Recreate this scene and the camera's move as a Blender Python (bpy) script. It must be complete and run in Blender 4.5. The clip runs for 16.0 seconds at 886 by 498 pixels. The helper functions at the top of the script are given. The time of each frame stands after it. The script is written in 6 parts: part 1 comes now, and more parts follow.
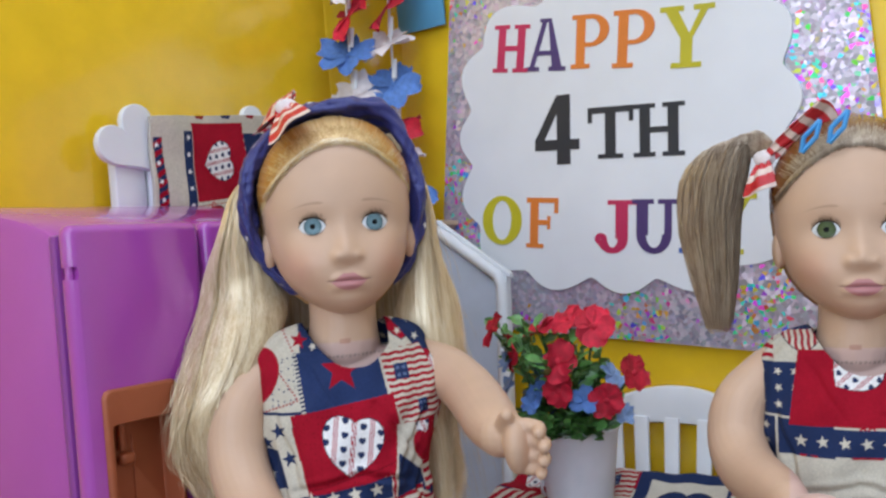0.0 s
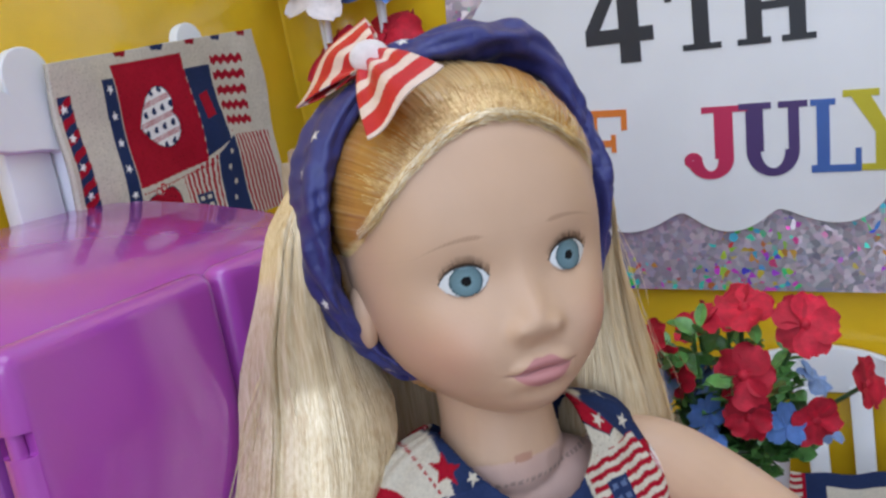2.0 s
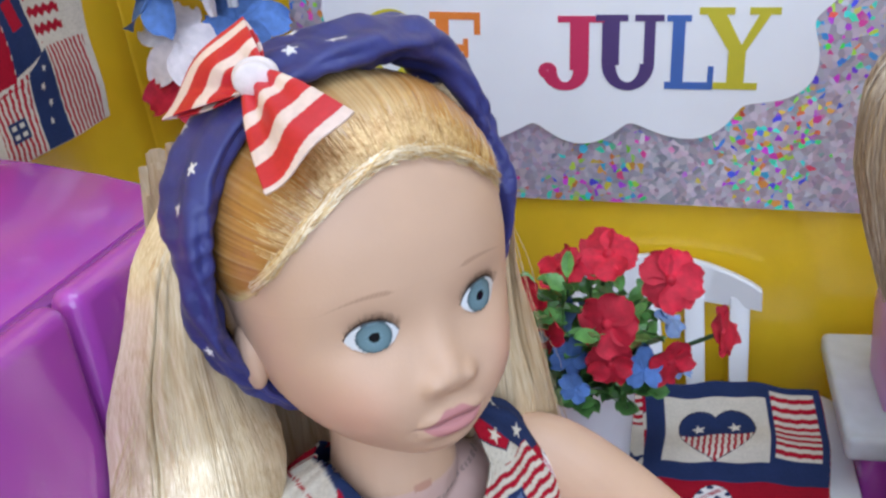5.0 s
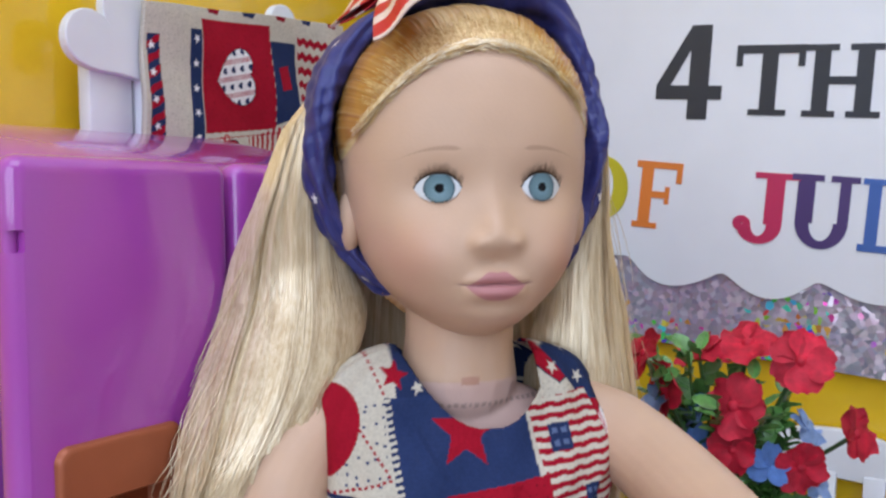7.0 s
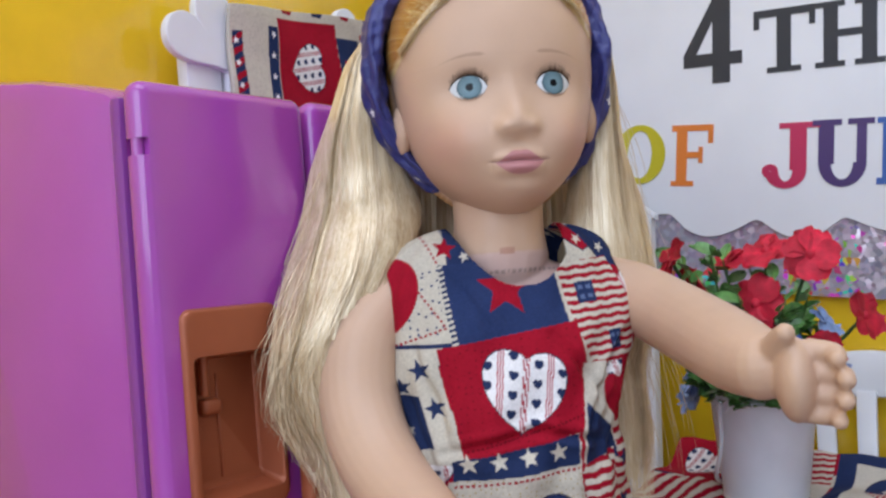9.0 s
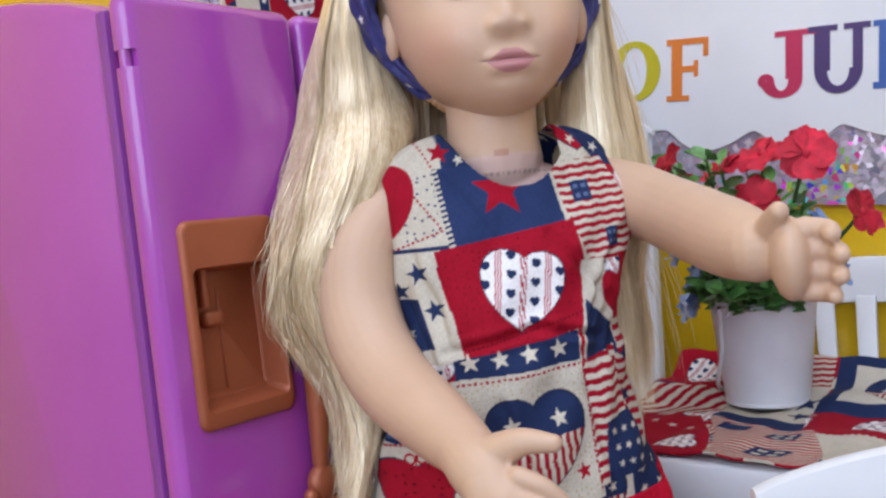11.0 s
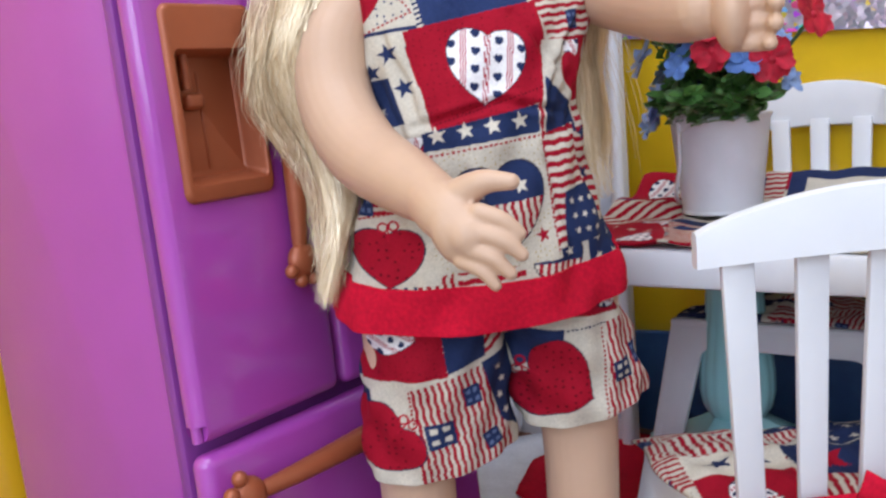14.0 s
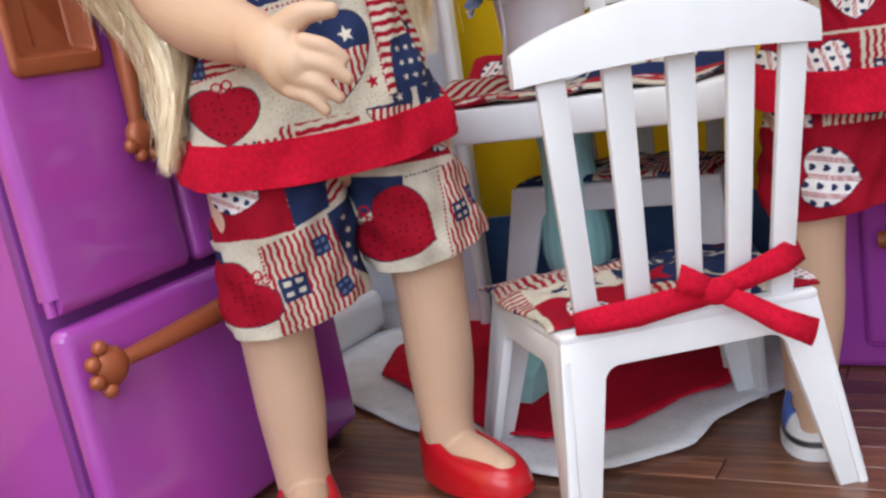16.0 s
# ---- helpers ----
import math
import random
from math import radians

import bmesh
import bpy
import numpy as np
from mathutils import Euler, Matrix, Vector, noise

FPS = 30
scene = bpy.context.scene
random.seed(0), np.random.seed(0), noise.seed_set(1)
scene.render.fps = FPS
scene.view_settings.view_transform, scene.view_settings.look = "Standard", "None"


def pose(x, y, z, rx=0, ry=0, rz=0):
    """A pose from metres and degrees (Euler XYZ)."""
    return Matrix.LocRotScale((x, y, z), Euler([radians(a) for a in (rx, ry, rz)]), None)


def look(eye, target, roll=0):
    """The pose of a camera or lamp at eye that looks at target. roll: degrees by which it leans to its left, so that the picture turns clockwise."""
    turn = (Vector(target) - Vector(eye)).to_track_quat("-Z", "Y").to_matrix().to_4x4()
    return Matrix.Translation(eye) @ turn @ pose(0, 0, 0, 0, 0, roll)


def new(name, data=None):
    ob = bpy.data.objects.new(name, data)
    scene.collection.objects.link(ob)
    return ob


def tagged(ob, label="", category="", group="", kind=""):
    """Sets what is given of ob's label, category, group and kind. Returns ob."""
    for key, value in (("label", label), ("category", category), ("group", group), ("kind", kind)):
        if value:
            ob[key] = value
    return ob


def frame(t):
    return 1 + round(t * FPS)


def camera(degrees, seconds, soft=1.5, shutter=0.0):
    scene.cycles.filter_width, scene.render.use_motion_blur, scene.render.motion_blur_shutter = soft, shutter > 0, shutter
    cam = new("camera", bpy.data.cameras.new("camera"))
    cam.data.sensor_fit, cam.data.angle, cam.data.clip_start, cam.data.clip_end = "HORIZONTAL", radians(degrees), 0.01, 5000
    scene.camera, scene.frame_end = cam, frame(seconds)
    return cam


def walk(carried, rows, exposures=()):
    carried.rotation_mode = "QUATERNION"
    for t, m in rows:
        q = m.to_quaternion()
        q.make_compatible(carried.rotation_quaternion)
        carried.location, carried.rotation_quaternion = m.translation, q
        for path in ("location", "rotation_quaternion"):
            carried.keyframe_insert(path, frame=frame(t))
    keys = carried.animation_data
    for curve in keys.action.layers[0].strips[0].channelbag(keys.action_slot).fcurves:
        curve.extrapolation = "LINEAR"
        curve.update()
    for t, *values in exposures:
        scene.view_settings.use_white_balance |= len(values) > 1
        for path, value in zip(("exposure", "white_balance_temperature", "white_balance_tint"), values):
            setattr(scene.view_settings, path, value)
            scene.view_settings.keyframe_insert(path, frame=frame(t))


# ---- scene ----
cam = camera(49.2, 16.0, soft=2.5)
PATH = [
    (0, (0.0048, -0.0112, 0.3816), (-0.2836, 0.3972, 0.3861), -2.05),
    (0.5, (-0.0385, 0.0065, 0.3962), (-0.3198, 0.4198, 0.4032), -4.23),
    (1, (-0.1070, 0.0199, 0.4239), (-0.3814, 0.4374, 0.4435), -4.22),
    (1.5, (-0.1704, 0.0790, 0.4210), (-0.4273, 0.5080, 0.4234), -4.21),
    (2, (-0.2351, 0.1262, 0.4552), (-0.4586, 0.5669, 0.3786), -8.34),
    (2.5, (-0.2772, 0.1591, 0.4973), (-0.4431, 0.6062, 0.3471), -6.89),
    (3, (-0.2856, 0.1736, 0.5099), (-0.4193, 0.6156, 0.3182), -6.93),
    (3.5, (-0.2826, 0.1693, 0.5311), (-0.4024, 0.6109, 0.3295), -7.50),
    (6, (-0.2413, 0.1398, 0.4677), (-0.4107, 0.5935, 0.3435), -0.49),
    (6.5, (-0.2085, 0.1227, 0.4155), (-0.4447, 0.5588, 0.3518), 2.92),
    (7, (-0.1904, 0.1215, 0.3938), (-0.4595, 0.5424, 0.3743), 2.01),
    (7.5, (-0.1729, 0.1049, 0.3743), (-0.4635, 0.5118, 0.3741), -0.43),
    (8, (-0.1527, 0.0847, 0.3561), (-0.4524, 0.4849, 0.3586), -1.61),
    (8.5, (-0.1373, 0.0698, 0.3392), (-0.4403, 0.4672, 0.3531), -1.26),
    (11, (-0.1340, 0.0706, 0.3095), (-0.4398, 0.4660, 0.2957), -3.67),
    (11.5, (-0.1335, 0.0663, 0.2997), (-0.4404, 0.4605, 0.2800), -3.55),
    (12, (-0.1312, 0.0604, 0.2902), (-0.4379, 0.4545, 0.2667), -3.46),
    (12.5, (-0.1241, 0.0548, 0.2829), (-0.4303, 0.4492, 0.2571), -3.65),
    (13, (-0.1188, 0.0489, 0.2770), (-0.4222, 0.4453, 0.2481), -3.92),
    (13.5, (-0.1156, 0.0486, 0.2646), (-0.4141, 0.4465, 0.2138), -3.63),
    (14, (-0.1148, 0.0468, 0.2604), (-0.4121, 0.4434, 0.1944), -4.05),
    (14.5, (-0.1112, 0.0411, 0.2455), (-0.4032, 0.4381, 0.1608), -4.63),
    (15, (-0.1047, 0.0342, 0.2349), (-0.3897, 0.4343, 0.1413), -5.51),
    (15.5, (-0.0953, 0.0331, 0.2310), (-0.3528, 0.4533, 0.1464), -7.82),
    (16, (-0.0954, 0.0262, 0.2134), (-0.3336, 0.4557, 0.1195), -8.41),
]
EXPOSURES = [(0.0, -0.51, 6450, 12), (0.5, -0.52, 6450, 11), (1.0, -0.54, 6450, 12), (2.0, -0.60, 6400, 13), (2.5, -0.41, 6300, 14), (3.5, -0.30, 6150, 14), (6.0, -0.37, 6200, 14), (7.0, -0.44, 6400, 16), (8.5, -0.46, 6450, 16), (11.0, -0.29, 6450, 17), (12.5, -0.18, 6450, 16), (14.0, -0.04, 6600, 16), (15.0, 0.07, 6850, 16), (15.5, 0.10, 7050, 15), (16.0, 0.04, 7200, 16)]
walk(cam, [(t, look(eye, target, roll)) for t, eye, target, roll in PATH], EXPOSURES)

# ---- world, window light, exposure ----
world = bpy.data.worlds.new("world")
scene.world = world
world.use_nodes = True
wn = world.node_tree
sky = wn.nodes.new("ShaderNodeTexSky")
sky.sky_type, sky.sun_disc = "NISHITA", False
sky.sun_elevation, sky.sun_rotation = radians(50), radians(200)
wn.links.new(sky.outputs[0], wn.nodes["Background"].inputs[0])
wn.nodes["Background"].inputs[1].default_value = 0.12


def area(name, eye, target, w, h, watts, col):
    data = bpy.data.lights.new(name, "AREA")
    data.shape, data.size, data.size_y, data.energy, data.color = "RECTANGLE", w, h, watts, col
    ob = new(name, data)
    ob.matrix_world = look(eye, target)
    return ob


area("window_daylight", (0.45, -1.97, 1.20), (-0.3, 0.5, 0.3), 2.2, 1.7, 44, (0.81, 0.97, 1.17))
# added fill from above, with no fixture of its own, to soften shadows
area("overhead_fill", (0.1, -0.3, 2.12), (0.05, -0.25, 0.0), 1.6, 1.4, 25, (0.88, 0.99, 1.16))


# ---- materials ----
def material(name, col, rough=0.5, metal=0.0, grain=0.12, scale=60.0, bump=0.0, bump_scale=None, coat=0.0, attr=False, second=0.08, spec=0.5, island=0.0):
    """A surface with variation at two scales and fine relief."""
    m = bpy.data.materials.new(name)
    m.use_nodes = True
    nt = m.node_tree
    n, l = nt.nodes, nt.links
    b = n["Principled BSDF"]
    co = n.new("ShaderNodeTexCoord")
    if attr:
        base = n.new("ShaderNodeVertexColor")
        base.layer_name = "Col"
    else:
        base = n.new("ShaderNodeRGB")
        base.outputs[0].default_value = (*col, 1)
    last = base.outputs[0]
    for amount, sc in ((grain, scale), (second, scale * 0.11)):
        if amount <= 0:
            continue
        t = n.new("ShaderNodeTexNoise")
        t.inputs["Scale"].default_value = sc
        t.inputs["Detail"].default_value = 4
        l.new(co.outputs["Object"], t.inputs["Vector"])
        r = n.new("ShaderNodeMapRange")
        r.inputs[1].default_value, r.inputs[2].default_value = 0.3, 0.7
        r.inputs[3].default_value, r.inputs[4].default_value = 1 - amount, 1 + amount
        l.new(t.outputs[0], r.inputs[0])
        x = n.new("ShaderNodeVectorMath")
        x.operation = "MULTIPLY"
        l.new(last, x.inputs[0])
        l.new(r.outputs[0], x.inputs[1])
        last = x.outputs[0]
    if island > 0:
        g = n.new("ShaderNodeNewGeometry")
        r = n.new("ShaderNodeMapRange")
        r.inputs[3].default_value, r.inputs[4].default_value = 1 - island, 1 + island
        l.new(g.outputs["Random Per Island"], r.inputs[0])
        x = n.new("ShaderNodeVectorMath")
        x.operation = "MULTIPLY"
        l.new(last, x.inputs[0])
        l.new(r.outputs[0], x.inputs[1])
        last = x.outputs[0]
    l.new(last, b.inputs["Base Color"])
    b.inputs["Roughness"].default_value, b.inputs["Metallic"].default_value = rough, metal
    b.inputs["Specular IOR Level"].default_value = spec
    if coat:
        b.inputs["Coat Weight"].default_value, b.inputs["Coat Roughness"].default_value = coat, 0.08
    if bump:
        t = n.new("ShaderNodeTexNoise")
        t.inputs["Scale"].default_value = bump_scale or scale * 3
        t.inputs["Detail"].default_value = 3
        l.new(co.outputs["Object"], t.inputs["Vector"])
        k = n.new("ShaderNodeBump")
        k.inputs["Strength"].default_value, k.inputs["Distance"].default_value = bump, 0.001
        l.new(t.outputs[0], k.inputs["Height"])
        l.new(k.outputs[0], b.inputs["Normal"])
    return m


def weave(m, scale=2600.0, strength=0.35):
    """Adds the threads of a plain weave to a cloth."""
    n, l = m.node_tree.nodes, m.node_tree.links
    b, co = n["Principled BSDF"], n.new("ShaderNodeTexCoord")
    k = n.new("ShaderNodeBump")
    k.inputs["Strength"].default_value, k.inputs["Distance"].default_value = strength, 0.0004
    t = n.new("ShaderNodeTexNoise")
    t.inputs["Scale"].default_value, t.inputs["Detail"].default_value = scale * 0.5, 2
    l.new(co.outputs["Object"], t.inputs["Vector"])
    l.new(t.outputs[0], k.inputs["Height"])
    l.new(k.outputs[0], b.inputs["Normal"])
    return m


def holo_foil(name):
    """Cracked-ice holographic foil: silver shards that lean their own way, with rainbow glints painted as clusters of
    vivid ones.
    """
    m = material(name, (0.6, 0.58, 0.66), 0.26, 0.45, 0.0, second=0.0)
    n, l = m.node_tree.nodes, m.node_tree.links
    b, co = n["Principled BSDF"], n.new("ShaderNodeTexCoord")

    def ranged(src, lo, hi, a, b_):
        r = n.new("ShaderNodeMapRange")
        r.inputs[1].default_value, r.inputs[2].default_value, r.inputs[3].default_value, r.inputs[4].default_value = lo, hi, a, b_
        l.new(src, r.inputs[0])
        return r.outputs[0]

    warp = n.new("ShaderNodeTexNoise")
    warp.inputs["Scale"].default_value = 90
    l.new(co.outputs["Object"], warp.inputs["Vector"])
    bend = n.new("ShaderNodeVectorMath")
    bend.operation = "MULTIPLY_ADD"
    bend.inputs[1].default_value = (0.005, 0.005, 0.005)
    l.new(warp.outputs["Color"], bend.inputs[0])
    l.new(co.outputs["Object"], bend.inputs[2])
    v = n.new("ShaderNodeTexVoronoi")
    v.inputs["Scale"].default_value = 285
    l.new(bend.outputs[0], v.inputs["Vector"])
    s = n.new("ShaderNodeSeparateColor")
    l.new(v.outputs["Color"], s.inputs[0])
    crowd = n.new("ShaderNodeTexNoise")
    crowd.inputs["Scale"].default_value, crowd.inputs["Detail"].default_value = 16, 1
    l.new(co.outputs["Object"], crowd.inputs["Vector"])
    pick = n.new("ShaderNodeMath")
    pick.operation = "MULTIPLY_ADD"
    pick.inputs[1].default_value = 1.9
    l.new(crowd.outputs[0], pick.inputs[0])
    l.new(s.outputs[1], pick.inputs[2])
    vivid = ranged(pick.outputs[0], 1.82, 1.88, 0.0, 1.0)
    hue = n.new("ShaderNodeCombineColor")
    hue.mode = "HSV"
    l.new(s.outputs[0], hue.inputs[0])
    hue.inputs[1].default_value, hue.inputs[2].default_value = 0.88, 1.0
    soft = n.new("ShaderNodeCombineColor")
    soft.mode = "HSV"
    l.new(ranged(s.outputs[0], 0, 1, 0.62, 0.92), soft.inputs[0])
    l.new(ranged(s.outputs[1], 0, 1, 0.10, 0.26), soft.inputs[1])
    l.new(ranged(s.outputs[2], 0, 1, 0.55, 0.76), soft.inputs[2])
    tint = n.new("ShaderNodeMix")
    tint.data_type = "RGBA"
    l.new(vivid, tint.inputs[0])
    l.new(soft.outputs[0], tint.inputs[6])
    l.new(hue.outputs[0], tint.inputs[7])
    l.new(tint.outputs[2], b.inputs["Base Color"])
    geo = n.new("ShaderNodeNewGeometry")
    half = n.new("ShaderNodeVectorMath")
    half.operation = "SUBTRACT"
    half.inputs[1].default_value = (0.5, 0.5, 0.5)
    l.new(v.outputs["Color"], half.inputs[0])
    lean = n.new("ShaderNodeVectorMath")
    lean.operation = "MULTIPLY_ADD"
    lean.inputs[1].default_value = (0.24, 0.24, 0.24)
    l.new(half.outputs[0], lean.inputs[0])
    l.new(geo.outputs["Normal"], lean.inputs[2])
    unit = n.new("ShaderNodeVectorMath")
    unit.operation = "NORMALIZE"
    l.new(lean.outputs[0], unit.inputs[0])
    l.new(unit.outputs[0], b.inputs["Normal"])
    return m


def plank_wood(name):
    m = material(name, (0.20, 0.078, 0.046), 0.34, 0, 0.25, 40, coat=0.25)
    n, l = m.node_tree.nodes, m.node_tree.links
    b, co = n["Principled BSDF"], n.new("ShaderNodeTexCoord")
    mp = n.new("ShaderNodeMapping")
    mp.inputs["Scale"].default_value = (9, 160, 60)
    l.new(co.outputs["Object"], mp.inputs[0])
    t = n.new("ShaderNodeTexNoise")
    t.inputs["Scale"].default_value, t.inputs["Detail"].default_value, t.inputs["Distortion"].default_value = 1.2, 6, 1.4
    l.new(mp.outputs[0], t.inputs["Vector"])
    c = n.new("ShaderNodeValToRGB")
    e = c.color_ramp.elements
    e[0].position, e[0].color = 0.3, (0.075, 0.026, 0.018, 1)
    e[1].position, e[1].color = 0.72, (0.30, 0.125, 0.070, 1)
    l.new(t.outputs[0], c.inputs[0])
    o = n.new("ShaderNodeObjectInfo")
    r = n.new("ShaderNodeMapRange")
    r.inputs[3].default_value, r.inputs[4].default_value = 0.65, 1.4
    l.new(o.outputs["Random"], r.inputs[0])
    x = n.new("ShaderNodeVectorMath")
    x.operation = "MULTIPLY"
    l.new(c.outputs[0], x.inputs[0])
    l.new(r.outputs[0], x.inputs[1])
    l.new(x.outputs[0], b.inputs["Base Color"])
    return m


def hair_fibre(name, light, dark, rough, coords=(900, 900, 16)):
    """Long streaks of lighter and darker fibre, with fine relief across them."""
    m = material(name, light, rough, 0.28, 0.0, second=0.0, spec=0.9)
    n, l = m.node_tree.nodes, m.node_tree.links
    b, co = n["Principled BSDF"], n.new("ShaderNodeTexCoord")
    heights = []
    for k, (size, weight) in enumerate(((1.0, 0.55), (0.22, 0.45))):
        mp = n.new("ShaderNodeMapping")
        mp.inputs["Scale"].default_value = [c * size for c in coords]
        l.new(co.outputs["Object"], mp.inputs[0])
        t = n.new("ShaderNodeTexNoise")
        t.inputs["Scale"].default_value, t.inputs["Detail"].default_value = 1.0, 2
        l.new(mp.outputs[0], t.inputs["Vector"])
        w = n.new("ShaderNodeMath")
        w.operation = "MULTIPLY"
        w.inputs[1].default_value = weight
        l.new(t.outputs[0], w.inputs[0])
        heights.append(w)
    total = n.new("ShaderNodeMath")
    l.new(heights[0].outputs[0], total.inputs[0])
    l.new(heights[1].outputs[0], total.inputs[1])
    g = n.new("ShaderNodeNewGeometry")
    jitter = n.new("ShaderNodeMath")
    jitter.operation = "MULTIPLY_ADD"
    jitter.inputs[1].default_value = 0.16
    l.new(g.outputs["Random Per Island"], jitter.inputs[0])
    l.new(total.outputs[0], jitter.inputs[2])
    ramp = n.new("ShaderNodeMix")
    ramp.data_type = "RGBA"
    fac = n.new("ShaderNodeMapRange")
    fac.inputs[1].default_value, fac.inputs[2].default_value = 0.40, 0.72
    l.new(jitter.outputs[0], fac.inputs[0])
    l.new(fac.outputs[0], ramp.inputs[0])
    ramp.inputs[6].default_value, ramp.inputs[7].default_value = (*dark, 1), (*light, 1)
    l.new(ramp.outputs[2], b.inputs["Base Color"])
    k = n.new("ShaderNodeBump")
    k.inputs["Strength"].default_value, k.inputs["Distance"].default_value = 0.35, 0.0005
    l.new(total.outputs[0], k.inputs["Height"])
    l.new(k.outputs[0], b.inputs["Normal"])
    return m


M_YELLOW = material("yellow plastic sheet", (0.95, 0.62, 0.022), 0.24, 0, 0.05, 30, bump=0.45, bump_scale=22, coat=0.5)
M_BLUE_BAND = material("blue card", (0.035, 0.11, 0.28), 0.55, 0, 0.15, 60)
M_ROOM = material("room paint", (0.72, 0.70, 0.66), 0.8, 0, 0.04, 20, bump=0.1)
M_CEIL = material("ceiling paint", (0.82, 0.82, 0.80), 0.85, 0, 0.03, 20)
M_WOOD = plank_wood("plank wood")
M_BOUNCE_FLOOR = material("brown bounce floor", (0.36, 0.31, 0.27), 0.45, 0, 0.10, 12, bump=0.05)
M_JOINT = material("dark joint", (0.03, 0.013, 0.01), 0.7)
M_PURPLE = material("purple moulded plastic", (0.43, 0.070, 0.435), 0.20, 0, 0.03, 25, bump=0.04, bump_scale=400, coat=0.7)
M_PURPLE_SHADE = material("purple recess shade", (0.25, 0.05, 0.30), 0.4, 0, 0.03, 25)
M_COPPER = material("copper plastic", (0.40, 0.108, 0.045), 0.36, 0.25, 0.06, 40, bump=0.05)
M_WHITE = material("white plastic", (0.80, 0.82, 0.85), 0.33, 0, 0.02, 40, bump=0.04)
M_PAPER = material("glossy white paper", (0.82, 0.83, 0.86), 0.32, 0, 0.02, 25, bump=0.15, bump_scale=10, coat=0.2)
M_FOIL = holo_foil("holographic foil")
M_AQUA = material("aqua plastic", (0.36, 0.78, 0.80), 0.26, 0, 0.04, 40)
M_PINK = material("lilac plastic", (0.62, 0.30, 0.66), 0.35, 0, 0.04, 40)
M_GREY = material("grey plastic worktop", (0.55, 0.58, 0.62), 0.4, 0, 0.06, 90)
M_BEIGE = material("beige card", (0.66, 0.50, 0.34), 0.6, 0, 0.05, 50)
M_PALE = material("pale blue panel", (0.58, 0.66, 0.78), 0.35, 0, 0.05, 40)
M_STEEL = material("black steel", (0.02, 0.02, 0.022), 0.35, 0.4)
M_WIRE = material("bright wire", (0.75, 0.77, 0.8), 0.25, 0.9)
M_FELT_RED = weave(material("red felt", (0.55, 0.007, 0.030), 0.9, 0, 0.16, 500, second=0.10, spec=0.15), 2200, 0.5)
M_FELT_WHITE = weave(material("white felt", (0.74, 0.76, 0.80), 0.9, 0, 0.06, 400), 2200, 0.5)
M_PRINT = weave(material("printed cotton", (1, 1, 1), 0.85, 0, 0.10, 900, attr=True, second=0.06, spec=0.15), 3000, 0.4)
M_SATIN = weave(material("printed satin", (1, 1, 1), 0.42, 0, 0.06, 500, attr=True), 2600, 0.2)
M_SKIN = material("doll vinyl", (1, 1, 1), 0.42, 0, 0.025, 60, attr=True, bump=0.06, bump_scale=900, second=0.02, spec=0.35)
M_EYE = material("glossy doll eye", (1, 1, 1), 0.03, 0, 0.0, attr=True, second=0.0, spec=0.2)
M_HAIR = hair_fibre("blonde doll hair", (0.93, 0.77, 0.52), (0.66, 0.48, 0.27), 0.24)
M_HAIR_GOLD = hair_fibre("golden doll hair", (0.86, 0.60, 0.27), (0.46, 0.24, 0.07), 0.24, (900, 500, 900))
M_HAIR_DARK = hair_fibre("ash brown doll hair", (0.52, 0.41, 0.29), (0.24, 0.155, 0.10), 0.28)
M_SCALP = material("rooted hair at the scalp", (1, 1, 1), 0.27, 0, 0.06, 300, attr=True, second=0.05, spec=0.8)
M_SHOE = material("red vinyl shoe", (0.58, 0.010, 0.018), 0.28, 0, 0.05, 60, coat=0.3)
M_SHOE_BLUE = material("blue vinyl shoe", (0.04, 0.14, 0.55), 0.35, 0, 0.05, 60)
M_BUCKET = material("white painted tin", (0.84, 0.87, 0.92), 0.38, 0.0, 0.03, 60, bump=0.05)
M_PETAL_RED = material("red fabric petal", (0.56, 0.010, 0.035), 0.7, 0, 0.25, 200, bump=0.2, island=0.25)
M_PETAL_BLUE = material("blue fabric petal", (0.10, 0.22, 0.55), 0.7, 0, 0.2, 200, bump=0.2, island=0.3)
M_PETAL_PALE = material("pale blue petal", (0.25, 0.38, 0.66), 0.7, 0, 0.2, 200, island=0.35)
M_PETAL_WHITE = material("white fabric petal", (0.80, 0.72, 0.72), 0.7, 0, 0.1, 200, bump=0.2)
M_LEAF = material("green plastic leaf", (0.115, 0.29, 0.075), 0.28, 0, 0.3, 200, bump=0.2, island=0.5)
M_STEM = material("green stem", (0.05, 0.13, 0.04), 0.5)
M_CLIP = material("bright blue enamel", (0.05, 0.30, 0.66), 0.3, 0, 0.04, 60)
M_STRAW = material("clear white straw", (0.82, 0.84, 0.88), 0.3, 0, 0.02, 40)

# ---- builders ----
def link_mesh(name, me, parent=None, label=""):
    ob = new(name, me)
    if parent is not None:
        ob.parent = parent
    if label:
        ob["label"] = label
    return ob


def smooth(me, on=True):
    me.polygons.foreach_set("use_smooth", [on] * len(me.polygons))
    return me


def part(name, bm, mat, parent=None, label="", flat=False):
    """Links a bmesh as one mesh object under a thing or a part."""
    me = bpy.data.meshes.new(name)
    bm.to_mesh(me)
    bm.free()
    for one in mat if isinstance(mat, (list, tuple)) else (mat,):
        me.materials.append(one)
    smooth(me, not flat)
    if not flat:
        me.set_sharp_from_angle(angle=radians(38))
    return link_mesh(name, me, parent, label)


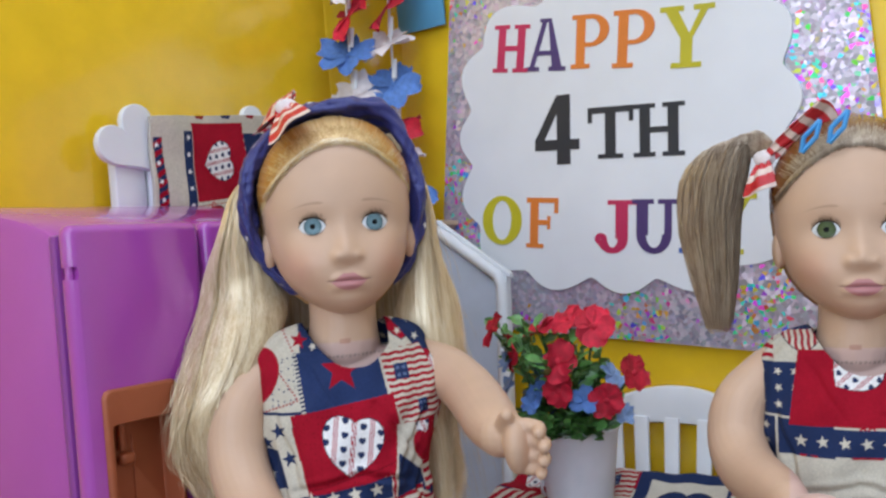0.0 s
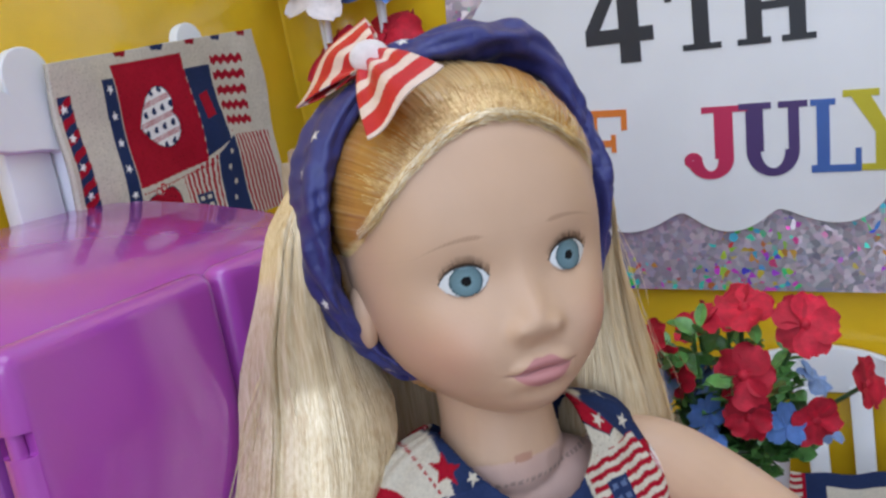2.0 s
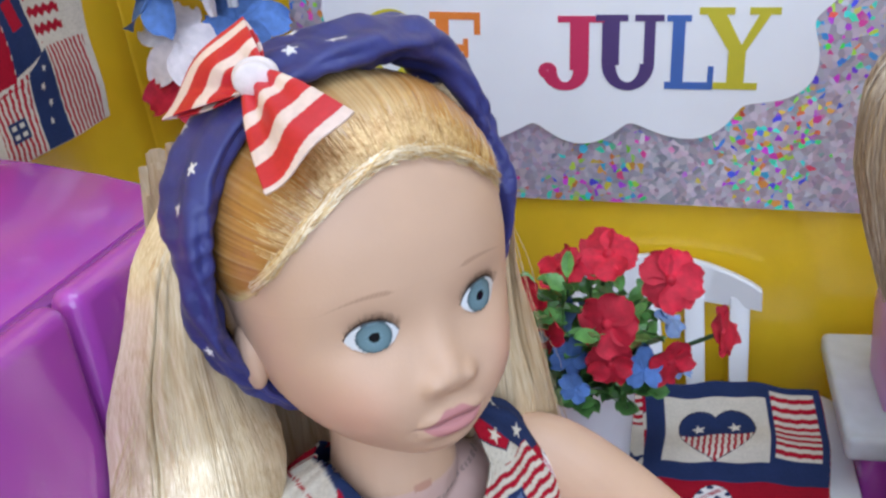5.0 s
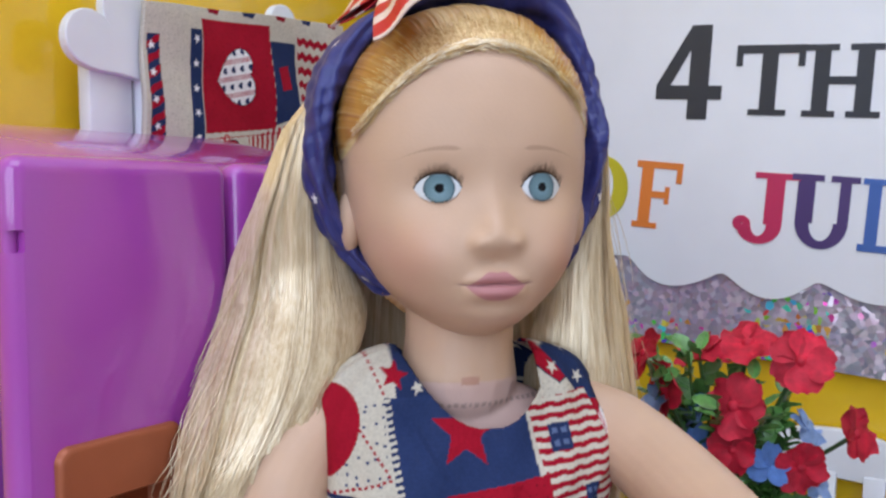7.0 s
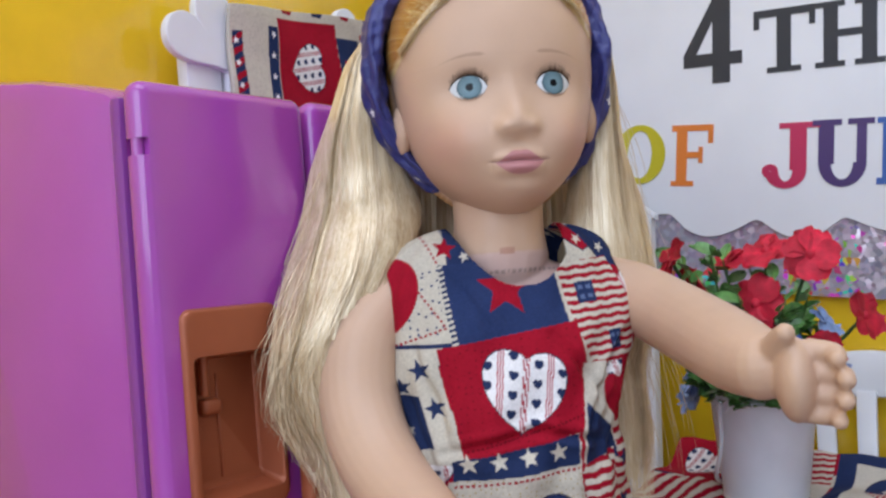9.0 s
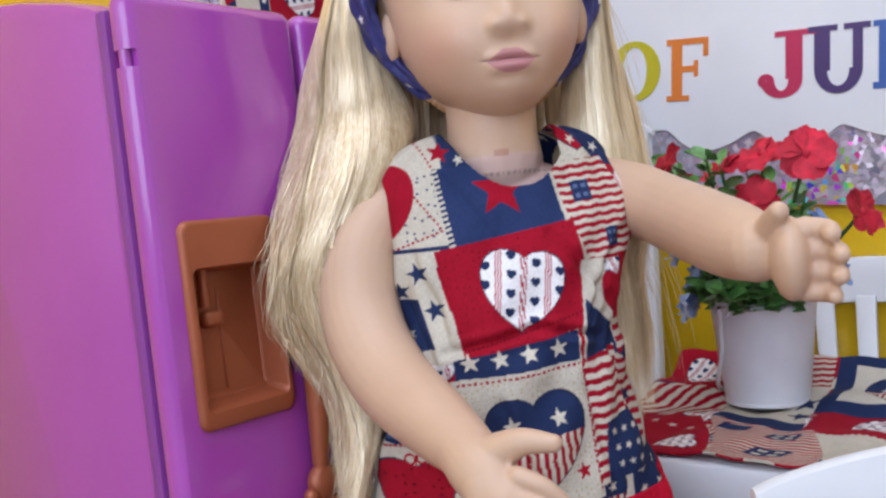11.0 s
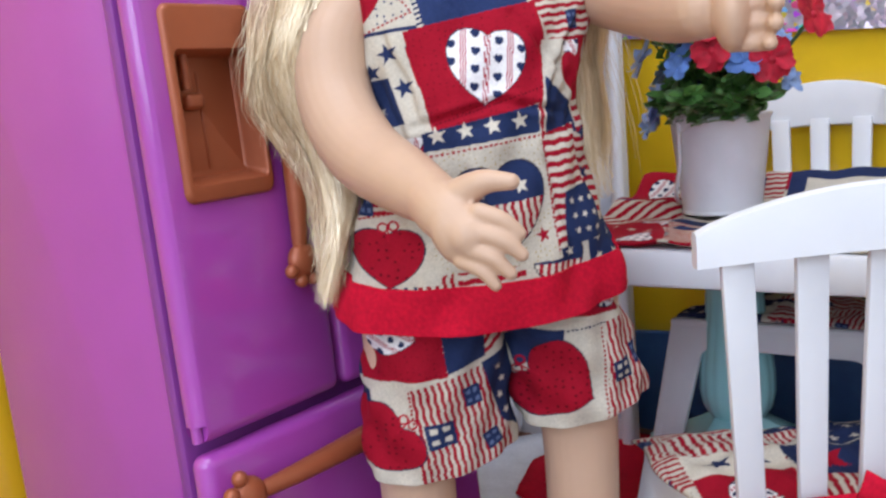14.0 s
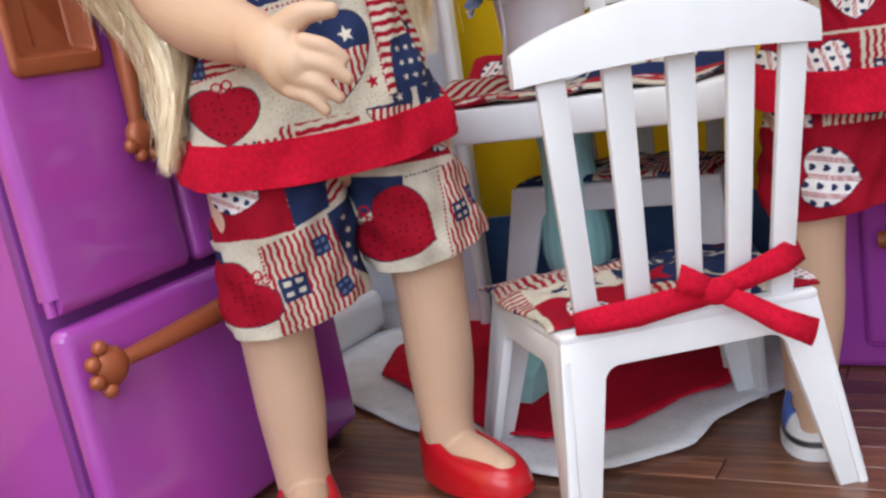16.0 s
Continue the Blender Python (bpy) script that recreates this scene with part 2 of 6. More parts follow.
def thing(name, label, category, at=None, group="", kind=""):
    """An Empty at the base of a thing, which holds its parts."""
    ob = new(name)
    ob.empty_display_size = 0.02
    if at is not None:
        ob.matrix_world = at
    return tagged(ob, label, category, group, kind)


def add_box(bm, lo, hi, bevel=0.0, seg=2, m=None):
    made = bmesh.ops.create_cube(bm, size=1)["verts"]
    for v in made:
        v.co = Vector([(a + b) / 2 + c * (b - a) for a, b, c in zip(lo, hi, v.co)])
    if bevel:
        edges = list({e for v in made for e in v.link_edges})
        made = bmesh.ops.bevel(bm, geom=edges, offset=bevel, segments=seg, profile=0.5, affect="EDGES")["verts"]
    if m is not None:
        bmesh.ops.transform(bm, matrix=m, verts=list(made))
    return made


def box(lo, hi, bevel=0.0, seg=2, m=None):
    bm = bmesh.new()
    add_box(bm, lo, hi, bevel, seg, m)
    return bm


def add_prism(bm, pts, lo, hi, axis="y", bevel=0.0):
    """A flat outline of (a, b) pairs, given depth from lo to hi along an axis."""
    place = {"y": lambda a, b, d: (a, d, b), "z": lambda a, b, d: (a, b, d), "x": lambda a, b, d: (d, a, b)}[axis]
    one = [bm.verts.new(place(a, b, lo)) for a, b in pts]
    two = [bm.verts.new(place(a, b, hi)) for a, b in pts]
    f = [bm.faces.new(one), bm.faces.new(two[::-1])]
    for i in range(len(pts)):
        j = (i + 1) % len(pts)
        f.append(bm.faces.new((one[j], one[i], two[i], two[j])))
    bmesh.ops.recalc_face_normals(bm, faces=f)
    if bevel:
        bmesh.ops.bevel(bm, geom=[e for e in f[0].edges] + [e for e in f[1].edges], offset=bevel, segments=2, profile=0.5, affect="EDGES")


def prism(pts, lo, hi, axis="y", bevel=0.0):
    bm = bmesh.new()
    add_prism(bm, pts, lo, hi, axis, bevel)
    return bm


def ease(xs, ys):
    """A smooth curve through values, as a function."""
    xs, ys = np.asarray(xs, float), np.asarray(ys, float)
    d = np.gradient(ys, xs)

    def f(x):
        x = np.clip(x, xs[0], xs[-1])
        i = np.clip(np.searchsorted(xs, x) - 1, 0, len(xs) - 2)
        h = xs[i + 1] - xs[i]
        t = (x - xs[i]) / h
        a, b = 2 * t**3 - 3 * t**2 + 1, t**3 - 2 * t**2 + t
        return a * ys[i] + b * h * d[i] + (1 - a) * ys[i + 1] + (t**3 - t**2) * h * d[i + 1]

    return f


def add_tube(bm, pts, radii, sides=10, caps=True):
    """A round tube along points, with a radius at each."""
    pts = [Vector(p) for p in pts]
    if not isinstance(radii, (list, tuple)):
        radii = [radii] * len(pts)
    rings, up = [], Vector((0.13, 0.37, 0.92)).normalized()
    for i, p in enumerate(pts):
        d = (pts[min(i + 1, len(pts) - 1)] - pts[max(i - 1, 0)]).normalized()
        a = d.cross(up)
        a = (a if a.length > 1e-3 else d.cross(Vector((1, 0, 0)))).normalized()
        b = d.cross(a)
        up = a.cross(d)
        rings.append([bm.verts.new(p + radii[i] * (math.cos(q) * a + math.sin(q) * b)) for q in (2 * math.pi * k / sides for k in range(sides))])
    for r, s in zip(rings, rings[1:]):
        for k in range(sides):
            bm.faces.new((r[k], r[(k + 1) % sides], s[(k + 1) % sides], s[k]))
    if caps:
        bm.faces.new(rings[0][::-1])
        bm.faces.new(rings[-1])


def tube(pts, radii, sides=10):
    bm = bmesh.new()
    add_tube(bm, pts, radii, sides)
    bmesh.ops.recalc_face_normals(bm, faces=bm.faces)
    return bm


def add_ball(bm, c, r, u=16, v=10, m=None):
    made = bmesh.ops.create_uvsphere(bm, u_segments=u, v_segments=v, radius=1)["verts"]
    r = r if isinstance(r, (list, tuple)) else (r, r, r)
    mm = Matrix.Translation(c) @ (m or Matrix.Identity(4)) @ Matrix.Diagonal((*r, 1))
    bmesh.ops.transform(bm, matrix=mm, verts=made)
    return made


def lathe(profile, sides=48):
    """A body turned about z from (radius, height) pairs."""
    bm = bmesh.new()
    rings = [[bm.verts.new((r * math.cos(2 * math.pi * k / sides), r * math.sin(2 * math.pi * k / sides), z)) for k in range(sides)] for r, z in profile]
    for a, b in zip(rings, rings[1:]):
        for k in range(sides):
            bm.faces.new((a[k], a[(k + 1) % sides], b[(k + 1) % sides], b[k]))
    bm.faces.new(rings[0][::-1])
    bm.faces.new(rings[-1])
    return bm


def surface(name, p, mats, wrap=False, col=None, keep=None, index=None, parent=None, label="", thick=0.0, flip=False):
    """A sheet from an (n, m, 3) array of places, with a colour for each."""
    n, m = p.shape[:2]
    ids = np.arange(n * m).reshape(n, m)
    q = np.concatenate([ids, ids[:, :1]], 1) if wrap else ids
    quads = np.stack([q[:-1, :-1], q[:-1, 1:], q[1:, 1:], q[1:, :-1]], -1)
    if flip:
        quads = quads[..., ::-1]
    mask = np.ones(quads.shape[:2], bool) if keep is None else keep
    quads = quads[mask]
    used = np.unique(quads)
    back = np.full(n * m, -1)
    back[used] = np.arange(len(used))
    me = bpy.data.meshes.new(name)
    me.from_pydata(p.reshape(-1, 3)[used].tolist(), [], back[quads].tolist())
    for one in mats if isinstance(mats, (list, tuple)) else (mats,):
        me.materials.append(one)
    if index is not None:
        me.polygons.foreach_set("material_index", index[mask].astype(np.int32))
    if col is not None:
        a = me.color_attributes.new("Col", "FLOAT_COLOR", "POINT")
        rgba = np.ones((len(used), 4), np.float32)
        rgba[:, :3] = col.reshape(-1, 3)[used]
        a.data.foreach_set("color", rgba.ravel())
    smooth(me)
    ob = link_mesh(name, me, parent, label)
    if thick:
        s = ob.modifiers.new("thickness", "SOLIDIFY")
        s.thickness, s.offset = thick, -1
    return ob


# ---- printed patchwork cloth ----
CREAM, RED, NAVY, WHITE, DARK = (np.array(c) for c in ((0.56, 0.51, 0.42), (0.34, 0.005, 0.020), (0.017, 0.030, 0.090), (0.82, 0.80, 0.80), (0.02, 0.02, 0.05)))


class Print:
    """Colours of a printed cloth over coordinates u (across) and v (up), in millimetres."""

    def __init__(self, u, v, ground=CREAM):
        self.u, self.v = u, v
        self.c = np.ones((*u.shape, 3)) * ground
        self.specks(np.ones(u.shape, bool), np.array((0.35, 0.30, 0.22)), 1.9, 0.22, 3)

    def fill(self, mask, col):
        self.c[mask] = col

    def specks(self, mask, col, pitch, size, seed):
        i, j = np.floor(self.u / pitch), np.floor(self.v / pitch)
        h1 = np.mod(np.sin(i * 127.1 + j * 311.7 + seed) * 43758.5, 1)
        h2 = np.mod(np.sin(i * 269.5 + j * 183.3 + seed) * 24634.6, 1)
        d = np.hypot(self.u / pitch - i - 0.2 - 0.6 * h1, self.v / pitch - j - 0.2 - 0.6 * h2) * pitch
        self.fill(mask & (d < size) & (h1 < 0.6), col)

    def local(self, x, y, turn=0.0):
        c, s = math.cos(radians(turn)), math.sin(radians(turn))
        a, b = self.u - x, self.v - y
        return a * c + b * s, -a * s + b * c

    def rect(self, x, y, w, h, col=None, turn=0.0):
        a, b = self.local(x, y, turn)
        m = (np.abs(a) < w / 2) & (np.abs(b) < h / 2)
        if col is not None:
            self.fill(m, col)
        return m

    def quad(self, corners, col=None):
        """Four corners, in order round the patch."""
        m = np.ones(self.u.shape, bool)
        area2 = sum(p[0] * q[1] - p[1] * q[0] for p, q in zip(corners, corners[1:] + corners[:1]))
        for p, q in zip(corners, corners[1:] + corners[:1]):
            cross = (q[0] - p[0]) * (self.v - p[1]) - (q[1] - p[1]) * (self.u - p[0])
            m &= cross * area2 > 0
        if col is not None:
            self.fill(m, col)
        return m

    def stripes(self, m, step, one, two, turn=0.0, wave=0.25):
        a, b = self.local(0, 0, turn)
        f = np.mod((b + wave * np.sin(a * 0.9)) / step, 1)
        self.fill(m & (f < 0.5), one)
        self.fill(m & (f >= 0.5), two)

    def star(self, x, y, r, col, turn=0.0):
        a, b = self.local(x, y, turn)
        ang = np.abs(np.mod(np.arctan2(b, a) - math.pi / 2 + math.pi / 5, 2 * math.pi / 5) - math.pi / 5)
        k, s, c = 0.42, math.sin(math.pi / 5), math.cos(math.pi / 5)
        edge = k * s / (k * s * np.cos(ang) + (1 - k * c) * np.sin(ang))
        self.fill(np.hypot(a, b) < r * edge, col)

    def heart(self, x, y, w, h, turn=0.0, col=None, grow=0.0):
        a, b = self.local(x, y, turn)
        a, b = a / (w / 2.28 + grow), b / (h / 2.2 + grow) + 0.12
        m = (a * a + b * b - 1) ** 3 - a * a * b**3 < 0
        if col is not None:
            self.fill(m, col)
        return m

    def stitch(self, p, q, col, wide=0.8, dash=2.2):
        d = np.hypot(q[0] - p[0], q[1] - p[1])
        ux, uy = (q[0] - p[0]) / d, (q[1] - p[1]) / d
        a, b = self.u - p[0], self.v - p[1]
        s, t = a * ux + b * uy, -a * uy + b * ux
        self.fill((s > 0) & (s < d) & (np.abs(t) < wide / 2) & (np.mod(s / dash, 1) < 0.6), col)

    def window(self, x, y, w, h, turn=0.0, panes=None):
        self.rect(x, y, w, h, NAVY, turn)
        c, s = math.cos(radians(turn)), math.sin(radians(turn))
        for i in (-1, 1):
            for j in (-1, 1):
                a, b = i * w * 0.22, j * h * 0.22
                self.rect(x + a * c - b * s, y + a * s + b * c, w * 0.26, h * 0.2, panes if panes is not None else np.array((0.10, 0.14, 0.26)), turn)

    def house(self, m, x, y, turn=0.0, upright=False):
        self.stripes(m, 3.0, RED, CREAM, turn + (90 if upright else 0))

    def apple(self, x, y, w, turn=0.0):
        m = self.heart(x, y, w, w * 0.85, turn, NAVY * 0.6, 0.5)
        m = self.heart(x, y, w, w * 0.85, turn, RED)
        self.specks(m, RED * 0.30, 3.4, 0.52, 5)
        a, b = self.local(x, y, turn)
        r = np.minimum(np.hypot(a - 2.3, b - w * 0.49), np.hypot(a + 2.1, b - w * 0.46))
        self.fill((np.abs(r - 1.9) < 0.45) | ((np.abs(a) < 0.4) & (b > w * 0.25) & (b < w * 0.5)), RED * 1.2)

    def flag_heart(self, x, y, w, turn=0.0):
        self.heart(x, y, w, w * 0.95, turn, DARK, 0.6)
        m = self.heart(x, y, w, w * 0.95, turn, NAVY)
        a, b = self.local(x, y, turn)
        low = m & (b < w * 0.06)
        self.stripes(low, 3.4, RED, CREAM * 1.1, turn + 90)
        for k in (-0.24, 0.24):
            c, s = math.cos(radians(turn)), math.sin(radians(turn))
            self.star(x + (k * c - 0.22 * s) * w, y + (k * s + 0.22 * c) * w, w * 0.10, CREAM * 1.15, 10)

    def white_heart(self, x, y, w, h, turn=0.0):
        self.heart(x, y, w, h, turn, DARK, 0.4)
        m = self.heart(x, y, w, h, turn, WHITE)
        a, b = self.local(x, y, turn)
        f = np.mod(a / (w * 0.30) + 0.5, 1)
        for k in (0.40, 0.50, 0.60):
            self.fill(m & (np.abs(f - k) < 0.025), RED * 1.2)
        i = np.floor(a / (w * 0.30) + 0.5)
        g = np.abs(np.mod(a / (w * 0.30), 1) - 0.5)
        s = max(1.0, w * 0.052)
        p, q = (np.mod(a / (w * 0.30), 1) - 0.5) * w * 0.30 / s, (np.mod(b / (h * 0.24) + 0.35 * np.floor(a / (w * 0.30)), 1) - 0.5) * h * 0.24 / s + 0.12
        hearts = m & ((p * p + q * q - 1) ** 3 - p * p * q**3 < 0)
        self.fill(hearts & (np.abs(f - 0.5) > 0.3), NAVY)

    def patchwork(self, cell=27.0, seed=0, where=None):
        """An all-over print of square blocks in rows that are set off from one another."""
        where = np.ones(self.u.shape, bool) if where is None else where
        j0, j1 = int(np.floor(self.v.min() / cell)), int(np.floor(self.v.max() / cell))
        keep = self.c.copy()
        for j in range(j0, j1 + 1):
            off = (j % 2) * cell * 0.45
            i0, i1 = int(np.floor((self.u.min() - off) / cell)), int(np.floor((self.u.max() - off) / cell))
            for i in range(i0, i1 + 1):
                x, y = (i + 0.5) * cell + off, (j + 0.5) * cell
                k = (i * 5 + j * 3 + seed) % 8
                turn = ((i * 7 + j * 13 + seed) % 5 - 2) * 2.0
                m = self.rect(x, y, cell, cell)
                if k in (0, 5):
                    self.fill(m, RED)
                    self.specks(m, RED * 0.45, 2.6, 0.3, 9)
                    self.white_heart(x, y, cell * 0.72, cell * 0.68, turn * 4)
                elif k == 1:
                    self.fill(m, NAVY)
                    for a in range(3):
                        for b in range(3):
                            self.star(x + (a - 1) * cell * 0.3, y + (b - 1) * cell * 0.3, cell * 0.085, CREAM * 1.1, a * 9 + b * 20)
                elif k == 2:
                    self.stripes(m, 3.4, RED, CREAM, turn + 90)
                    self.window(x - cell * 0.2, y - cell * 0.12, cell * 0.3, cell * 0.28, turn, CREAM)
                    self.window(x + cell * 0.24, y + cell * 0.24, cell * 0.22, cell * 0.22, turn)
                elif k == 3:
                    self.apple(x, y - 1, cell * 0.7, turn)
                elif k == 4:
                    self.flag_heart(x, y, cell * 0.8, turn)
                elif k == 6:
                    self.fill(m, NAVY)
                    self.star(x, y, cell * 0.3, RED * 1.1, 12)
                else:
                    self.stripes(m, 4.6, RED, CREAM, turn)
                    for a in (-1, 1):
                        self.star(x + a * cell * 0.25, y + cell * 0.2 * a, cell * 0.13, NAVY, 15)
                e = m & ~self.rect(x, y, cell - 1.4, cell - 1.4)
                self.fill(e, CREAM)
        self.c[~where] = keep[~where]
# ---- setting: planked floor, yellow sheet walls, room round them ----
FLOOR = -0.005
# the toy fridge, the sheet walls, the poster and the doll by the fridge lean by three degrees
LEANING = Matrix.Translation((-0.352, 0.428, 0)) @ Matrix.Rotation(radians(-3.0), 4, Vector((-0.57, 0.82, 0)).normalized()) @ Matrix.Translation((0.352, -0.428, 0))


def setting(name, bm, mat, label, m=None):
    ob = part(name, bm, mat)
    if m is not None:
        ob.matrix_world = m
    return tagged(ob, label, "structure", kind="structure")


floor = setting("floor", box((-0.66, -2.05, FLOOR - 0.05), (2.2, 0.83, FLOOR - 0.0012)), M_JOINT, "dark wood-look floor in narrow planks")
# unseen sheet in front of the planks, added to bounce light up
setting("floor_bounce", box((-0.66, -2.05, FLOOR - 0.0012), (2.2, 0.150, FLOOR + 0.0008)), M_BOUNCE_FLOOR, "unseen dull brown floor added to bounce light")
setting("wall_left", box((-0.622, -0.35, -0.03), (-0.603, 0.80, 0.95), 0.002), M_YELLOW, "glossy yellow plastic sheet wall", LEANING)
setting("wall_back", box((-0.6025, 0.770, -0.03), (0.42, 0.788, 0.95), 0.002), M_YELLOW, "glossy yellow plastic sheet wall behind poster", LEANING)
setting("baseboard", box((-0.600, 0.7615, -0.02), (0.40, 0.7695, 0.072), 0.001), M_BLUE_BAND, "dark blue card strip along the wall foot", LEANING)
bend = [(-0.603 + 0.052 - 0.052 * math.cos(a), 0.770 - 0.052 + 0.052 * math.sin(a)) for a in np.linspace(0, math.pi / 2, 20)]
setting("wall_corner", prism([(-0.6045, 0.716)] + bend + [(-0.549, 0.7715)] + [(x - 0.0018, y + 0.0018) for x, y in bend[::-1]], -0.03, 0.95, "z"), M_YELLOW, "rounded bend of the yellow plastic sheet", LEANING)
setting("wall_room_back", box((-0.70, 0.83, -0.06), (2.3, 0.93, 2.2)), M_ROOM, "plain painted room wall")
setting("wall_room_left", box((-0.76, -2.15, -0.06), (-0.66, 0.93, 2.2)), M_ROOM, "plain painted room wall")
setting("wall_room_right", box((2.2, -2.15, -0.06), (2.3, 0.83, 2.2)), M_ROOM, "plain painted room wall")
south = bmesh.new()
for lo, hi in (((-0.66, -2.15, -0.06), (-0.60, -2.05, 2.2)), ((1.50, -2.15, -0.06), (2.2, -2.05, 2.2)), ((-0.60, -2.15, -0.06), (1.50, -2.05, 0.35)), ((-0.60, -2.15, 2.05), (1.50, -2.05, 2.2))):
    add_box(south, lo, hi)
setting("wall_room_front", south, M_ROOM, "painted room wall with a window opening")
setting("ceiling", box((-0.76, -2.15, 2.2), (2.3, 0.93, 2.3)), M_CEIL, "plain white room ceiling")
w1 = thing("window_1", "white framed window that lets daylight in", "window", kind="structure")
wf = bmesh.new()
for lo, hi in (((-0.60, -2.12, 0.35), (1.50, -2.08, 0.40)), ((-0.60, -2.12, 2.0), (1.50, -2.08, 2.05)), ((-0.60, -2.12, 0.40), (-0.55, -2.08, 2.0)), ((1.45, -2.12, 0.40), (1.50, -2.08, 2.0)), ((0.43, -2.12, 0.40), (0.47, -2.08, 2.0))):
    add_box(wf, lo, hi, 0.004)
part("window_frame", wf, M_WHITE, w1)

# ---- toy fridge ----
def carve(ob, bm):
    """Cuts a shape out of an object, for good."""
    me = bpy.data.meshes.new("cutter")
    bm.to_mesh(me)
    bm.free()
    tool = new("cutter", me)
    bpy.context.view_layer.update()
    tool.matrix_world = ob.matrix_world
    mod = ob.modifiers.new("cut", "BOOLEAN")
    mod.object, mod.solver = tool, "EXACT"
    bpy.context.view_layer.update()
    got = bpy.data.meshes.new_from_object(ob.evaluated_get(bpy.context.evaluated_depsgraph_get()))
    ob.modifiers.clear()
    ob.data = got
    bpy.data.objects.remove(tool)
    smooth(got)
    got.set_sharp_from_angle(angle=radians(38))


def paw(bm, c, side, size=1.0):
    """The moulded paw that ends a handle; side: the way that its toes point, along y or z."""
    add_ball(bm, c, (0.0055 * size, 0.0085 * size, 0.0085 * size), 18, 12)
    for a in (-66, -22, 22, 66):
        q = radians(a)
        d = Vector((0, math.cos(q), math.sin(q))) if side == "y" else Vector((0, math.sin(q), math.cos(q)))
        d = -d
        add_ball(bm, Vector(c) + d * 0.0098 * size + Vector((0.001, 0, 0)), 0.0034 * size, 12, 8)


def fridge():
    root = thing("toy_fridge", "purple plastic toy fridge with copper paw handles", "toy fridge", LEANING)
    shell = prism([(-0.598, -0.02), (-0.4525, -0.02), (-0.4525, 0.4035), (-0.4545, 0.4100), (-0.462, 0.4145), (-0.485, 0.4215), (-0.515, 0.4285), (-0.550, 0.4345), (-0.582, 0.4365), (-0.593, 0.4330), (-0.598, 0.4240)], 0.3075, 0.4975, "y", 0.006)
    body = part("body", shell, M_PURPLE, root)
    # strip behind the doors; the groove's shade is put into its darker purple
    rib = bmesh.new()
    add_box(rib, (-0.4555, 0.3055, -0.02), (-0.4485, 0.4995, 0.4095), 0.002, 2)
    part("door_seal", rib, M_PURPLE_SHADE, body, "strip behind the doors, purple darkened as groove shade")
    left = part("door", box((-0.4475, 0.3045, 0.1365), (-0.4345, 0.3945, 0.4145), 0.0062, 5), M_PURPLE, root, "purple door with a copper water dispenser")
    carve(left, box((-0.4468, 0.3188, 0.2440), (-0.42, 0.3646, 0.3062), 0.001, 1))
    part("door", box((-0.4475, 0.3975, 0.1365), (-0.4345, 0.5005, 0.4145), 0.0062, 5), M_PURPLE, root)
    part("drawer", box((-0.4475, 0.3045, 0.004), (-0.4345, 0.5005, 0.1315), 0.0062, 5), M_PURPLE, root)
    tray = bmesh.new()
    # rounded rim with a broad hood, then the niche behind it, as loops from the door inwards
    loops = []
    for y0, y1, z0, z1, r, x in ((0.3160, 0.3668, 0.2390, 0.3238, 0.0050, -0.4352), (0.3164, 0.3664, 0.2394, 0.3234, 0.0050, -0.4330), (0.3172, 0.3656, 0.2402, 0.3226, 0.0044, -0.4320), (0.3184, 0.3644, 0.2416, 0.3214, 0.0036, -0.4317),
                                 (0.3200, 0.3635, 0.2465, 0.3045, 0.0030, -0.4320), (0.3206, 0.3629, 0.2471, 0.3039, 0.0030, -0.4330), (0.3212, 0.3622, 0.2500, 0.3030, 0.0026, -0.4440), (0.3224, 0.3610, 0.2520, 0.3020, 0.0020, -0.4455)):
        row = []
        for cy, cz, a0 in ((y1 - r, z1 - r, 0), (y0 + r, z1 - r, 90), (y0 + r, z0 + r, 180), (y1 - r, z0 + r, 270)):
            for k in range(7):
                a = radians(a0 + 15 * k)
                row.append(tray.verts.new((x, cy + r * math.cos(a), cz + r * math.sin(a))))
        loops.append(row)
    for r, s in zip(loops, loops[1:]):
        for k in range(28):
            tray.faces.new((r[k], r[(k + 1) % 28], s[(k + 1) % 28], s[k]))
    tray.faces.new(loops[-1])
    bmesh.ops.recalc_face_normals(tray, faces=tray.faces)
    part("water_dispenser", tray, M_COPPER, left, "copper plastic water dispenser niche")
    spout = bmesh.new()
    add_tube(spout, [(-0.4425, 0.3325, 0.3040), (-0.4425, 0.3325, 0.2880)], 0.0020, 10)
    add_box(spout, (-0.4455, 0.3300, 0.2795), (-0.4395, 0.3395, 0.2865), 0.0022, 3)
    part("lever", spout, M_COPPER, left)
    ridge = bmesh.new()
    add_box(ridge, (-0.4458, 0.3402, 0.2530), (-0.4444, 0.3412, 0.2960), 0.0004, 1)
    part("ridge", ridge, M_COPPER, left)
    up = bmesh.new()
    add_tube(up, [(-0.4280, 0.3720, 0.213), (-0.4260, 0.3725, 0.235), (-0.4255, 0.3735, 0.27), (-0.4265, 0.3735, 0.31), (-0.4310, 0.3735, 0.33)], [0.0036, 0.0048, 0.0054, 0.0050, 0.004], 16)
    paw(up, (-0.4275, 0.3722, 0.2055), "z")
    part("handle", up, M_COPPER, left, "copper handle with a paw end")
    low = bmesh.new()
    add_tube(low, [(-0.4265, 0.3270, 0.1105), (-0.4235, 0.345, 0.1115), (-0.4215, 0.39, 0.113), (-0.4215, 0.43, 0.113), (-0.4265, 0.476, 0.1115)], [0.0038, 0.0046, 0.0060, 0.0060, 0.0038], 12)
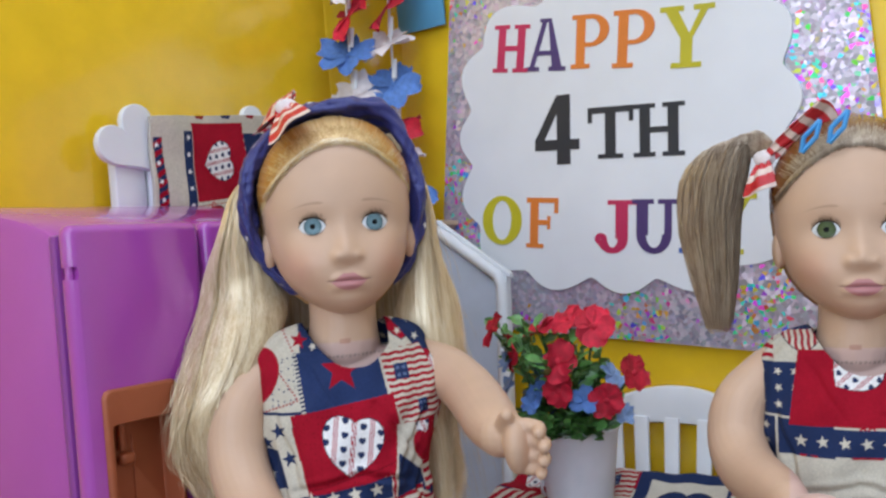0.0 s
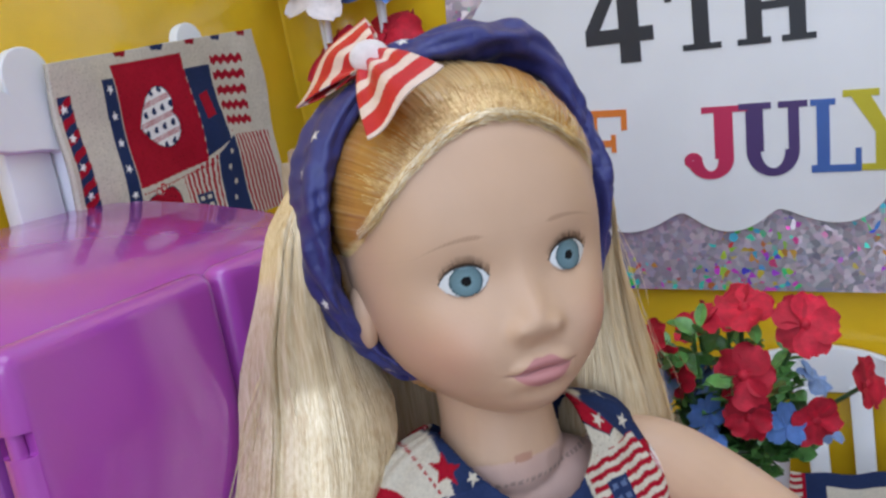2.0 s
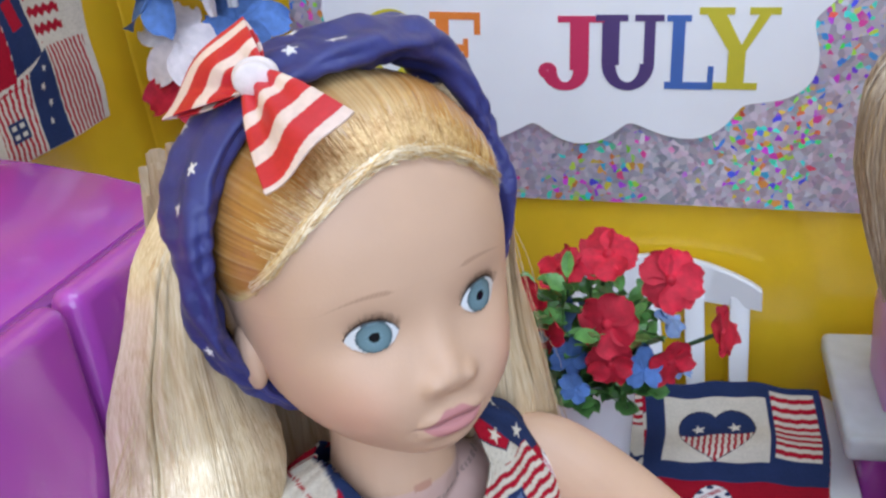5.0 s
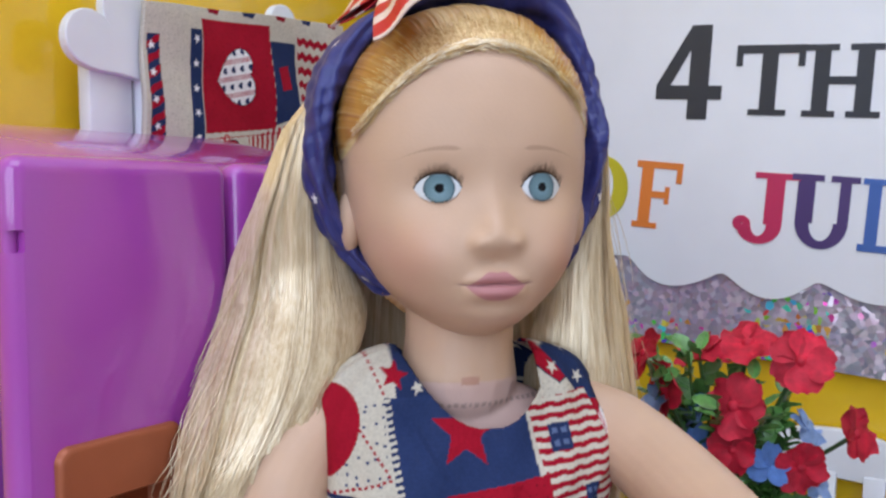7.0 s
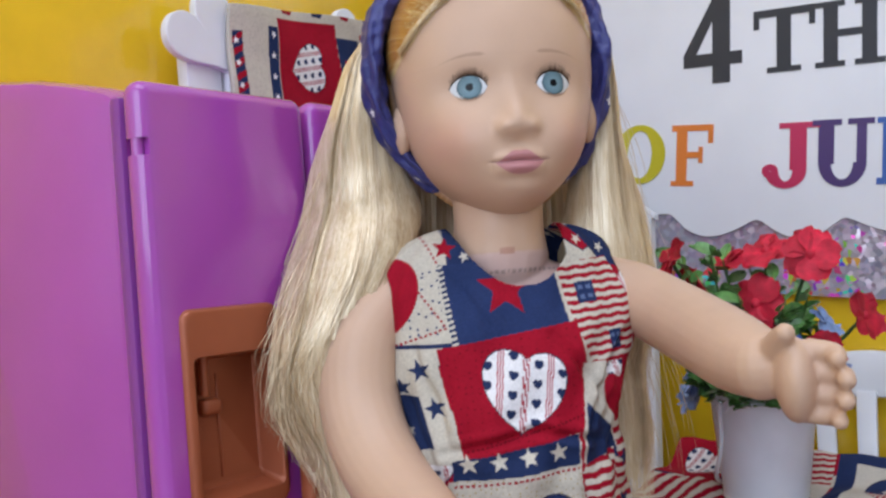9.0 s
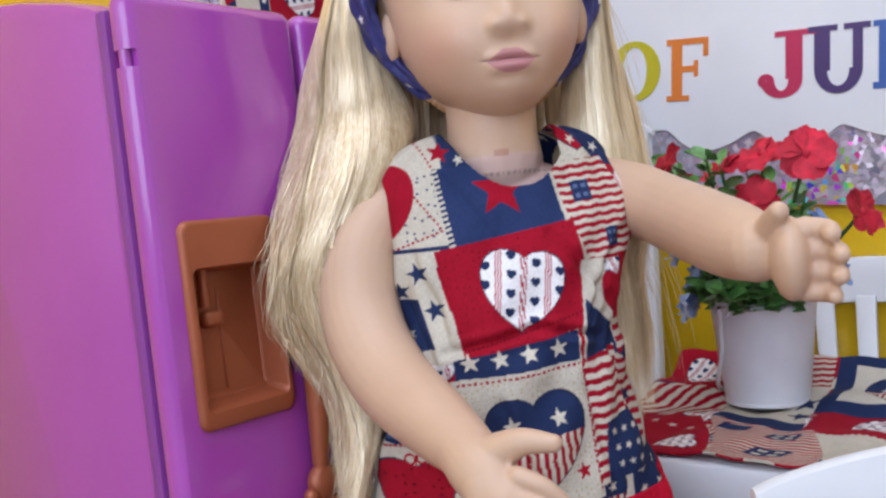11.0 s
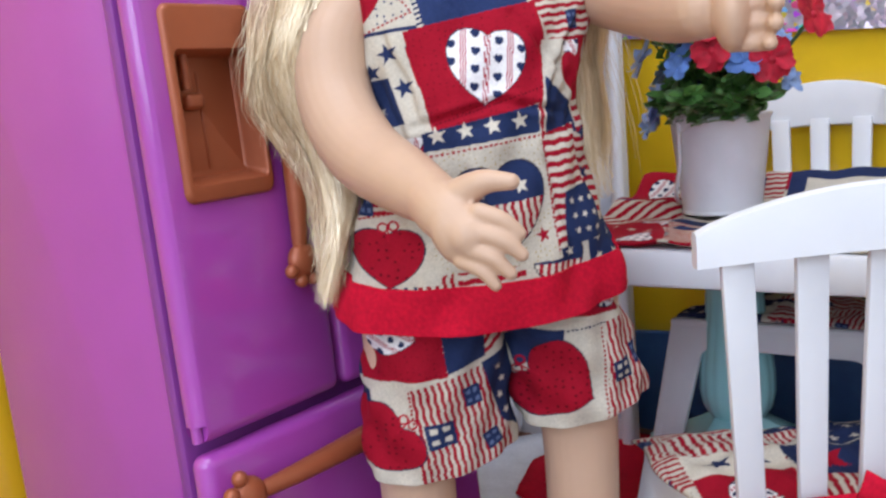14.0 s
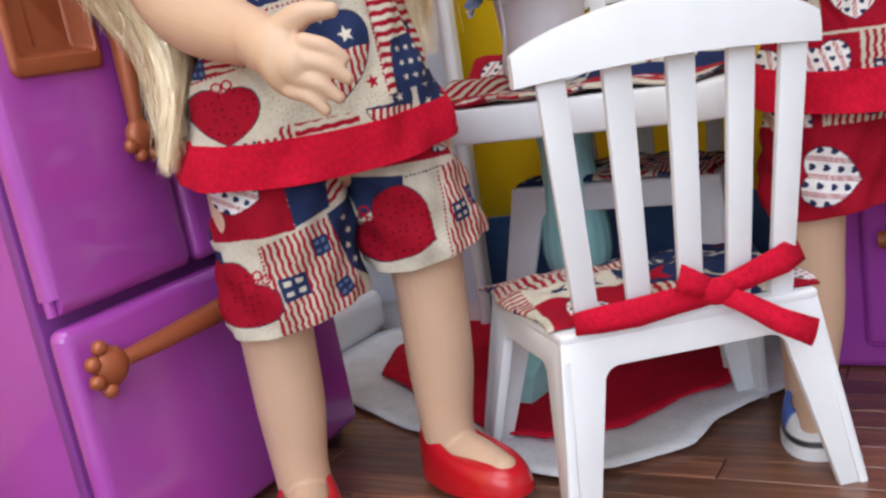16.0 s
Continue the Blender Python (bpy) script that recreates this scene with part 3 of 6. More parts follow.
    paw(low, (-0.4275, 0.3195, 0.1100), "y", 1.1)
    add_ball(low, (-0.4275, 0.4835, 0.111), (0.0055, 0.0085, 0.0085), 18, 12)
    part("handle", low, M_COPPER, root, "copper drawer handle with a paw end")
    for z in (0.3880, 0.1415):
        carve(left, box((-0.4450, 0.3020, z - 0.0034), (-0.4300, 0.3090, z + 0.0034), 0.0006, 1))
        part("hinge", tube([(-0.4402, 0.3072, z - 0.0040), (-0.4402, 0.3072, z + 0.0040)], 0.0025, 12), M_PURPLE, left)


fridge()

# ---- poster ----
def ring(cx, cy, ro, ri, a0, a1, n=18):
    """Short quads along a curved stroke."""
    out = []
    for k in range(n):
        p, q = radians(a0 + (a1 - a0) * k / n), radians(a0 + (a1 - a0) * (k + 1) / n)
        out.append([(cx + r[0] * math.cos(a), cy + r[1] * math.sin(a)) for r, a in ((ri, p), (ro, p), (ro, q), (ri, q))])
    return out


def bar(x0, x1, y0, y1):
    return [(x0, y0), (x1, y0), (x1, y1), (x0, y1)]


def glyph(ch):
    s = 0.085
    if ch == "H":
        return [bar(0.12, 0.33, s, 1 - s), bar(0.67, 0.88, s, 1 - s), bar(0.33, 0.67, 0.45, 0.56)] + [bar(a, b, c, d) for a, b in ((0, 0.43), (0.57, 1)) for c, d in ((0, s), (1 - s, 1))]
    if ch == "A":
        return [[(0.10, s), (0.22, s), (0.52, 1), (0.40, 1)], [(0.66, s), (0.90, s), (0.60, 1), (0.52, 1)], bar(0.30, 0.70, 0.30, 0.39), bar(0, 0.34, 0, s), bar(0.58, 1, 0, s), bar(0.32, 0.60, 0.93, 1)]
    if ch == "P":
        return [bar(0.12, 0.36, s, 1 - s), bar(0, 0.50, 0, s), bar(0, 0.5, 1 - s, 1), bar(0.36, 0.5, 0.40, 0.48)] + ring(0.5, 0.70, (0.48, 0.30), (0.24, 0.22), -90, 90)
    if ch == "Y":
        return [[(0.10, 1 - s), (0.34, 1 - s), (0.60, 0.46), (0.40, 0.46)], [(0.74, 1 - s), (0.88, 1 - s), (0.60, 0.46), (0.50, 0.46)], bar(0.39, 0.61, s, 0.46), bar(0.22, 0.78, 0, s), bar(0, 0.44, 1 - s, 1), bar(0.62, 1, 1 - s, 1)]
    if ch == "4":
        return [bar(0.50, 0.80, 0, 1), bar(0, 1, 0.21, 0.36), [(0.0, 0.36), (0.22, 0.36), (0.50, 0.74), (0.50, 1.0)]]
    if ch == "T":
        return [bar(0.39, 0.61, s, 0.88), bar(0.03, 0.97, 0.88, 1), bar(0.24, 0.76, 0, s), bar(0.03, 0.12, 0.70, 0.88), bar(0.88, 0.97, 0.70, 0.88)]
    if ch == "O":
        return ring(0.5, 0.5, (0.5, 0.5), (0.24, 0.40), 0, 360, 36)
    if ch == "F":
        return [bar(0.12, 0.38, s, 0.90), bar(0, 1, 0.90, 1), bar(0.38, 0.72, 0.46, 0.56), bar(0, 0.55, 0, s), bar(0.88, 1, 0.70, 0.90), bar(0.66, 0.76, 0.38, 0.64)]
    if ch == "J":
        return [bar(0.50, 0.78, 0.28, 1 - s), bar(0.32, 1, 1 - s, 1)] + ring(0.43, 0.28, (0.35, 0.28), (0.12, 0.17), -170, 0) + ring(0.17, 0.27, (0.14, 0.11), (0.01, 0.01), 0, 360, 14)
    if ch == "U":
        return [bar(0.10, 0.36, 0.34, 1 - s), bar(0.72, 0.88, 0.34, 1 - s), bar(0, 0.48, 1 - s, 1), bar(0.58, 1, 1 - s, 1)] + ring(0.49, 0.36, (0.39, 0.36), (0.18, 0.25), 180, 360)
    return [bar(0.12, 0.38, s, 1 - s), bar(0.0, 1, 0, 0.10), bar(0.88, 1, 0.10, 0.32), bar(0, 0.50, 1 - s, 1)]


def letter(parent, ch, x, z, w, h, turn, col, name="letter"):
    bm = bmesh.new()
    c, s = math.cos(radians(turn)), math.sin(radians(turn))
    for k, poly in enumerate(glyph(ch)):
        pts = [(x + a * w * c - b * h * s, z + a * w * s + b * h * c) for a, b in poly]
        add_prism(bm, pts, 0.75925 - 0.000010 * k, 0.7597, "y")
    return part(name, bm, col, parent, flat=True)


def poster():
    root = thing("poster", "white scalloped holiday poster on holographic foil", "poster", LEANING)
    part("foil_backing", prism([(-0.527, 0.316), (-0.112, 0.272), (-0.122, 0.640), (-0.476, 0.676)], 0.7630, 0.7655, "y"), M_FOIL, root, "silver holographic foil board", flat=True)
    pts = []
    for k in range(480):
        a = 2 * math.pi * k / 480
        e = 3.6
        r = (abs(math.cos(a)) ** e + abs(math.sin(a)) ** e) ** (-1 / e)
        u, v = 0.150 * r * math.cos(a), 0.128 * r * math.sin(a)
        arc = (math.sqrt(math.sin(7.5 * a + 0.4) ** 2 + 0.05) - 0.62) * 0.0165
        d = math.hypot(u, v)
        u, v = u * (1 + arc / d), v * (1 + arc / d)
        t = radians(-4.5)
        pts.append((-0.3285 + u * math.cos(t) - v * math.sin(t), 0.4700 + u * math.sin(t) + v * math.cos(t)))
    part("paper_sheet", prism(pts, 0.7598, 0.7622, "y"), M_PAPER, root, "glossy white paper with scalloped edge", flat=True)
    ink = {n: material(n + " card letter", c, 0.4, 0, 0.03, 60, bump=0.05) for n, c in dict(pink=(0.58, 0.03, 0.11), plum=(0.075, 0.04, 0.16), orange=(0.78, 0.22, 0.035), lime=(0.55, 0.48, 0.02), black=(0.022, 0.024, 0.032), blue=(0.05, 0.13, 0.42), lilac=(0.3, 0.18, 0.45)).items()}
    for ch, x, z, w, h, turn, col in (
        ("H", -0.4415, 0.5445, 0.037, 0.0425, -10, "pink"), ("A", -0.4070, 0.5390, 0.040, 0.0460, -9, "plum"), ("P", -0.3620, 0.5330, 0.036, 0.0460, -8, "orange"),
        ("P", -0.3235, 0.5265, 0.038, 0.0480, -8, "orange"), ("Y", -0.2820, 0.5180, 0.046, 0.0500, -7, "lime"),
        ("4", -0.4055, 0.4540, 0.044, 0.0610, -5, "black"), ("T", -0.3545, 0.4530, 0.045, 0.0440, -5, "black"), ("H", -0.3110, 0.4490, 0.045, 0.0440, -5, "black"),
        ("O", -0.4690, 0.3890, 0.042, 0.0450, -7, "lime"), ("F", -0.4225, 0.3820, 0.032, 0.0450, -7, "orange"),
        ("J", -0.3560, 0.3720, 0.041, 0.0455, -6, "pink"), ("U", -0.3205, 0.3690, 0.040, 0.0455, -6, "plum"), ("L", -0.2790, 0.3660, 0.028, 0.0440, -6, "blue"), ("Y", -0.2610, 0.3645, 0.045, 0.0480, -6, "lime"),
    ):
        letter(root, ch, x, z, w, h, turn, ink[col])
    clip = thing("binder_clip", "black steel clip on the poster's top edge", "clip", LEANING)
    part("jaw", prism([(-0.478, 0.652), (-0.440, 0.648), (-0.444, 0.672), (-0.472, 0.675)], 0.752, 0.768, "y", 0.001), M_STEEL, clip)
    part("lever", tube([(-0.468, 0.750, 0.674), (-0.466, 0.748, 0.69), (-0.450, 0.748, 0.689), (-0.450, 0.750, 0.672)], 0.0012, 8), M_WIRE, clip)


poster()

# ---- headboard with heart posts and a patchwork cover, on the left wall ----
def headboard():
    root = thing("toy_headboard", "white toy headboard with heart posts and patchwork cover", "headboard", LEANING)
    for y, z, s, tilt in ((0.4620, 0.4870, 1.15, 0), (0.5830, 0.5000, 0.95, 0)):
        pts = []
        for k in range(60):
            a = 2 * math.pi * k / 60
            hx, hz = 16 * math.sin(a) ** 3, 13 * math.cos(a) - 5 * math.cos(2 * a) - 2 * math.cos(3 * a) - math.cos(4 * a)
            q = radians(38)
            pts.append((y - 0.0 + (hx * math.cos(q) - hz * math.sin(q)) * 0.00155 * s, z + (hx * math.sin(q) + hz * math.cos(q)) * 0.00155 * s))
        part("heart", prism(pts, -0.5860, -0.5800, "x", 0.0008), M_WHITE, root, flat=True)
        part("post", box((-0.5950, y - 0.013, 0.4120), (-0.5850, y + 0.014, z), 0.002), M_WHITE, root)
    n, m = 190, 300
    v, u = np.meshgrid(np.linspace(0.4095, 0.5055, n), np.linspace(0.4745, 0.6400, m), indexing="ij")
    sag = 0.0012 * np.sin(u * 90 + v * 40) + 0.0010 * np.sin(v * 120 + u * 60)
    top = v + (u - 0.476) * 0.07 * (v - 0.4195) / 0.086
    p = np.stack([-0.5700 + sag - 0.004 * ((u - 0.55) / 0.09) ** 2, u, top], -1)
    c = Print((u - 0.4745) * 1000, (v - 0.4195) * 1000)
    c.stripes(c.quad([(4, -10), (14, -10), (9, 70), (2, 70)]), 7, NAVY, RED, 30)
    for k in range(5):
        c.star(8 - 0.8 * k, 8 + k * 14, 2.4, WHITE, 20 * k)
    c.quad([(29, -10), (36, -10), (36, 74), (28, 74)], NAVY)
    for k in range(6):
        c.star(32.4, 4 + k * 13, 2.4, WHITE, 20 * k)
    red = c.quad([(37, 19), (95, 24), (90, 80), (37, 80)], RED)
    c.specks(red, RED * 0.45, 2.6, 0.3, 9)
    c.white_heart(62, 50, 30, 28, -80)
    c.quad([(95, 26), (116, 32), (114, 72), (91, 72)], NAVY)
    c.rect(103, 52, 9, 13, RED, 10)
    c.stripes(c.quad([(118, 36), (146, 38), (146, 76), (116, 76)]), 8, RED, CREAM, -4, 0.8)
    c.stripes(c.quad([(70, -10), (100, -10), (102, 26), (72, 18)]), 4.2, RED, CREAM, 86)
    c.window(86, 4, 15, 9, 0, CREAM)
    c.quad([(102, -10), (124, -10), (120, 34), (103, 26)], NAVY)
    for k in range(4):
        c.star(111 + 3 * (k % 2), 2 + 8 * k, 2.0, CREAM, 20 * k)
    c.stripes(c.quad([(124, -10), (160, -10), (160, 32), (122, 34)]), 4.2, RED, CREAM, 96)
    c.apple(52, 4, 26, 10)
    c.stitch((38, 16), (100, 22), RED, 0.9, 2.0)
    for k in range(5):
        c.quad([(40 + 26 * k, 90), (54 + 26 * k, 90), (51 + 26 * k, 83), (44 + 26 * k, 84)], NAVY if k % 2 else RED * 0.8)
    surface("cover", p, M_PRINT, col=c.c, parent=root, label="patchwork cotton cover", thick=0.004, flip=False)
    part("panel", box((-0.5945, 0.4780, 0.4120), (-0.5800, 0.6220, 0.4990), 0.003), M_WHITE, root)


headboard()

# ---- flower garland ----
def petal_flower(bm, c, r, petals, droop, seed, up=Vector((0, 0, 1)), broad=0.46):
    """Soft cloth petals round a point; each is a curved, round-ended sheet with a slightly notched tip."""
    rnd = random.Random(seed)
    q = up.to_track_quat("Z", "Y").to_matrix()
    for k in range(petals):
        a = 2 * math.pi * (k + rnd.uniform(-0.15, 0.15)) / petals
        d, s = Vector((math.cos(a), math.sin(a), 0)), Vector((-math.sin(a), math.cos(a), 0))
        lift, size, twist = rnd.uniform(-0.05, 0.30), rnd.uniform(0.88, 1.08), rnd.uniform(-0.18, 0.18)
        rows = []
        for i in range(9):
            t = 0.5 - 0.5 * math.cos(math.pi * i / 8)
            w = r * size * max(0.10, broad * math.sqrt(max(0.0, 1 - ((t - 0.58) / 0.47) ** 2)))
            row = []
            for j in range(7):
                e = (j - 3) / 3
                z = lift * r * t - droop * r * t * t + 0.16 * r * e * e * t + twist * r * e * t + 0.035 * r * math.sin(4 * e + 5 * t + k + seed)
                out = r * size * (t + 0.07 * max(0.0, t - 0.7) / 0.3 * math.cos(3.4 * math.pi * abs(abs(e) - 0.5)))
                row.append(bm.verts.new(Vector(c) + q @ (d * out + s * w * e + Vector((0, 0, z)))))
            rows.append(row)
        for x, y in zip(rows, rows[1:]):
            for j in range(6):
                bm.faces.new((x[j], x[j + 1], y[j + 1], y[j]))


def garland():
    root = thing("flower_garland", "red white and blue cloth flower garland on straws", "garland", LEANING)
    for n, (x, y) in enumerate(((-0.562, 0.706), (-0.528, 0.724))):
        part("string", tube([(x + 0.003 * math.sin(9 * z + n), y, z) for z in np.linspace(0.39, 0.93, 20)], 0.0012, 6), M_STRAW, root)
        order = (M_PETAL_RED, M_PETAL_WHITE, M_PETAL_BLUE) if n == 0 else (M_PETAL_RED, M_PETAL_BLUE, M_PETAL_WHITE)
        z, k = 0.410 + 0.006 * n, 0
        while z < 0.90:
            bm = bmesh.new()
            face = Vector((0.55 * math.sin(k * 1.7 + n), -0.95 - 0.35 * math.sin(2.1 * k), 0.75)).normalized()
            petal_flower(bm, (x + 0.004 * math.sin(k * 2.3), y - 0.004, z), 0.027, 5, 0.40 + 0.25 * math.sin(k), 10 * n + k, face, 0.42)
            bloom = part("flower", bm, order[k % 3], root)
            part("straw", tube([(x, y, z + 0.008), (x + 0.002, y, z + 0.026)], 0.0026, 10), M_STRAW, bloom)
            z += (0.024, 0.030, 0.031, 0.042, 0.040)[k] if k < 5 else 0.036
            k += 1


garland()
setting("panel_blue", box((-0.545, 0.7600, 0.600), (-0.490, 0.7625, 0.94), 0.0005), material("light blue card", (0.10, 0.36, 0.58), 0.5, 0, 0.06, 40), "light blue card strip beside the poster", LEANING)

# ---- white cupboard with a pitched top ----
def cupboard():
    root = thing("toy_cupboard", "white toy cupboard with pitched beige top", "cupboard")
    y0, y1 = 0.708, 0.719
    part("body", prism([(-0.588, FLOOR), (-0.439, FLOOR), (-0.439, 0.3640), (-0.513, 0.4100), (-0.588, 0.3640)], y0 + 0.004, y1, "y"), M_WHITE, root)
    part("panel", prism([(-0.579, 0.02), (-0.448, 0.02), (-0.448, 0.3580), (-0.513, 0.4000), (-0.579, 0.3580)], y0 + 0.0015, y0 + 0.005, "y"), M_PALE, root, "pale blue inset panel")
    part("plinth", box((-0.590, 0.606, FLOOR + 0.0005), (-0.534, 0.7065, FLOOR + 0.040), 0.012, 5), M_WHITE, root)
    rim = bmesh.new()
    add_tube(rim, [(-0.443, y0, FLOOR + 0.003), (-0.442, y0, 0.3560), (-0.446, y0, 0.3650), (-0.508, y0, 0.4060), (-0.518, y0, 0.4060), (-0.581, y0, 0.3650), (-0.585, y0, 0.3560), (-0.584, y0, FLOOR + 0.003)], 0.0052, 12)
    part("frame", rim, M_WHITE, root)
    for a, b in (((-0.436, 0.3620), (-0.513, 0.4125)), ((-0.591, 0.3620), (-0.513, 0.4125))):
        part("roof_board", prism([a, b, (b[0], b[1] + 0.004), (a[0], a[1] + 0.004)], y0 + 0.005, y1 + (0.030 if a[0] < b[0] else 0.0), "y", 0.0006), M_BEIGE if a[0] < b[0] else M_WHITE, root)


cupboard()

# ---- table with a patchwork runner ----
def table():
    root = thing("toy_table", "white toy table on a turned aqua pedestal", "table")
    pts = []
    for cx, cy, a0 in ((-0.212, 0.706, 0), (-0.396, 0.706, 90), (-0.396, 0.528, 180), (-0.212, 0.528, 270)):
        for k in range(7):
            a = radians(a0 + 15 * k)
            pts.append((cx + 0.022 * math.cos(a), cy + 0.022 * math.sin(a)))
    part("tabletop", prism(pts, 0.1665, 0.1860, "z", 0.003), M_WHITE, root)
    ped = lathe([(0.012, 0.030), (0.013, 0.050), (0.0165, 0.056), (0.0215, 0.064), (0.0235, 0.074), (0.0232, 0.088), (0.0205, 0.108), (0.0182, 0.126), (0.0178, 0.142), (0.0195, 0.156), (0.024, 0.1660)], 108)
    for v in ped.verts:
        flute = 0.0006 * abs(math.cos(9 * math.atan2(v.co.y, v.co.x))) * min(1.0, max(0.0, (v.co.z - 0.054) / 0.010)) * min(1.0, max(0.0, (0.150 - v.co.z) / 0.020))
        v.co.xy *= 1 + flute / max(0.001, v.co.xy.length)
    bmesh.ops.translate(ped, verts=ped.verts, vec=(-0.333, 0.646, 0))
    part("pedestal", ped, M_AQUA, root, "aqua turned pedestal")
    for k in range(3):
        a = radians(-96 + 120 * k)
        leg = bmesh.new()
        add_prism(leg, [(0.010, 0.060), (0.030, 0.050), (0.100, FLOOR + 0.022), (0.108, FLOOR + 0.001), (0.090, FLOOR + 0.001), (0.020, 0.026)], -0.010, 0.010, "y", 0.002)
        bmesh.ops.transform(leg, matrix=Matrix.Translation((-0.333, 0.646, 0)) @ Matrix.Rotation(a, 4, "Z"), verts=leg.verts)
        part("leg", leg, M_AQUA, root)
    n = 420
    v, u = np.meshgrid(np.linspace(0.509, 0.688, n), np.linspace(-0.410, -0.206, n), indexing="ij")
    w = 0.0008 * np.sin(u * 90 + v * 35) + 0.0007 * np.sin(v * 110 - u * 50) + 0.0006 * np.sin(u * 230)
    edge = np.minimum(np.minimum(u + 0.410, -0.206 - u), np.minimum(v - 0.509, 0.688 - v))
    rise = ease([0.50, 0.622, 0.636, 0.664, 0.684, 0.70], [0, 0, 0.009, 0.011, 0.021, 0.023])
    clear = 1 - np.exp(-((u + 0.337) ** 2 + (v - 0.640) ** 2) / 0.030**2)
    p = np.stack([u + 0.002 * np.sin(v * 60), v + 0.002 * np.sin(u * 70), 0.1885 + w + 0.0016 * np.exp(-edge / 0.004) + clear * np.maximum(0.0, rise(v))], -1)
    c = Print(u * 1000, v * 1000)
    c.patchwork(44, 6)
    # back row
    red = c.quad([(-412, 640), (-358, 642), (-356, 692), (-412, 692)], RED)
    c.specks(red, RED * 0.45, 2.6, 0.3, 9)
    c.white_heart(-386, 664, 32, 27, -20)
    c.stripes(c.quad([(-350, 662), (-308, 662), (-308, 692), (-350, 692)]), 4.4, RED, CREAM, 4)
    c.window(-328, 677, 12, 9, 2)
    c.quad([(-306, 622), (-206, 622), (-206, 692), (-306, 692)], NAVY)
    c.rect(-266, 655, 58, 48, CREAM)
    c.flag_heart(-266, 651, 42, 0)
    c.stripes(c.quad([(-234, 634), (-210, 634), (-210, 684), (-234, 684)]), 6, RED, CREAM, 0)
    # middle row
    c.stripes(c.quad([(-412, 606), (-358, 602), (-354, 640), (-412, 638)]), 8, RED, CREAM, 60)
    c.quad([(-352, 604), (-302, 600), (-308, 660), (-354, 660)], CREAM)
    c.star(-312, 632, 9, NAVY, 12)
    c.star(-308, 614, 8, NAVY, 30)
    red = c.quad([(-298, 576), (-206, 572), (-206, 622), (-300, 622)], RED)
    c.specks(red, RED * 0.45, 2.6, 0.3, 9)
    c.white_heart(-264, 600, 32, 28, -50)
    # front row
    c.quad([(-352, 590), (-298, 580), (-300, 600), (-350, 604)], NAVY)
    c.stripes(c.quad([(-352, 592), (-292, 582), (-268, 508), (-322, 508)]), 4.2, RED, CREAM, 8)
    c.window(-334, 577, 17, 13, -8, NAVY * 2)
    c.window(-304, 566, 17, 13, -8, CREAM)
    c.window(-302, 535, 20, 14, -8, CREAM)
    c.quad([(-412, 598), (-358, 594), (-322, 508), (-372, 508)], RED)
    c.white_heart(-350, 532, 22, 20, -60)
    for k in range(4):
        c.star(-392 + 12 * k, 586 - 6 * k, 3.2, CREAM * 1.1, 12 * k)
    c.quad([(-290, 574), (-206, 570), (-206, 508), (-266, 508)], CREAM)
    c.apple(-240, 540, 40, 20)
    cloth = surface("table_runner", p, M_PRINT, col=c.c, thick=0.0014)
    tagged(cloth, "patchwork cotton runner lying on the toy table", "tablecloth")
    return root


table()

# ---- bucket of flowers ----
def bucket():
    at = Matrix.Translation((-0.337, 0.640, 0.1905))
    root = thing("tin_bucket", "small white tin bucket with a wire handle", "bucket", at)
    part("pail", lathe([(0.0232, 0.0), (0.0240, 0.0004), (0.0302, 0.0580), (0.0312, 0.0592), (0.0318, 0.0602), (0.0312, 0.0612), (0.0298, 0.0602), (0.0292, 0.0580), (0.0285, 0.0500)], 56), M_BUCKET, root)
    part("base_ring", lathe([(0.0238, 0.0), (0.0246, 0.0008), (0.0246, 0.0020), (0.0240, 0.0028)], 48), M_BUCKET, root)
    for s in (-1, 1):
        lug = bmesh.new()
        a = radians(63 if s < 0 else 243)
        d = Vector((math.cos(a), math.sin(a), 0))
        t = Vector((-d.y, d.x, 0))
        mm = Matrix((t.to_4d(), Vector((0, 0, 1, 0)), d.to_4d(), Vector((0, 0, 0, 1)))).transposed()
        mm.translation = d * 0.0312 + Vector((0, 0, 0.0585))
        for v in bmesh.ops.create_cone(lug, cap_ends=True, segments=24, radius1=0.0062, radius2=0.0062, depth=0.0022)["verts"]:
            v.co = mm @ v.co
        ear = part("lug", lug, M_BUCKET, root)
        rivet = bmesh.new()
        add_ball(rivet, d * 0.0326 + Vector((0, 0, 0.0585)), 0.0018, 12, 8)
        part("rivet", rivet, M_WIRE, ear)
    a = radians(243)
    d = Vector((math.cos(a), math.sin(a), 0))
    t = Vector((d.y, -d.x, 0))
    wire = []
    for q in np.linspace(0, math.pi, 60):
        z = 0.0585 - 0.0545 * math.sin(q) ** 0.32
        r = 0.0336 - 0.0066 * (0.0585 - z) / 0.0545
        wire.append(Vector((r * math.cos(a - q), r * math.sin(a - q), z)))
    part("handle", tube(wire, 0.0013, 8), M_BUCKET, root)
    soil = bmesh.new()
    add_ball(soil, (0, 0, 0.047), (0.0285, 0.0285, 0.006), 24, 10)
    part("filling", soil, M_STEM, root)
    return at


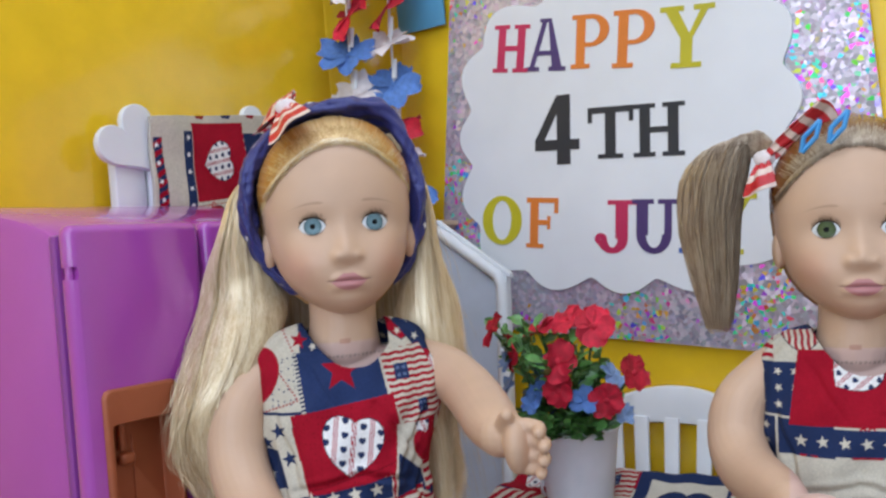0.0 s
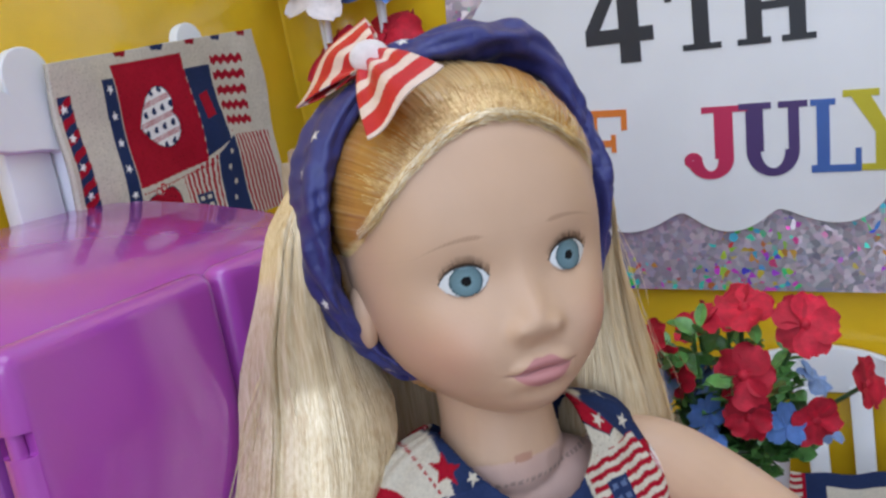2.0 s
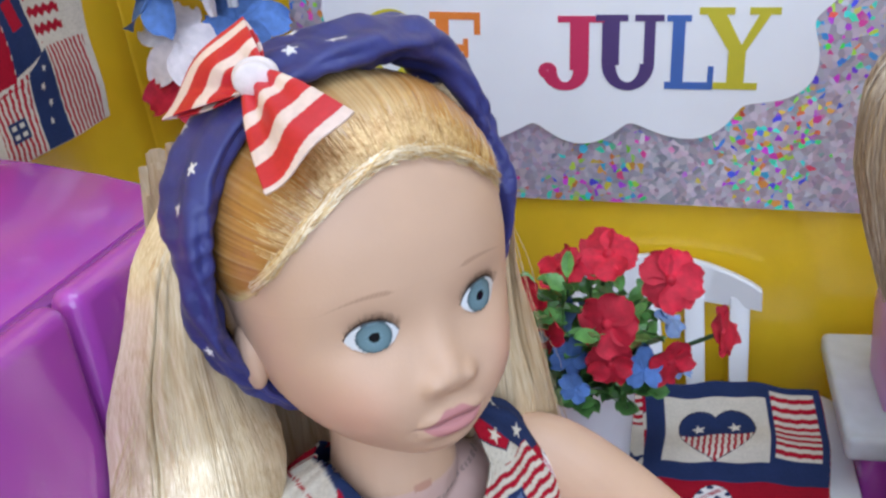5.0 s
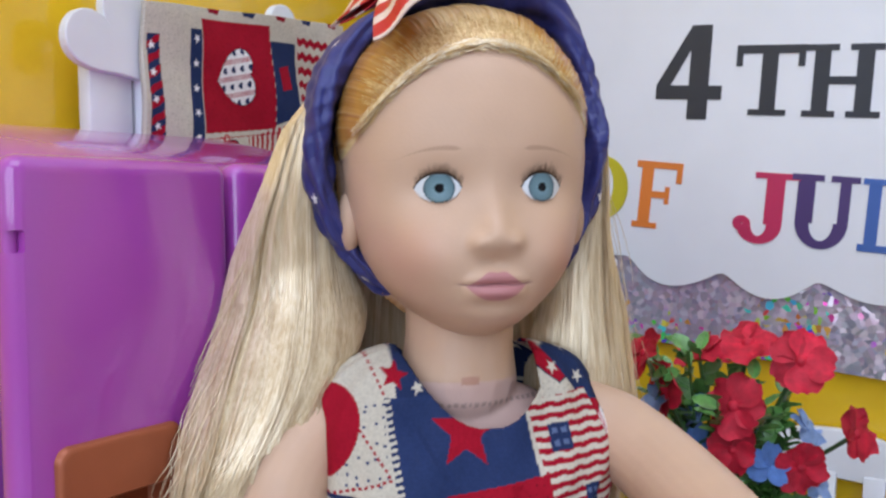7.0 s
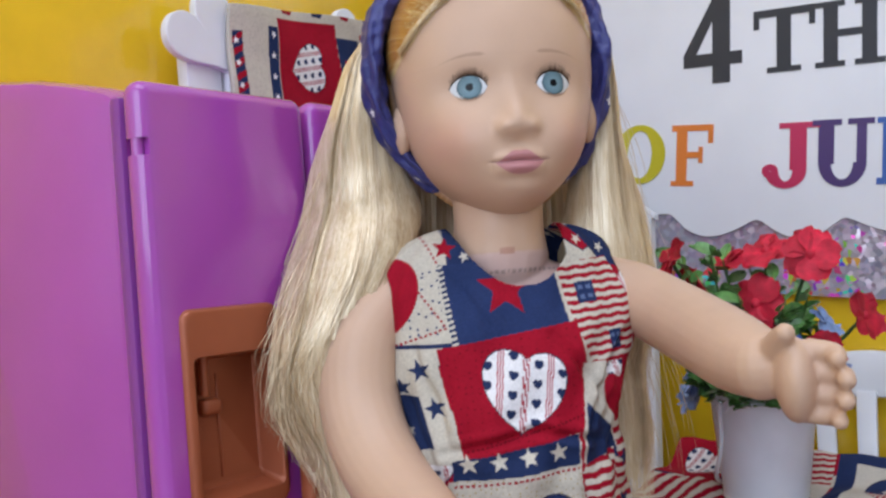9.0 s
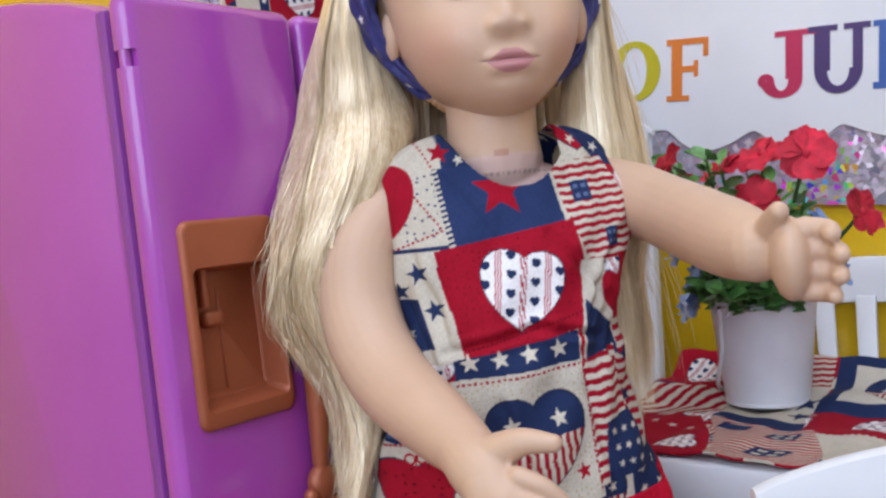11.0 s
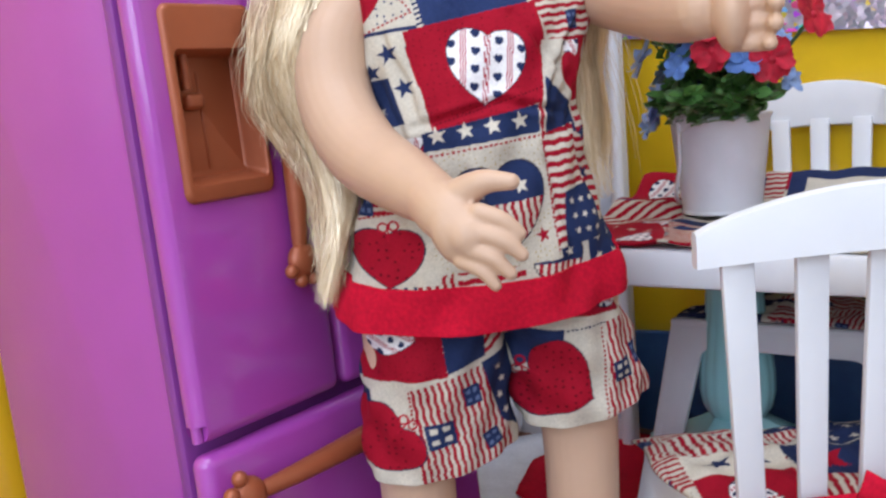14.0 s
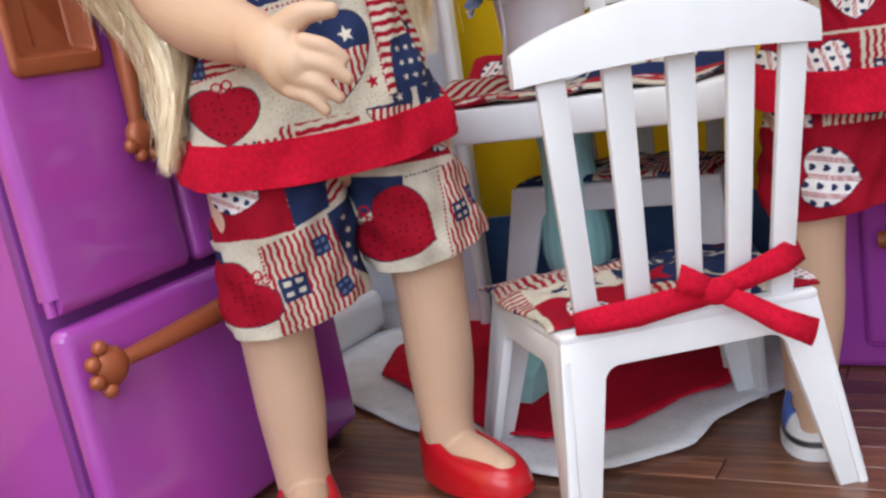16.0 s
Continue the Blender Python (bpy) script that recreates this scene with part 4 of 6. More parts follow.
def bouquet(at):
    root = thing("flower_bouquet", "bunch of red and blue artificial flowers with leaves", "flowers", at)
    rnd = random.Random(7)
    lean = lambda p: (p[0], p[1] - 0.78 * max(0.0, p[2] - 0.055), p[2] - 0.004)
    heads = [((0.074, -0.059, 0.111), 0.014, (0.9, -0.3, 0.2)), ((0.051, -0.069, 0.142), 0.0165, (0.2, -0.9, 0.3)), ((0.050, -0.052, 0.090), 0.015, (0.5, -0.7, -0.2)), ((0.021, -0.046, 0.145), 0.0175, (-0.1, -0.6, 0.7)), ((0.021, -0.066, 0.117), 0.0175, (-0.2, -0.9, 0.2)),
             ((-0.007, -0.081, 0.124), 0.0165, (-0.6, -0.7, 0.1)), ((-0.014, -0.092, 0.141), 0.0145, (-0.6, -0.6, 0.4)), ((-0.002, -0.049, 0.139), 0.016, (-0.4, -0.4, 0.7)), ((0.022, -0.068, 0.097), 0.014, (0.1, -0.9, 0.0))]
    for k, (p, r, face) in enumerate(heads):
        bm = bmesh.new()
        up = Vector(face)
        r *= 0.80
        petal_flower(bm, p, r * 1.05, 5, 0.24, k, up.normalized(), 0.60)
        add_ball(bm, Vector(p) - up.normalized() * 0.0008, (0.22 * r, 0.22 * r, 0.22 * r), 10, 8)
        head = part("flower", bm, M_PETAL_RED, root)
        part("stem", tube([(0.1 * p[0], 0.1 * p[1], 0.045), (0.45 * p[0], 0.45 * p[1], 0.5 * p[2] + 0.02), Vector(p)], 0.0011, 6), M_STEM, head)
    for k in range(18):
        a, z = rnd.uniform(0, 6.28), rnd.uniform(0.080, 0.125)
        r = rnd.uniform(0.012, 0.046)
        bm = bmesh.new()
        c = Vector(lean((0.012 + r * math.cos(a), r * math.sin(a) - 0.004, z)))
        petal_flower(bm, c, rnd.uniform(0.007, 0.012), 5, 0.1, 100 + k, Vector((math.cos(a), math.sin(a) - 0.4, 0.7)).normalized())
        part("small_flower", bm, M_PETAL_PALE if k % 3 else M_PETAL_BLUE, root)
    for k, (x, y, z) in enumerate(((-0.034, -0.018, 0.072), (-0.040, -0.010, 0.060), (-0.030, -0.026, 0.064))):
        bm = bmesh.new()
        petal_flower(bm, (x, y, z), 0.013, 5, 0.1, 160 + k, Vector((-0.6, -0.7, 0.4)).normalized())
        part("small_flower", bm, M_PETAL_PALE, root)
    for k in range(90):
        a, top = rnd.uniform(0, 6.28), 0.076 + 0.080 * rnd.random()
        r = rnd.uniform(0.008, 0.036)
        if k % 4 == 0:
            a, top, r = rnd.uniform(3.6, 5.8), 0.074 + 0.012 * rnd.random(), rnd.uniform(0.030, 0.044)
        tip = Vector(lean((0.010 + r * math.cos(a), r * math.sin(a) - 0.003, top - 0.008)))
        foot = Vector((0.016 * math.cos(a), 0.016 * math.sin(a), 0.052))
        bm = bmesh.new()
        add_tube(bm, [foot, foot.lerp(tip, 0.5) + Vector((0, 0, 0.008)), tip], [0.0007, 0.0006, 0.0004], 5)
        along = (tip - foot).normalized()
        for i in range(8):
            q = foot.lerp(tip, 0.30 + 0.70 * i / 7) + Vector((0, 0, 0.006 * math.sin(math.pi * i / 7)))
            b = a + rnd.uniform(-2.4, 2.4)
            d = (along * rnd.uniform(0.5, 1.1) + Vector((math.cos(b), math.sin(b), rnd.uniform(-0.1, 0.4)))).normalized()
            s = Matrix.Rotation(rnd.uniform(-1.3, 1.3), 3, d) @ d.cross(Vector((0, 0, 1))).normalized()
            nrm = s.cross(d)
            L, w = rnd.uniform(0.008, 0.0145), rnd.uniform(0.0028, 0.0046)
            row = [[bm.verts.new(q + d * L * t + s * w * e * math.sin(math.pi * (0.06 + 0.92 * t)) ** 0.7 + nrm * (0.0012 * abs(e) - 0.0025 * t * t)) for e in (-1, 0, 1)] for t in (0, 0.2, 0.45, 0.72, 0.92, 1)]
            for x, y in zip(row, row[1:]):
                for j in (0, 1):
                    bm.faces.new((x[j], x[j + 1], y[j + 1], y[j]))
        part("leaf_sprig", bm, M_LEAF, root)


bouquet(bucket())

# ---- chairs ----
def slat_bm(x0, x1, z0, z1, y0, y1, w, t=0.0042):
    bm = bmesh.new()
    add_box(bm, (-w / 2, -t / 2, 0), (w / 2, t / 2, 1), 0.0)
    for v in bm.verts:
        k = v.co.z
        v.co = Vector((v.co.x * (1.0 + 0.12 * k) + x0 + (x1 - x0) * k, v.co.y + y0 + (y1 - y0) * k, z0 + (z1 - z0) * k))
    bmesh.ops.bevel(bm, geom=bm.edges, offset=0.0009, segments=2, profile=0.5, affect="EDGES")
    return bm


def chair(at, back, seat, label, skew=0.0, tilt=0.0, thin=0.0, arch=0.020):
    """x along the back, y from the back to the front edge, z from the floor."""
    root = thing("toy_chair", label, "chair", at, "toy chairs round the table")
    W, D = 0.124, 0.098

    def flare(bm):
        for v in bm.verts:
            v.co.x = W / 2 + (v.co.x - W / 2) * (1 + 0.16 * max(0.0, v.co.y) / D)
        return bm

    part("seat", flare(box((0, 0, seat - 0.0055), (W, D, seat), 0.0018, 3)), M_WHITE, root)
    # each side is one moulded frame: two splayed legs and a shallow apron with rounded inner corners
    splay = {"x": (-0.009, 0.012), "y": (-0.012, 0.022)}

    def frame_pts(length, lo, hi):
        top, low, wide, r = seat - 0.0015, seat - 0.0175, 0.0180, 0.0080
        out = [(lo, 0.0), (0.0006, top), (length - 0.0006, top), (length + hi, 0.0), (length + hi - 0.0140, 0.0)]
        out += [(length - wide - r + r * math.cos(a), low - r + r * math.sin(a)) for a in np.linspace(0, math.pi / 2, 6)]
        out += [(wide + r - r * math.sin(a), low - r + r * math.cos(a)) for a in np.linspace(0, math.pi / 2, 6)]
        return out + [(lo + 0.0140, 0.0)]

    for axis, length, other in (("y", W, D), ("x", D, W)):
        mine, cross = ("x", "y") if axis == "y" else ("y", "x")
        for side in (0, 1):
            bm = bmesh.new()
            a0 = 0.0007 if side == 0 else other - 0.0052
            add_prism(bm, frame_pts(length, *splay[mine]), a0, a0 + 0.0045, axis, 0.0007)
            k = 1 if axis == "y" else 0
            for v in bm.verts:
                v.co[k] += splay[cross][side] * (1 - v.co.z / seat)
            part("leg_frame", flare(bm), M_WHITE, root)
    tops, feet = (0.015, 0.0435, 0.0715, 0.0985, 0.1225), (0.0135, 0.0380, 0.0625, 0.0850, 0.1060)
    lean = -0.016
    for a, b in zip(feet, tops):
        part("slat", slat_bm(a + 0.25 * skew, b - 0.004 - 0.75 * skew, seat - 0.003, back - 0.026 + tilt * b / 0.124, 0.006, lean, 0.0112), M_WHITE, root)
    rail = bmesh.new()
    n = 24
    rows = []
    for k in range(n + 1):
        t = k / n
        x = -0.002 - skew + 0.134 * t
        hump = math.sin(math.pi * t)
        z0, z1 = back - 0.035 + thin + 0.004 * hump + tilt * t, back - 0.020 + arch * hump ** 0.8 + tilt * t
        y = lean - 0.004 - 0.012 * hump * 0.8 + 0.006
        prof = [(-0.0034, z0), (-0.0040, (z0 + z1) / 2), (-0.0034, z1 - 0.0012), (-0.001, z1), (0.0022, z1 - 0.0004), (0.0034, z1 - 0.002), (0.0036, z0 + 0.001), (0.0020, z0)]
        rows.append([rail.verts.new((x, y + a, z)) for a, z in prof])
    for r, s in zip(rows, rows[1:]):
        for k in range(8):
            rail.faces.new((r[k], r[(k + 1) % 8], s[(k + 1) % 8], s[k]))
    rail.faces.new(rows[0])
    rail.faces.new(rows[-1])
    bmesh.ops.recalc_face_normals(rail, faces=rail.faces)
    part("top_rail", rail, M_WHITE, root)
    return root


def cushion(at, seat, seed, label, w=0.130, d=0.104):
    n, m = 120, 170
    v, u = np.meshgrid(np.linspace(0, 1, n), np.linspace(0, 1, m), indexing="ij")
    y = 0.006 + d * v + 0.002 * np.sin(11 * u)
    x = 0.062 + (w * (u - 0.5) + 0.002 * np.sin(9 * v)) * (1 + 0.16 * y / 0.098)
    puff = (np.clip(4 * u * (1 - u), 0, 1) * np.clip(4 * v * (1 - v), 0, 1)) ** 0.35
    z = seat + 0.0012 + 0.0065 * puff + 0.0012 * np.sin(38 * u + 9 * v) * puff + 0.0010 * np.sin(27 * v - 20 * u) * puff
    c = Print(x * 1000, y * 1000)
    c.patchwork(36, seed)
    if seed == 1:
        c.quad([(0, 6), (48, 6), (46, 44), (0, 42)], RED)
        c.white_heart(20, 22, 24, 20, -60)
        c.quad([(0, 42), (46, 44), (48, 70), (0, 68)], CREAM * 1.15)
        c.star(16, 56, 7, NAVY, 10)
        c.star(34, 57, 7, NAVY, 30)
        c.stripes(c.quad([(0, 69), (46, 70), (46, 99), (0, 99)]), 5, RED, CREAM, 90)
        c.quad([(48, 34), (84, 34), (84, 68), (48, 68)], NAVY)
        c.star(64, 50, 11, RED * 1.1, 15)
        c.stripes(c.quad([(48, 6), (74, 6), (74, 33), (48, 33)]), 4.6, RED, CREAM, 84)
        c.quad([(75, 6), (100, 6), (100, 33), (75, 33)], NAVY)
        c.window(88, 20, 14, 14, 4, CREAM)
    ob = surface("chair_cushion", np.stack([x, y, z], -1), M_PRINT, col=c.c, thick=0.0012)
    ob.matrix_world = at
    return tagged(ob, label, "cushion", "cushions on the toy chairs")


near = pose(-0.2553, 0.4074, FLOOR, 0, 0, 37.0)
chair(near, 0.2372, 0.0930, "white plastic toy chair with a slatted back", 0.008, 0.001, 0.0012, 0.0155)
cushion(near, 0.0930, 1, "patchwork cushion tied on the near toy chair")
far = pose(-0.2380, 0.7300, FLOOR, 0, 0, 180.0)
chair(far, 0.2740, 0.1260, "white toy chair against the yellow wall")
cushion(far, 0.1260, 4, "patchwork cushion on the toy chair by the wall", 0.118, 0.090)


def ribbon():
    """Red felt strip tied round the slats, with a knot and two tails."""
    root = thing("chair_tie", "red felt strip tied round the chair slats", "ribbon", near)
    def strip(name, pts, w, lean):
        bm = bmesh.new()
        rows = []
        for k, p in enumerate(pts):
            p = Vector(p)
            d = (Vector(pts[min(k + 1, len(pts) - 1)]) - Vector(pts[max(k - 1, 0)])).normalized()
            s = d.cross(Vector((0, -1, lean))).normalized()
            ww = w[k] if isinstance(w, (list, tuple)) else w
            rows.append([bm.verts.new(p + s * ww * e + Vector((0, -0.0008 * (1 - e * e), 0))) for e in (-1, -0.3, 0.3, 1)])
        for r, s in zip(rows, rows[1:]):
            for j in range(3):
                bm.faces.new((r[j], r[j + 1], s[j + 1], s[j]))
        ob = part(name, bm, M_FELT_RED, root)
        m = ob.modifiers.new("thickness", "SOLIDIFY")
        m.thickness = 0.0012
    strip("band", [(0.007, -0.001, 0.0975), (0.018, -0.004, 0.0985), (0.035, -0.005, 0.0990), (0.052, -0.006, 0.1010), (0.070, -0.007, 0.1020), (0.088, -0.006, 0.1065), (0.106, -0.004, 0.1105), (0.117, 0.001, 0.1135)], [0.0050, 0.0060, 0.0065, 0.0060, 0.0050, 0.0055, 0.0066, 0.0064], 0.15)
    strip("tail", [(0.070, -0.009, 0.1030), (0.082, -0.014, 0.0965), (0.094, -0.019, 0.0880), (0.109, -0.022, 0.0800)], [0.004, 0.0048, 0.0056, 0.0064], 0.3)
    strip("tail", [(0.070, -0.009, 0.1040), (0.062, -0.012, 0.1085), (0.053, -0.012, 0.1130)], [0.004, 0.005, 0.0062], 0.2)
    knot = bmesh.new()
    add_ball(knot, (0.071, -0.009, 0.1030), (0.0085, 0.0042, 0.0062), 18, 12)
    part("knot", knot, M_FELT_RED, root)


ribbon()

# ---- rugs on the floor ----
def rug(name, corners, seed, z, mat, label, thick=0.0013):
    rnd = random.Random(seed)
    ph = [rnd.uniform(0, 6.28) for _ in range(5)]
    k = len(corners)
    cx, cy = sum(c[0] for c in corners) / k, sum(c[1] for c in corners) / k
    n, m = 12, 12 * k
    p = np.zeros((n, m, 3))
    for j in range(m):
        a, b = Vector(corners[j // 12]), Vector(corners[(j // 12 + 1) % k])
        e = a.lerp(b, (j % 12) / 12)
        wob = 0.0007 * math.sin(j * 0.9 + ph[0]) + 0.0005 * math.sin(j * 2.3 + ph[1])
        for i in range(n):
            q = i / (n - 1)
            x, y = cx + (e.x - cx) * q * (1 + 3 * wob), cy + (e.y - cy) * q * (1 + 3 * wob)
            lift = 0.0016 * max(0.0, q - 0.85) / 0.15 * (0.5 + 0.5 * math.sin(j * 0.21 + ph[2]))
            p[i, j] = (x, y, z + 0.0005 * math.sin(x * 90 + ph[3]) * math.sin(y * 80 + ph[4]) + lift)
    ob = surface(name, p, mat, wrap=True, thick=thick)
    return tagged(ob, label, "rug")


rug("white_rug", [(-0.515, 0.562), (-0.405, 0.502), (-0.338, 0.478), (-0.308, 0.457), (-0.284, 0.452), (-0.258, 0.466), (-0.226, 0.504), (-0.221, 0.536), (-0.184, 0.604), (-0.19, 0.69), (-0.25, 0.735), (-0.50, 0.735), (-0.538, 0.68), (-0.541, 0.628)], 3, FLOOR + 0.0024, M_FELT_WHITE, "large white felt rug cut with uneven edges")
rug("red_rug", [(-0.468, 0.582), (-0.383, 0.525), (-0.337, 0.495), (-0.306, 0.489), (-0.268, 0.514), (-0.246, 0.557), (-0.226, 0.582), (-0.210, 0.625), (-0.222, 0.670), (-0.25, 0.71), (-0.36, 0.73), (-0.475, 0.728), (-0.492, 0.645)], 8, FLOOR + 0.0052, M_FELT_RED, "red felt rug lying on the white rug")

# ---- purple kitchen counter behind the second doll ----
def counter():
    root = thing("toy_counter", "purple toy kitchen counter with a grey worktop", "kitchen counter")
    part("body", box((-0.190, 0.632, FLOOR), (0.20, 0.742, 0.2050), 0.006, 3), M_PURPLE, root)
    part("worktop", box((-0.200, 0.622, 0.2055), (0.21, 0.744, 0.2200), 0.004, 3), M_GREY, root, "speckled grey worktop")
    part("door", box((-0.150, 0.6265, 0.012), (0.02, 0.6315, 0.192), 0.004, 3), M_PURPLE, root)
    part("handle", tube([(-0.140, 0.6200, 0.078), (-0.06, 0.6170, 0.080), (0.01, 0.6200, 0.078)], 0.005, 12), M_COPPER, root, "copper bar handle")
    arch = bmesh.new()
    pts = [(-0.178, 0.2205)] + [(-0.128 + 0.050 * math.cos(a), 0.262 + 0.042 * math.sin(a)) for a in np.linspace(math.pi, 0, 16)] + [(-0.078, 0.2205), (-0.086, 0.2205)] + [(-0.128 + 0.042 * math.cos(a), 0.262 + 0.034 * math.sin(a)) for a in np.linspace(0, math.pi, 16)] + [(-0.170, 0.2205)]
    arch = prism(pts, 0.648, 0.700, "y", 0.002)
    toaster = part("toy_oven_arch", arch, M_PINK, None)
    tagged(toaster, "lilac plastic arch standing on the worktop", "toy oven")


counter()
# ---- dolls: each body is one mesh; their clothes are things of their own ----
# doll space: x to the doll's left, y to its back, z up from the floor
SKIN, LIP, BROW = np.array((0.640, 0.422, 0.292)), np.array((0.52, 0.225, 0.225)), np.array((0.34, 0.19, 0.12))
face_w = ease([0.3515, 0.3522, 0.3535, 0.3560, 0.3600, 0.3650, 0.3710, 0.3780, 0.3865, 0.400, 0.416, 0.430, 0.442, 0.452, 0.460, 0.466], [0.0, 0.0068, 0.0108, 0.0158, 0.0216, 0.0275, 0.0330, 0.0374, 0.0406, 0.0438, 0.0452, 0.0440, 0.0396, 0.0318, 0.0205, 0.0])
face_f = ease([0.3515, 0.3522, 0.3535, 0.3560, 0.3600, 0.3650, 0.3710, 0.3780, 0.3865, 0.400, 0.416, 0.430, 0.442, 0.452, 0.460, 0.466], [0.0, 0.0140, 0.0212, 0.0282, 0.0340, 0.0377, 0.0393, 0.0398, 0.0395, 0.0384, 0.0388, 0.0372, 0.0332, 0.0268, 0.0175, 0.0])
face_b = ease([0.3515, 0.3522, 0.3535, 0.3560, 0.3600, 0.3650, 0.3710, 0.3780, 0.3865, 0.400, 0.416, 0.430, 0.442, 0.452, 0.460, 0.466], [0.0, 0.0050, 0.0080, 0.0125, 0.0185, 0.0255, 0.0325, 0.0385, 0.0430, 0.047, 0.048, 0.046, 0.041, 0.033, 0.021, 0.0])
EYE_X, EYE_Z = 0.0172, 0.4020


def bell(x, z, cx, cz, sx, sz):
    return np.exp(-(((x - cx) / sx) ** 2) - ((z - cz) / sz) ** 2)


def head_grid(iris, hair_col):
    nz, na = 380, 420
    t = np.linspace(0, 1, nz)
    zs = 0.35152 + 0.11428 * (0.5 - 0.5 * np.cos(math.pi * t)) * 0.35 + 0.11428 * t * 0.65
    s = np.linspace(-1, 1, na, endpoint=False)
    az = math.pi * (0.42 * s + 0.58 * s**3)
    z, a = np.meshgrid(zs, az, indexing="ij")
    w, f, b = face_w(z), face_f(z), face_b(z)
    ca = np.cos(a)
    x = w * np.where(np.sin(a) > 0, 0.905, 0.985) * np.sign(np.sin(a)) * np.abs(np.sin(a)) ** 0.96
    fw = np.where(ca > 0, f * np.abs(ca) ** 0.86, -b * np.abs(ca) ** 0.95)
    front = np.clip(ca * 3, 0, 1)
    ax = np.abs(x)
    # brow, sockets, cheeks, nose, lips and chin
    bump = -0.0030 * bell(ax, z, EYE_X, 0.4015, 0.0115, 0.0085)
    bump += 0.0034 * bell(ax, z, 0.0225, 0.3800, 0.013, 0.012)
    nose = ease([0.370, 0.3795, 0.3812, 0.3832, 0.3852, 0.3872, 0.3900, 0.3940, 0.4000, 0.4060, 0.412], [0.0, 0.0008, 0.0022, 0.0040, 0.0051, 0.0054, 0.0047, 0.0029, 0.0012, 0.0003, 0.0])(z)
    slim = ease([0.370, 0.382, 0.3870, 0.3920, 0.400, 0.412], [0.0056, 0.0056, 0.0057, 0.0053, 0.0052, 0.0060])(z)
    bump += nose * np.exp(-np.abs(x / slim) ** 2.0) + 0.0023 * bell(ax, z, 0.0062, 0.3846, 0.0030, 0.0032)
    bump -= 0.0008 * bell(x, z, 0, 0.3790, 0.0035, 0.0024)
    lip_w = np.clip(1 - (ax / 0.0112) ** 2, 0, 1)
    up_z, lo_z = 0.3740 - 0.0006 * (ax / 0.006) ** 2, 0.3686
    bump += 0.0021 * lip_w * np.exp(-(((z - up_z) / 0.0022) ** 2)) + 0.0026 * lip_w * np.exp(-(((z - lo_z) / 0.0026) ** 2)) - 0.0010 * np.exp(-(((z - 0.3714) / 0.0007) ** 2)) * np.clip(1.25 - ax / 0.0115, 0, 1)
    bump += 0.0016 * bell(x, z, 0, 0.3585, 0.011, 0.0080) - 0.0007 * bell(x, z, 0, 0.3648, 0.009, 0.0030)
    fw = fw + bump * front
    col = np.ones((nz, na, 3)) * SKIN
    # blush, lips, brows
    k = 0.35 * bell(ax, z, 0.026, 0.3800, 0.010, 0.011) * front
    col = col * (1 - k[..., None]) + np.array((0.66, 0.30, 0.235)) * k[..., None]
    on = front > 0.2

    def paint(soft, tint):
        a = (np.clip(soft, 0, 1) * on)[..., None]
        col[:] = col * (1 - a) + np.asarray(tint) * a

    top = 0.3750 + 0.0010 * np.exp(-(((ax - 0.0030) / 0.0024) ** 2)) - 0.0044 * (ax / 0.0102) ** 1.5
    low = 0.3662 + 0.0054 * (ax / 0.0102) ** 2.4
    paint(np.minimum(top - z, z - low) / 0.0004 + 0.5, LIP)
    paint((0.00045 - np.abs(z - 0.3714 - 0.0003 * np.cos(ax * 500))) / 0.0004 * np.clip((0.0128 - ax) / 0.002, 0, 1), LIP * 0.55)
    along = (ax - EYE_X + 0.0074) / 0.0205
    brow_z = EYE_Z + 0.0116 + 0.0016 * np.sin(np.clip(along, 0, 1) * 2.2 + 0.5) - 0.0030 * np.clip(along, 0, 1) ** 2
    thin = 0.00085 * np.clip(along / 0.12, 0, 1) * np.clip((1 - along) / 0.75, 0, 1)
    hairs = 0.75 + 0.25 * np.sin(ax * 5200 + z * 3800)
    paint(0.62 * hairs * np.clip((thin - np.abs(z - brow_z)) / 0.0005 + 0.30, 0, 1), BROW)
    # eyes: almond opening, glass eye that bulges, lash line and lashes
    e = (ax - EYE_X) / 0.0072
    lid_up, lid_lo = EYE_Z + 0.0046 * np.clip(1 - np.abs(e) ** 2.2, 0, 1) ** 0.75, EYE_Z - 0.0044 * np.clip(1 - np.abs(e) ** 2.4, 0, 1) ** 0.8
    eye = on & (np.abs(e) < 1) & (z < lid_up) & (z > lid_lo)
    r = np.hypot(ax - EYE_X + 0.0002, z - EYE_Z - 0.0002)
    fw = np.where(eye, fw + 0.0046 * np.sqrt(np.clip(1 - (r / 0.0086) ** 2, 0, 1)) - 0.0027, fw)
    col[eye] = (0.74, 0.77, 0.80)
    it = np.clip((0.0047 - r) / 0.0047, 0, 1)
    ring_ = eye & (r < 0.0047)
    spokes = 1 + 0.22 * np.sin(np.arctan2(z - EYE_Z, ax - EYE_X) * 26) * np.clip(it * 2, 0, 1)
    col[ring_] = (np.array(iris)[None] * (0.65 + 0.55 * it[ring_][:, None]) * spokes[ring_][:, None])
    col[eye & (np.abs(r - 0.0046) < 0.00028)] = np.array(iris) * 0.40
    col[eye & (r < 0.0015)] = (0.006, 0.006, 0.008)
    dark = np.array((0.030, 0.018, 0.014))
    line = on & ~eye & (np.abs(e) < 1.06) & (z >= lid_up) & (z < lid_up + 0.0008)
    col[line] = dark
    # hair cap from the hairline back
    line_z = hairline(ax) + 0.0003 * np.sin(x * 900) + 0.0002 * np.sin(x * 2300)
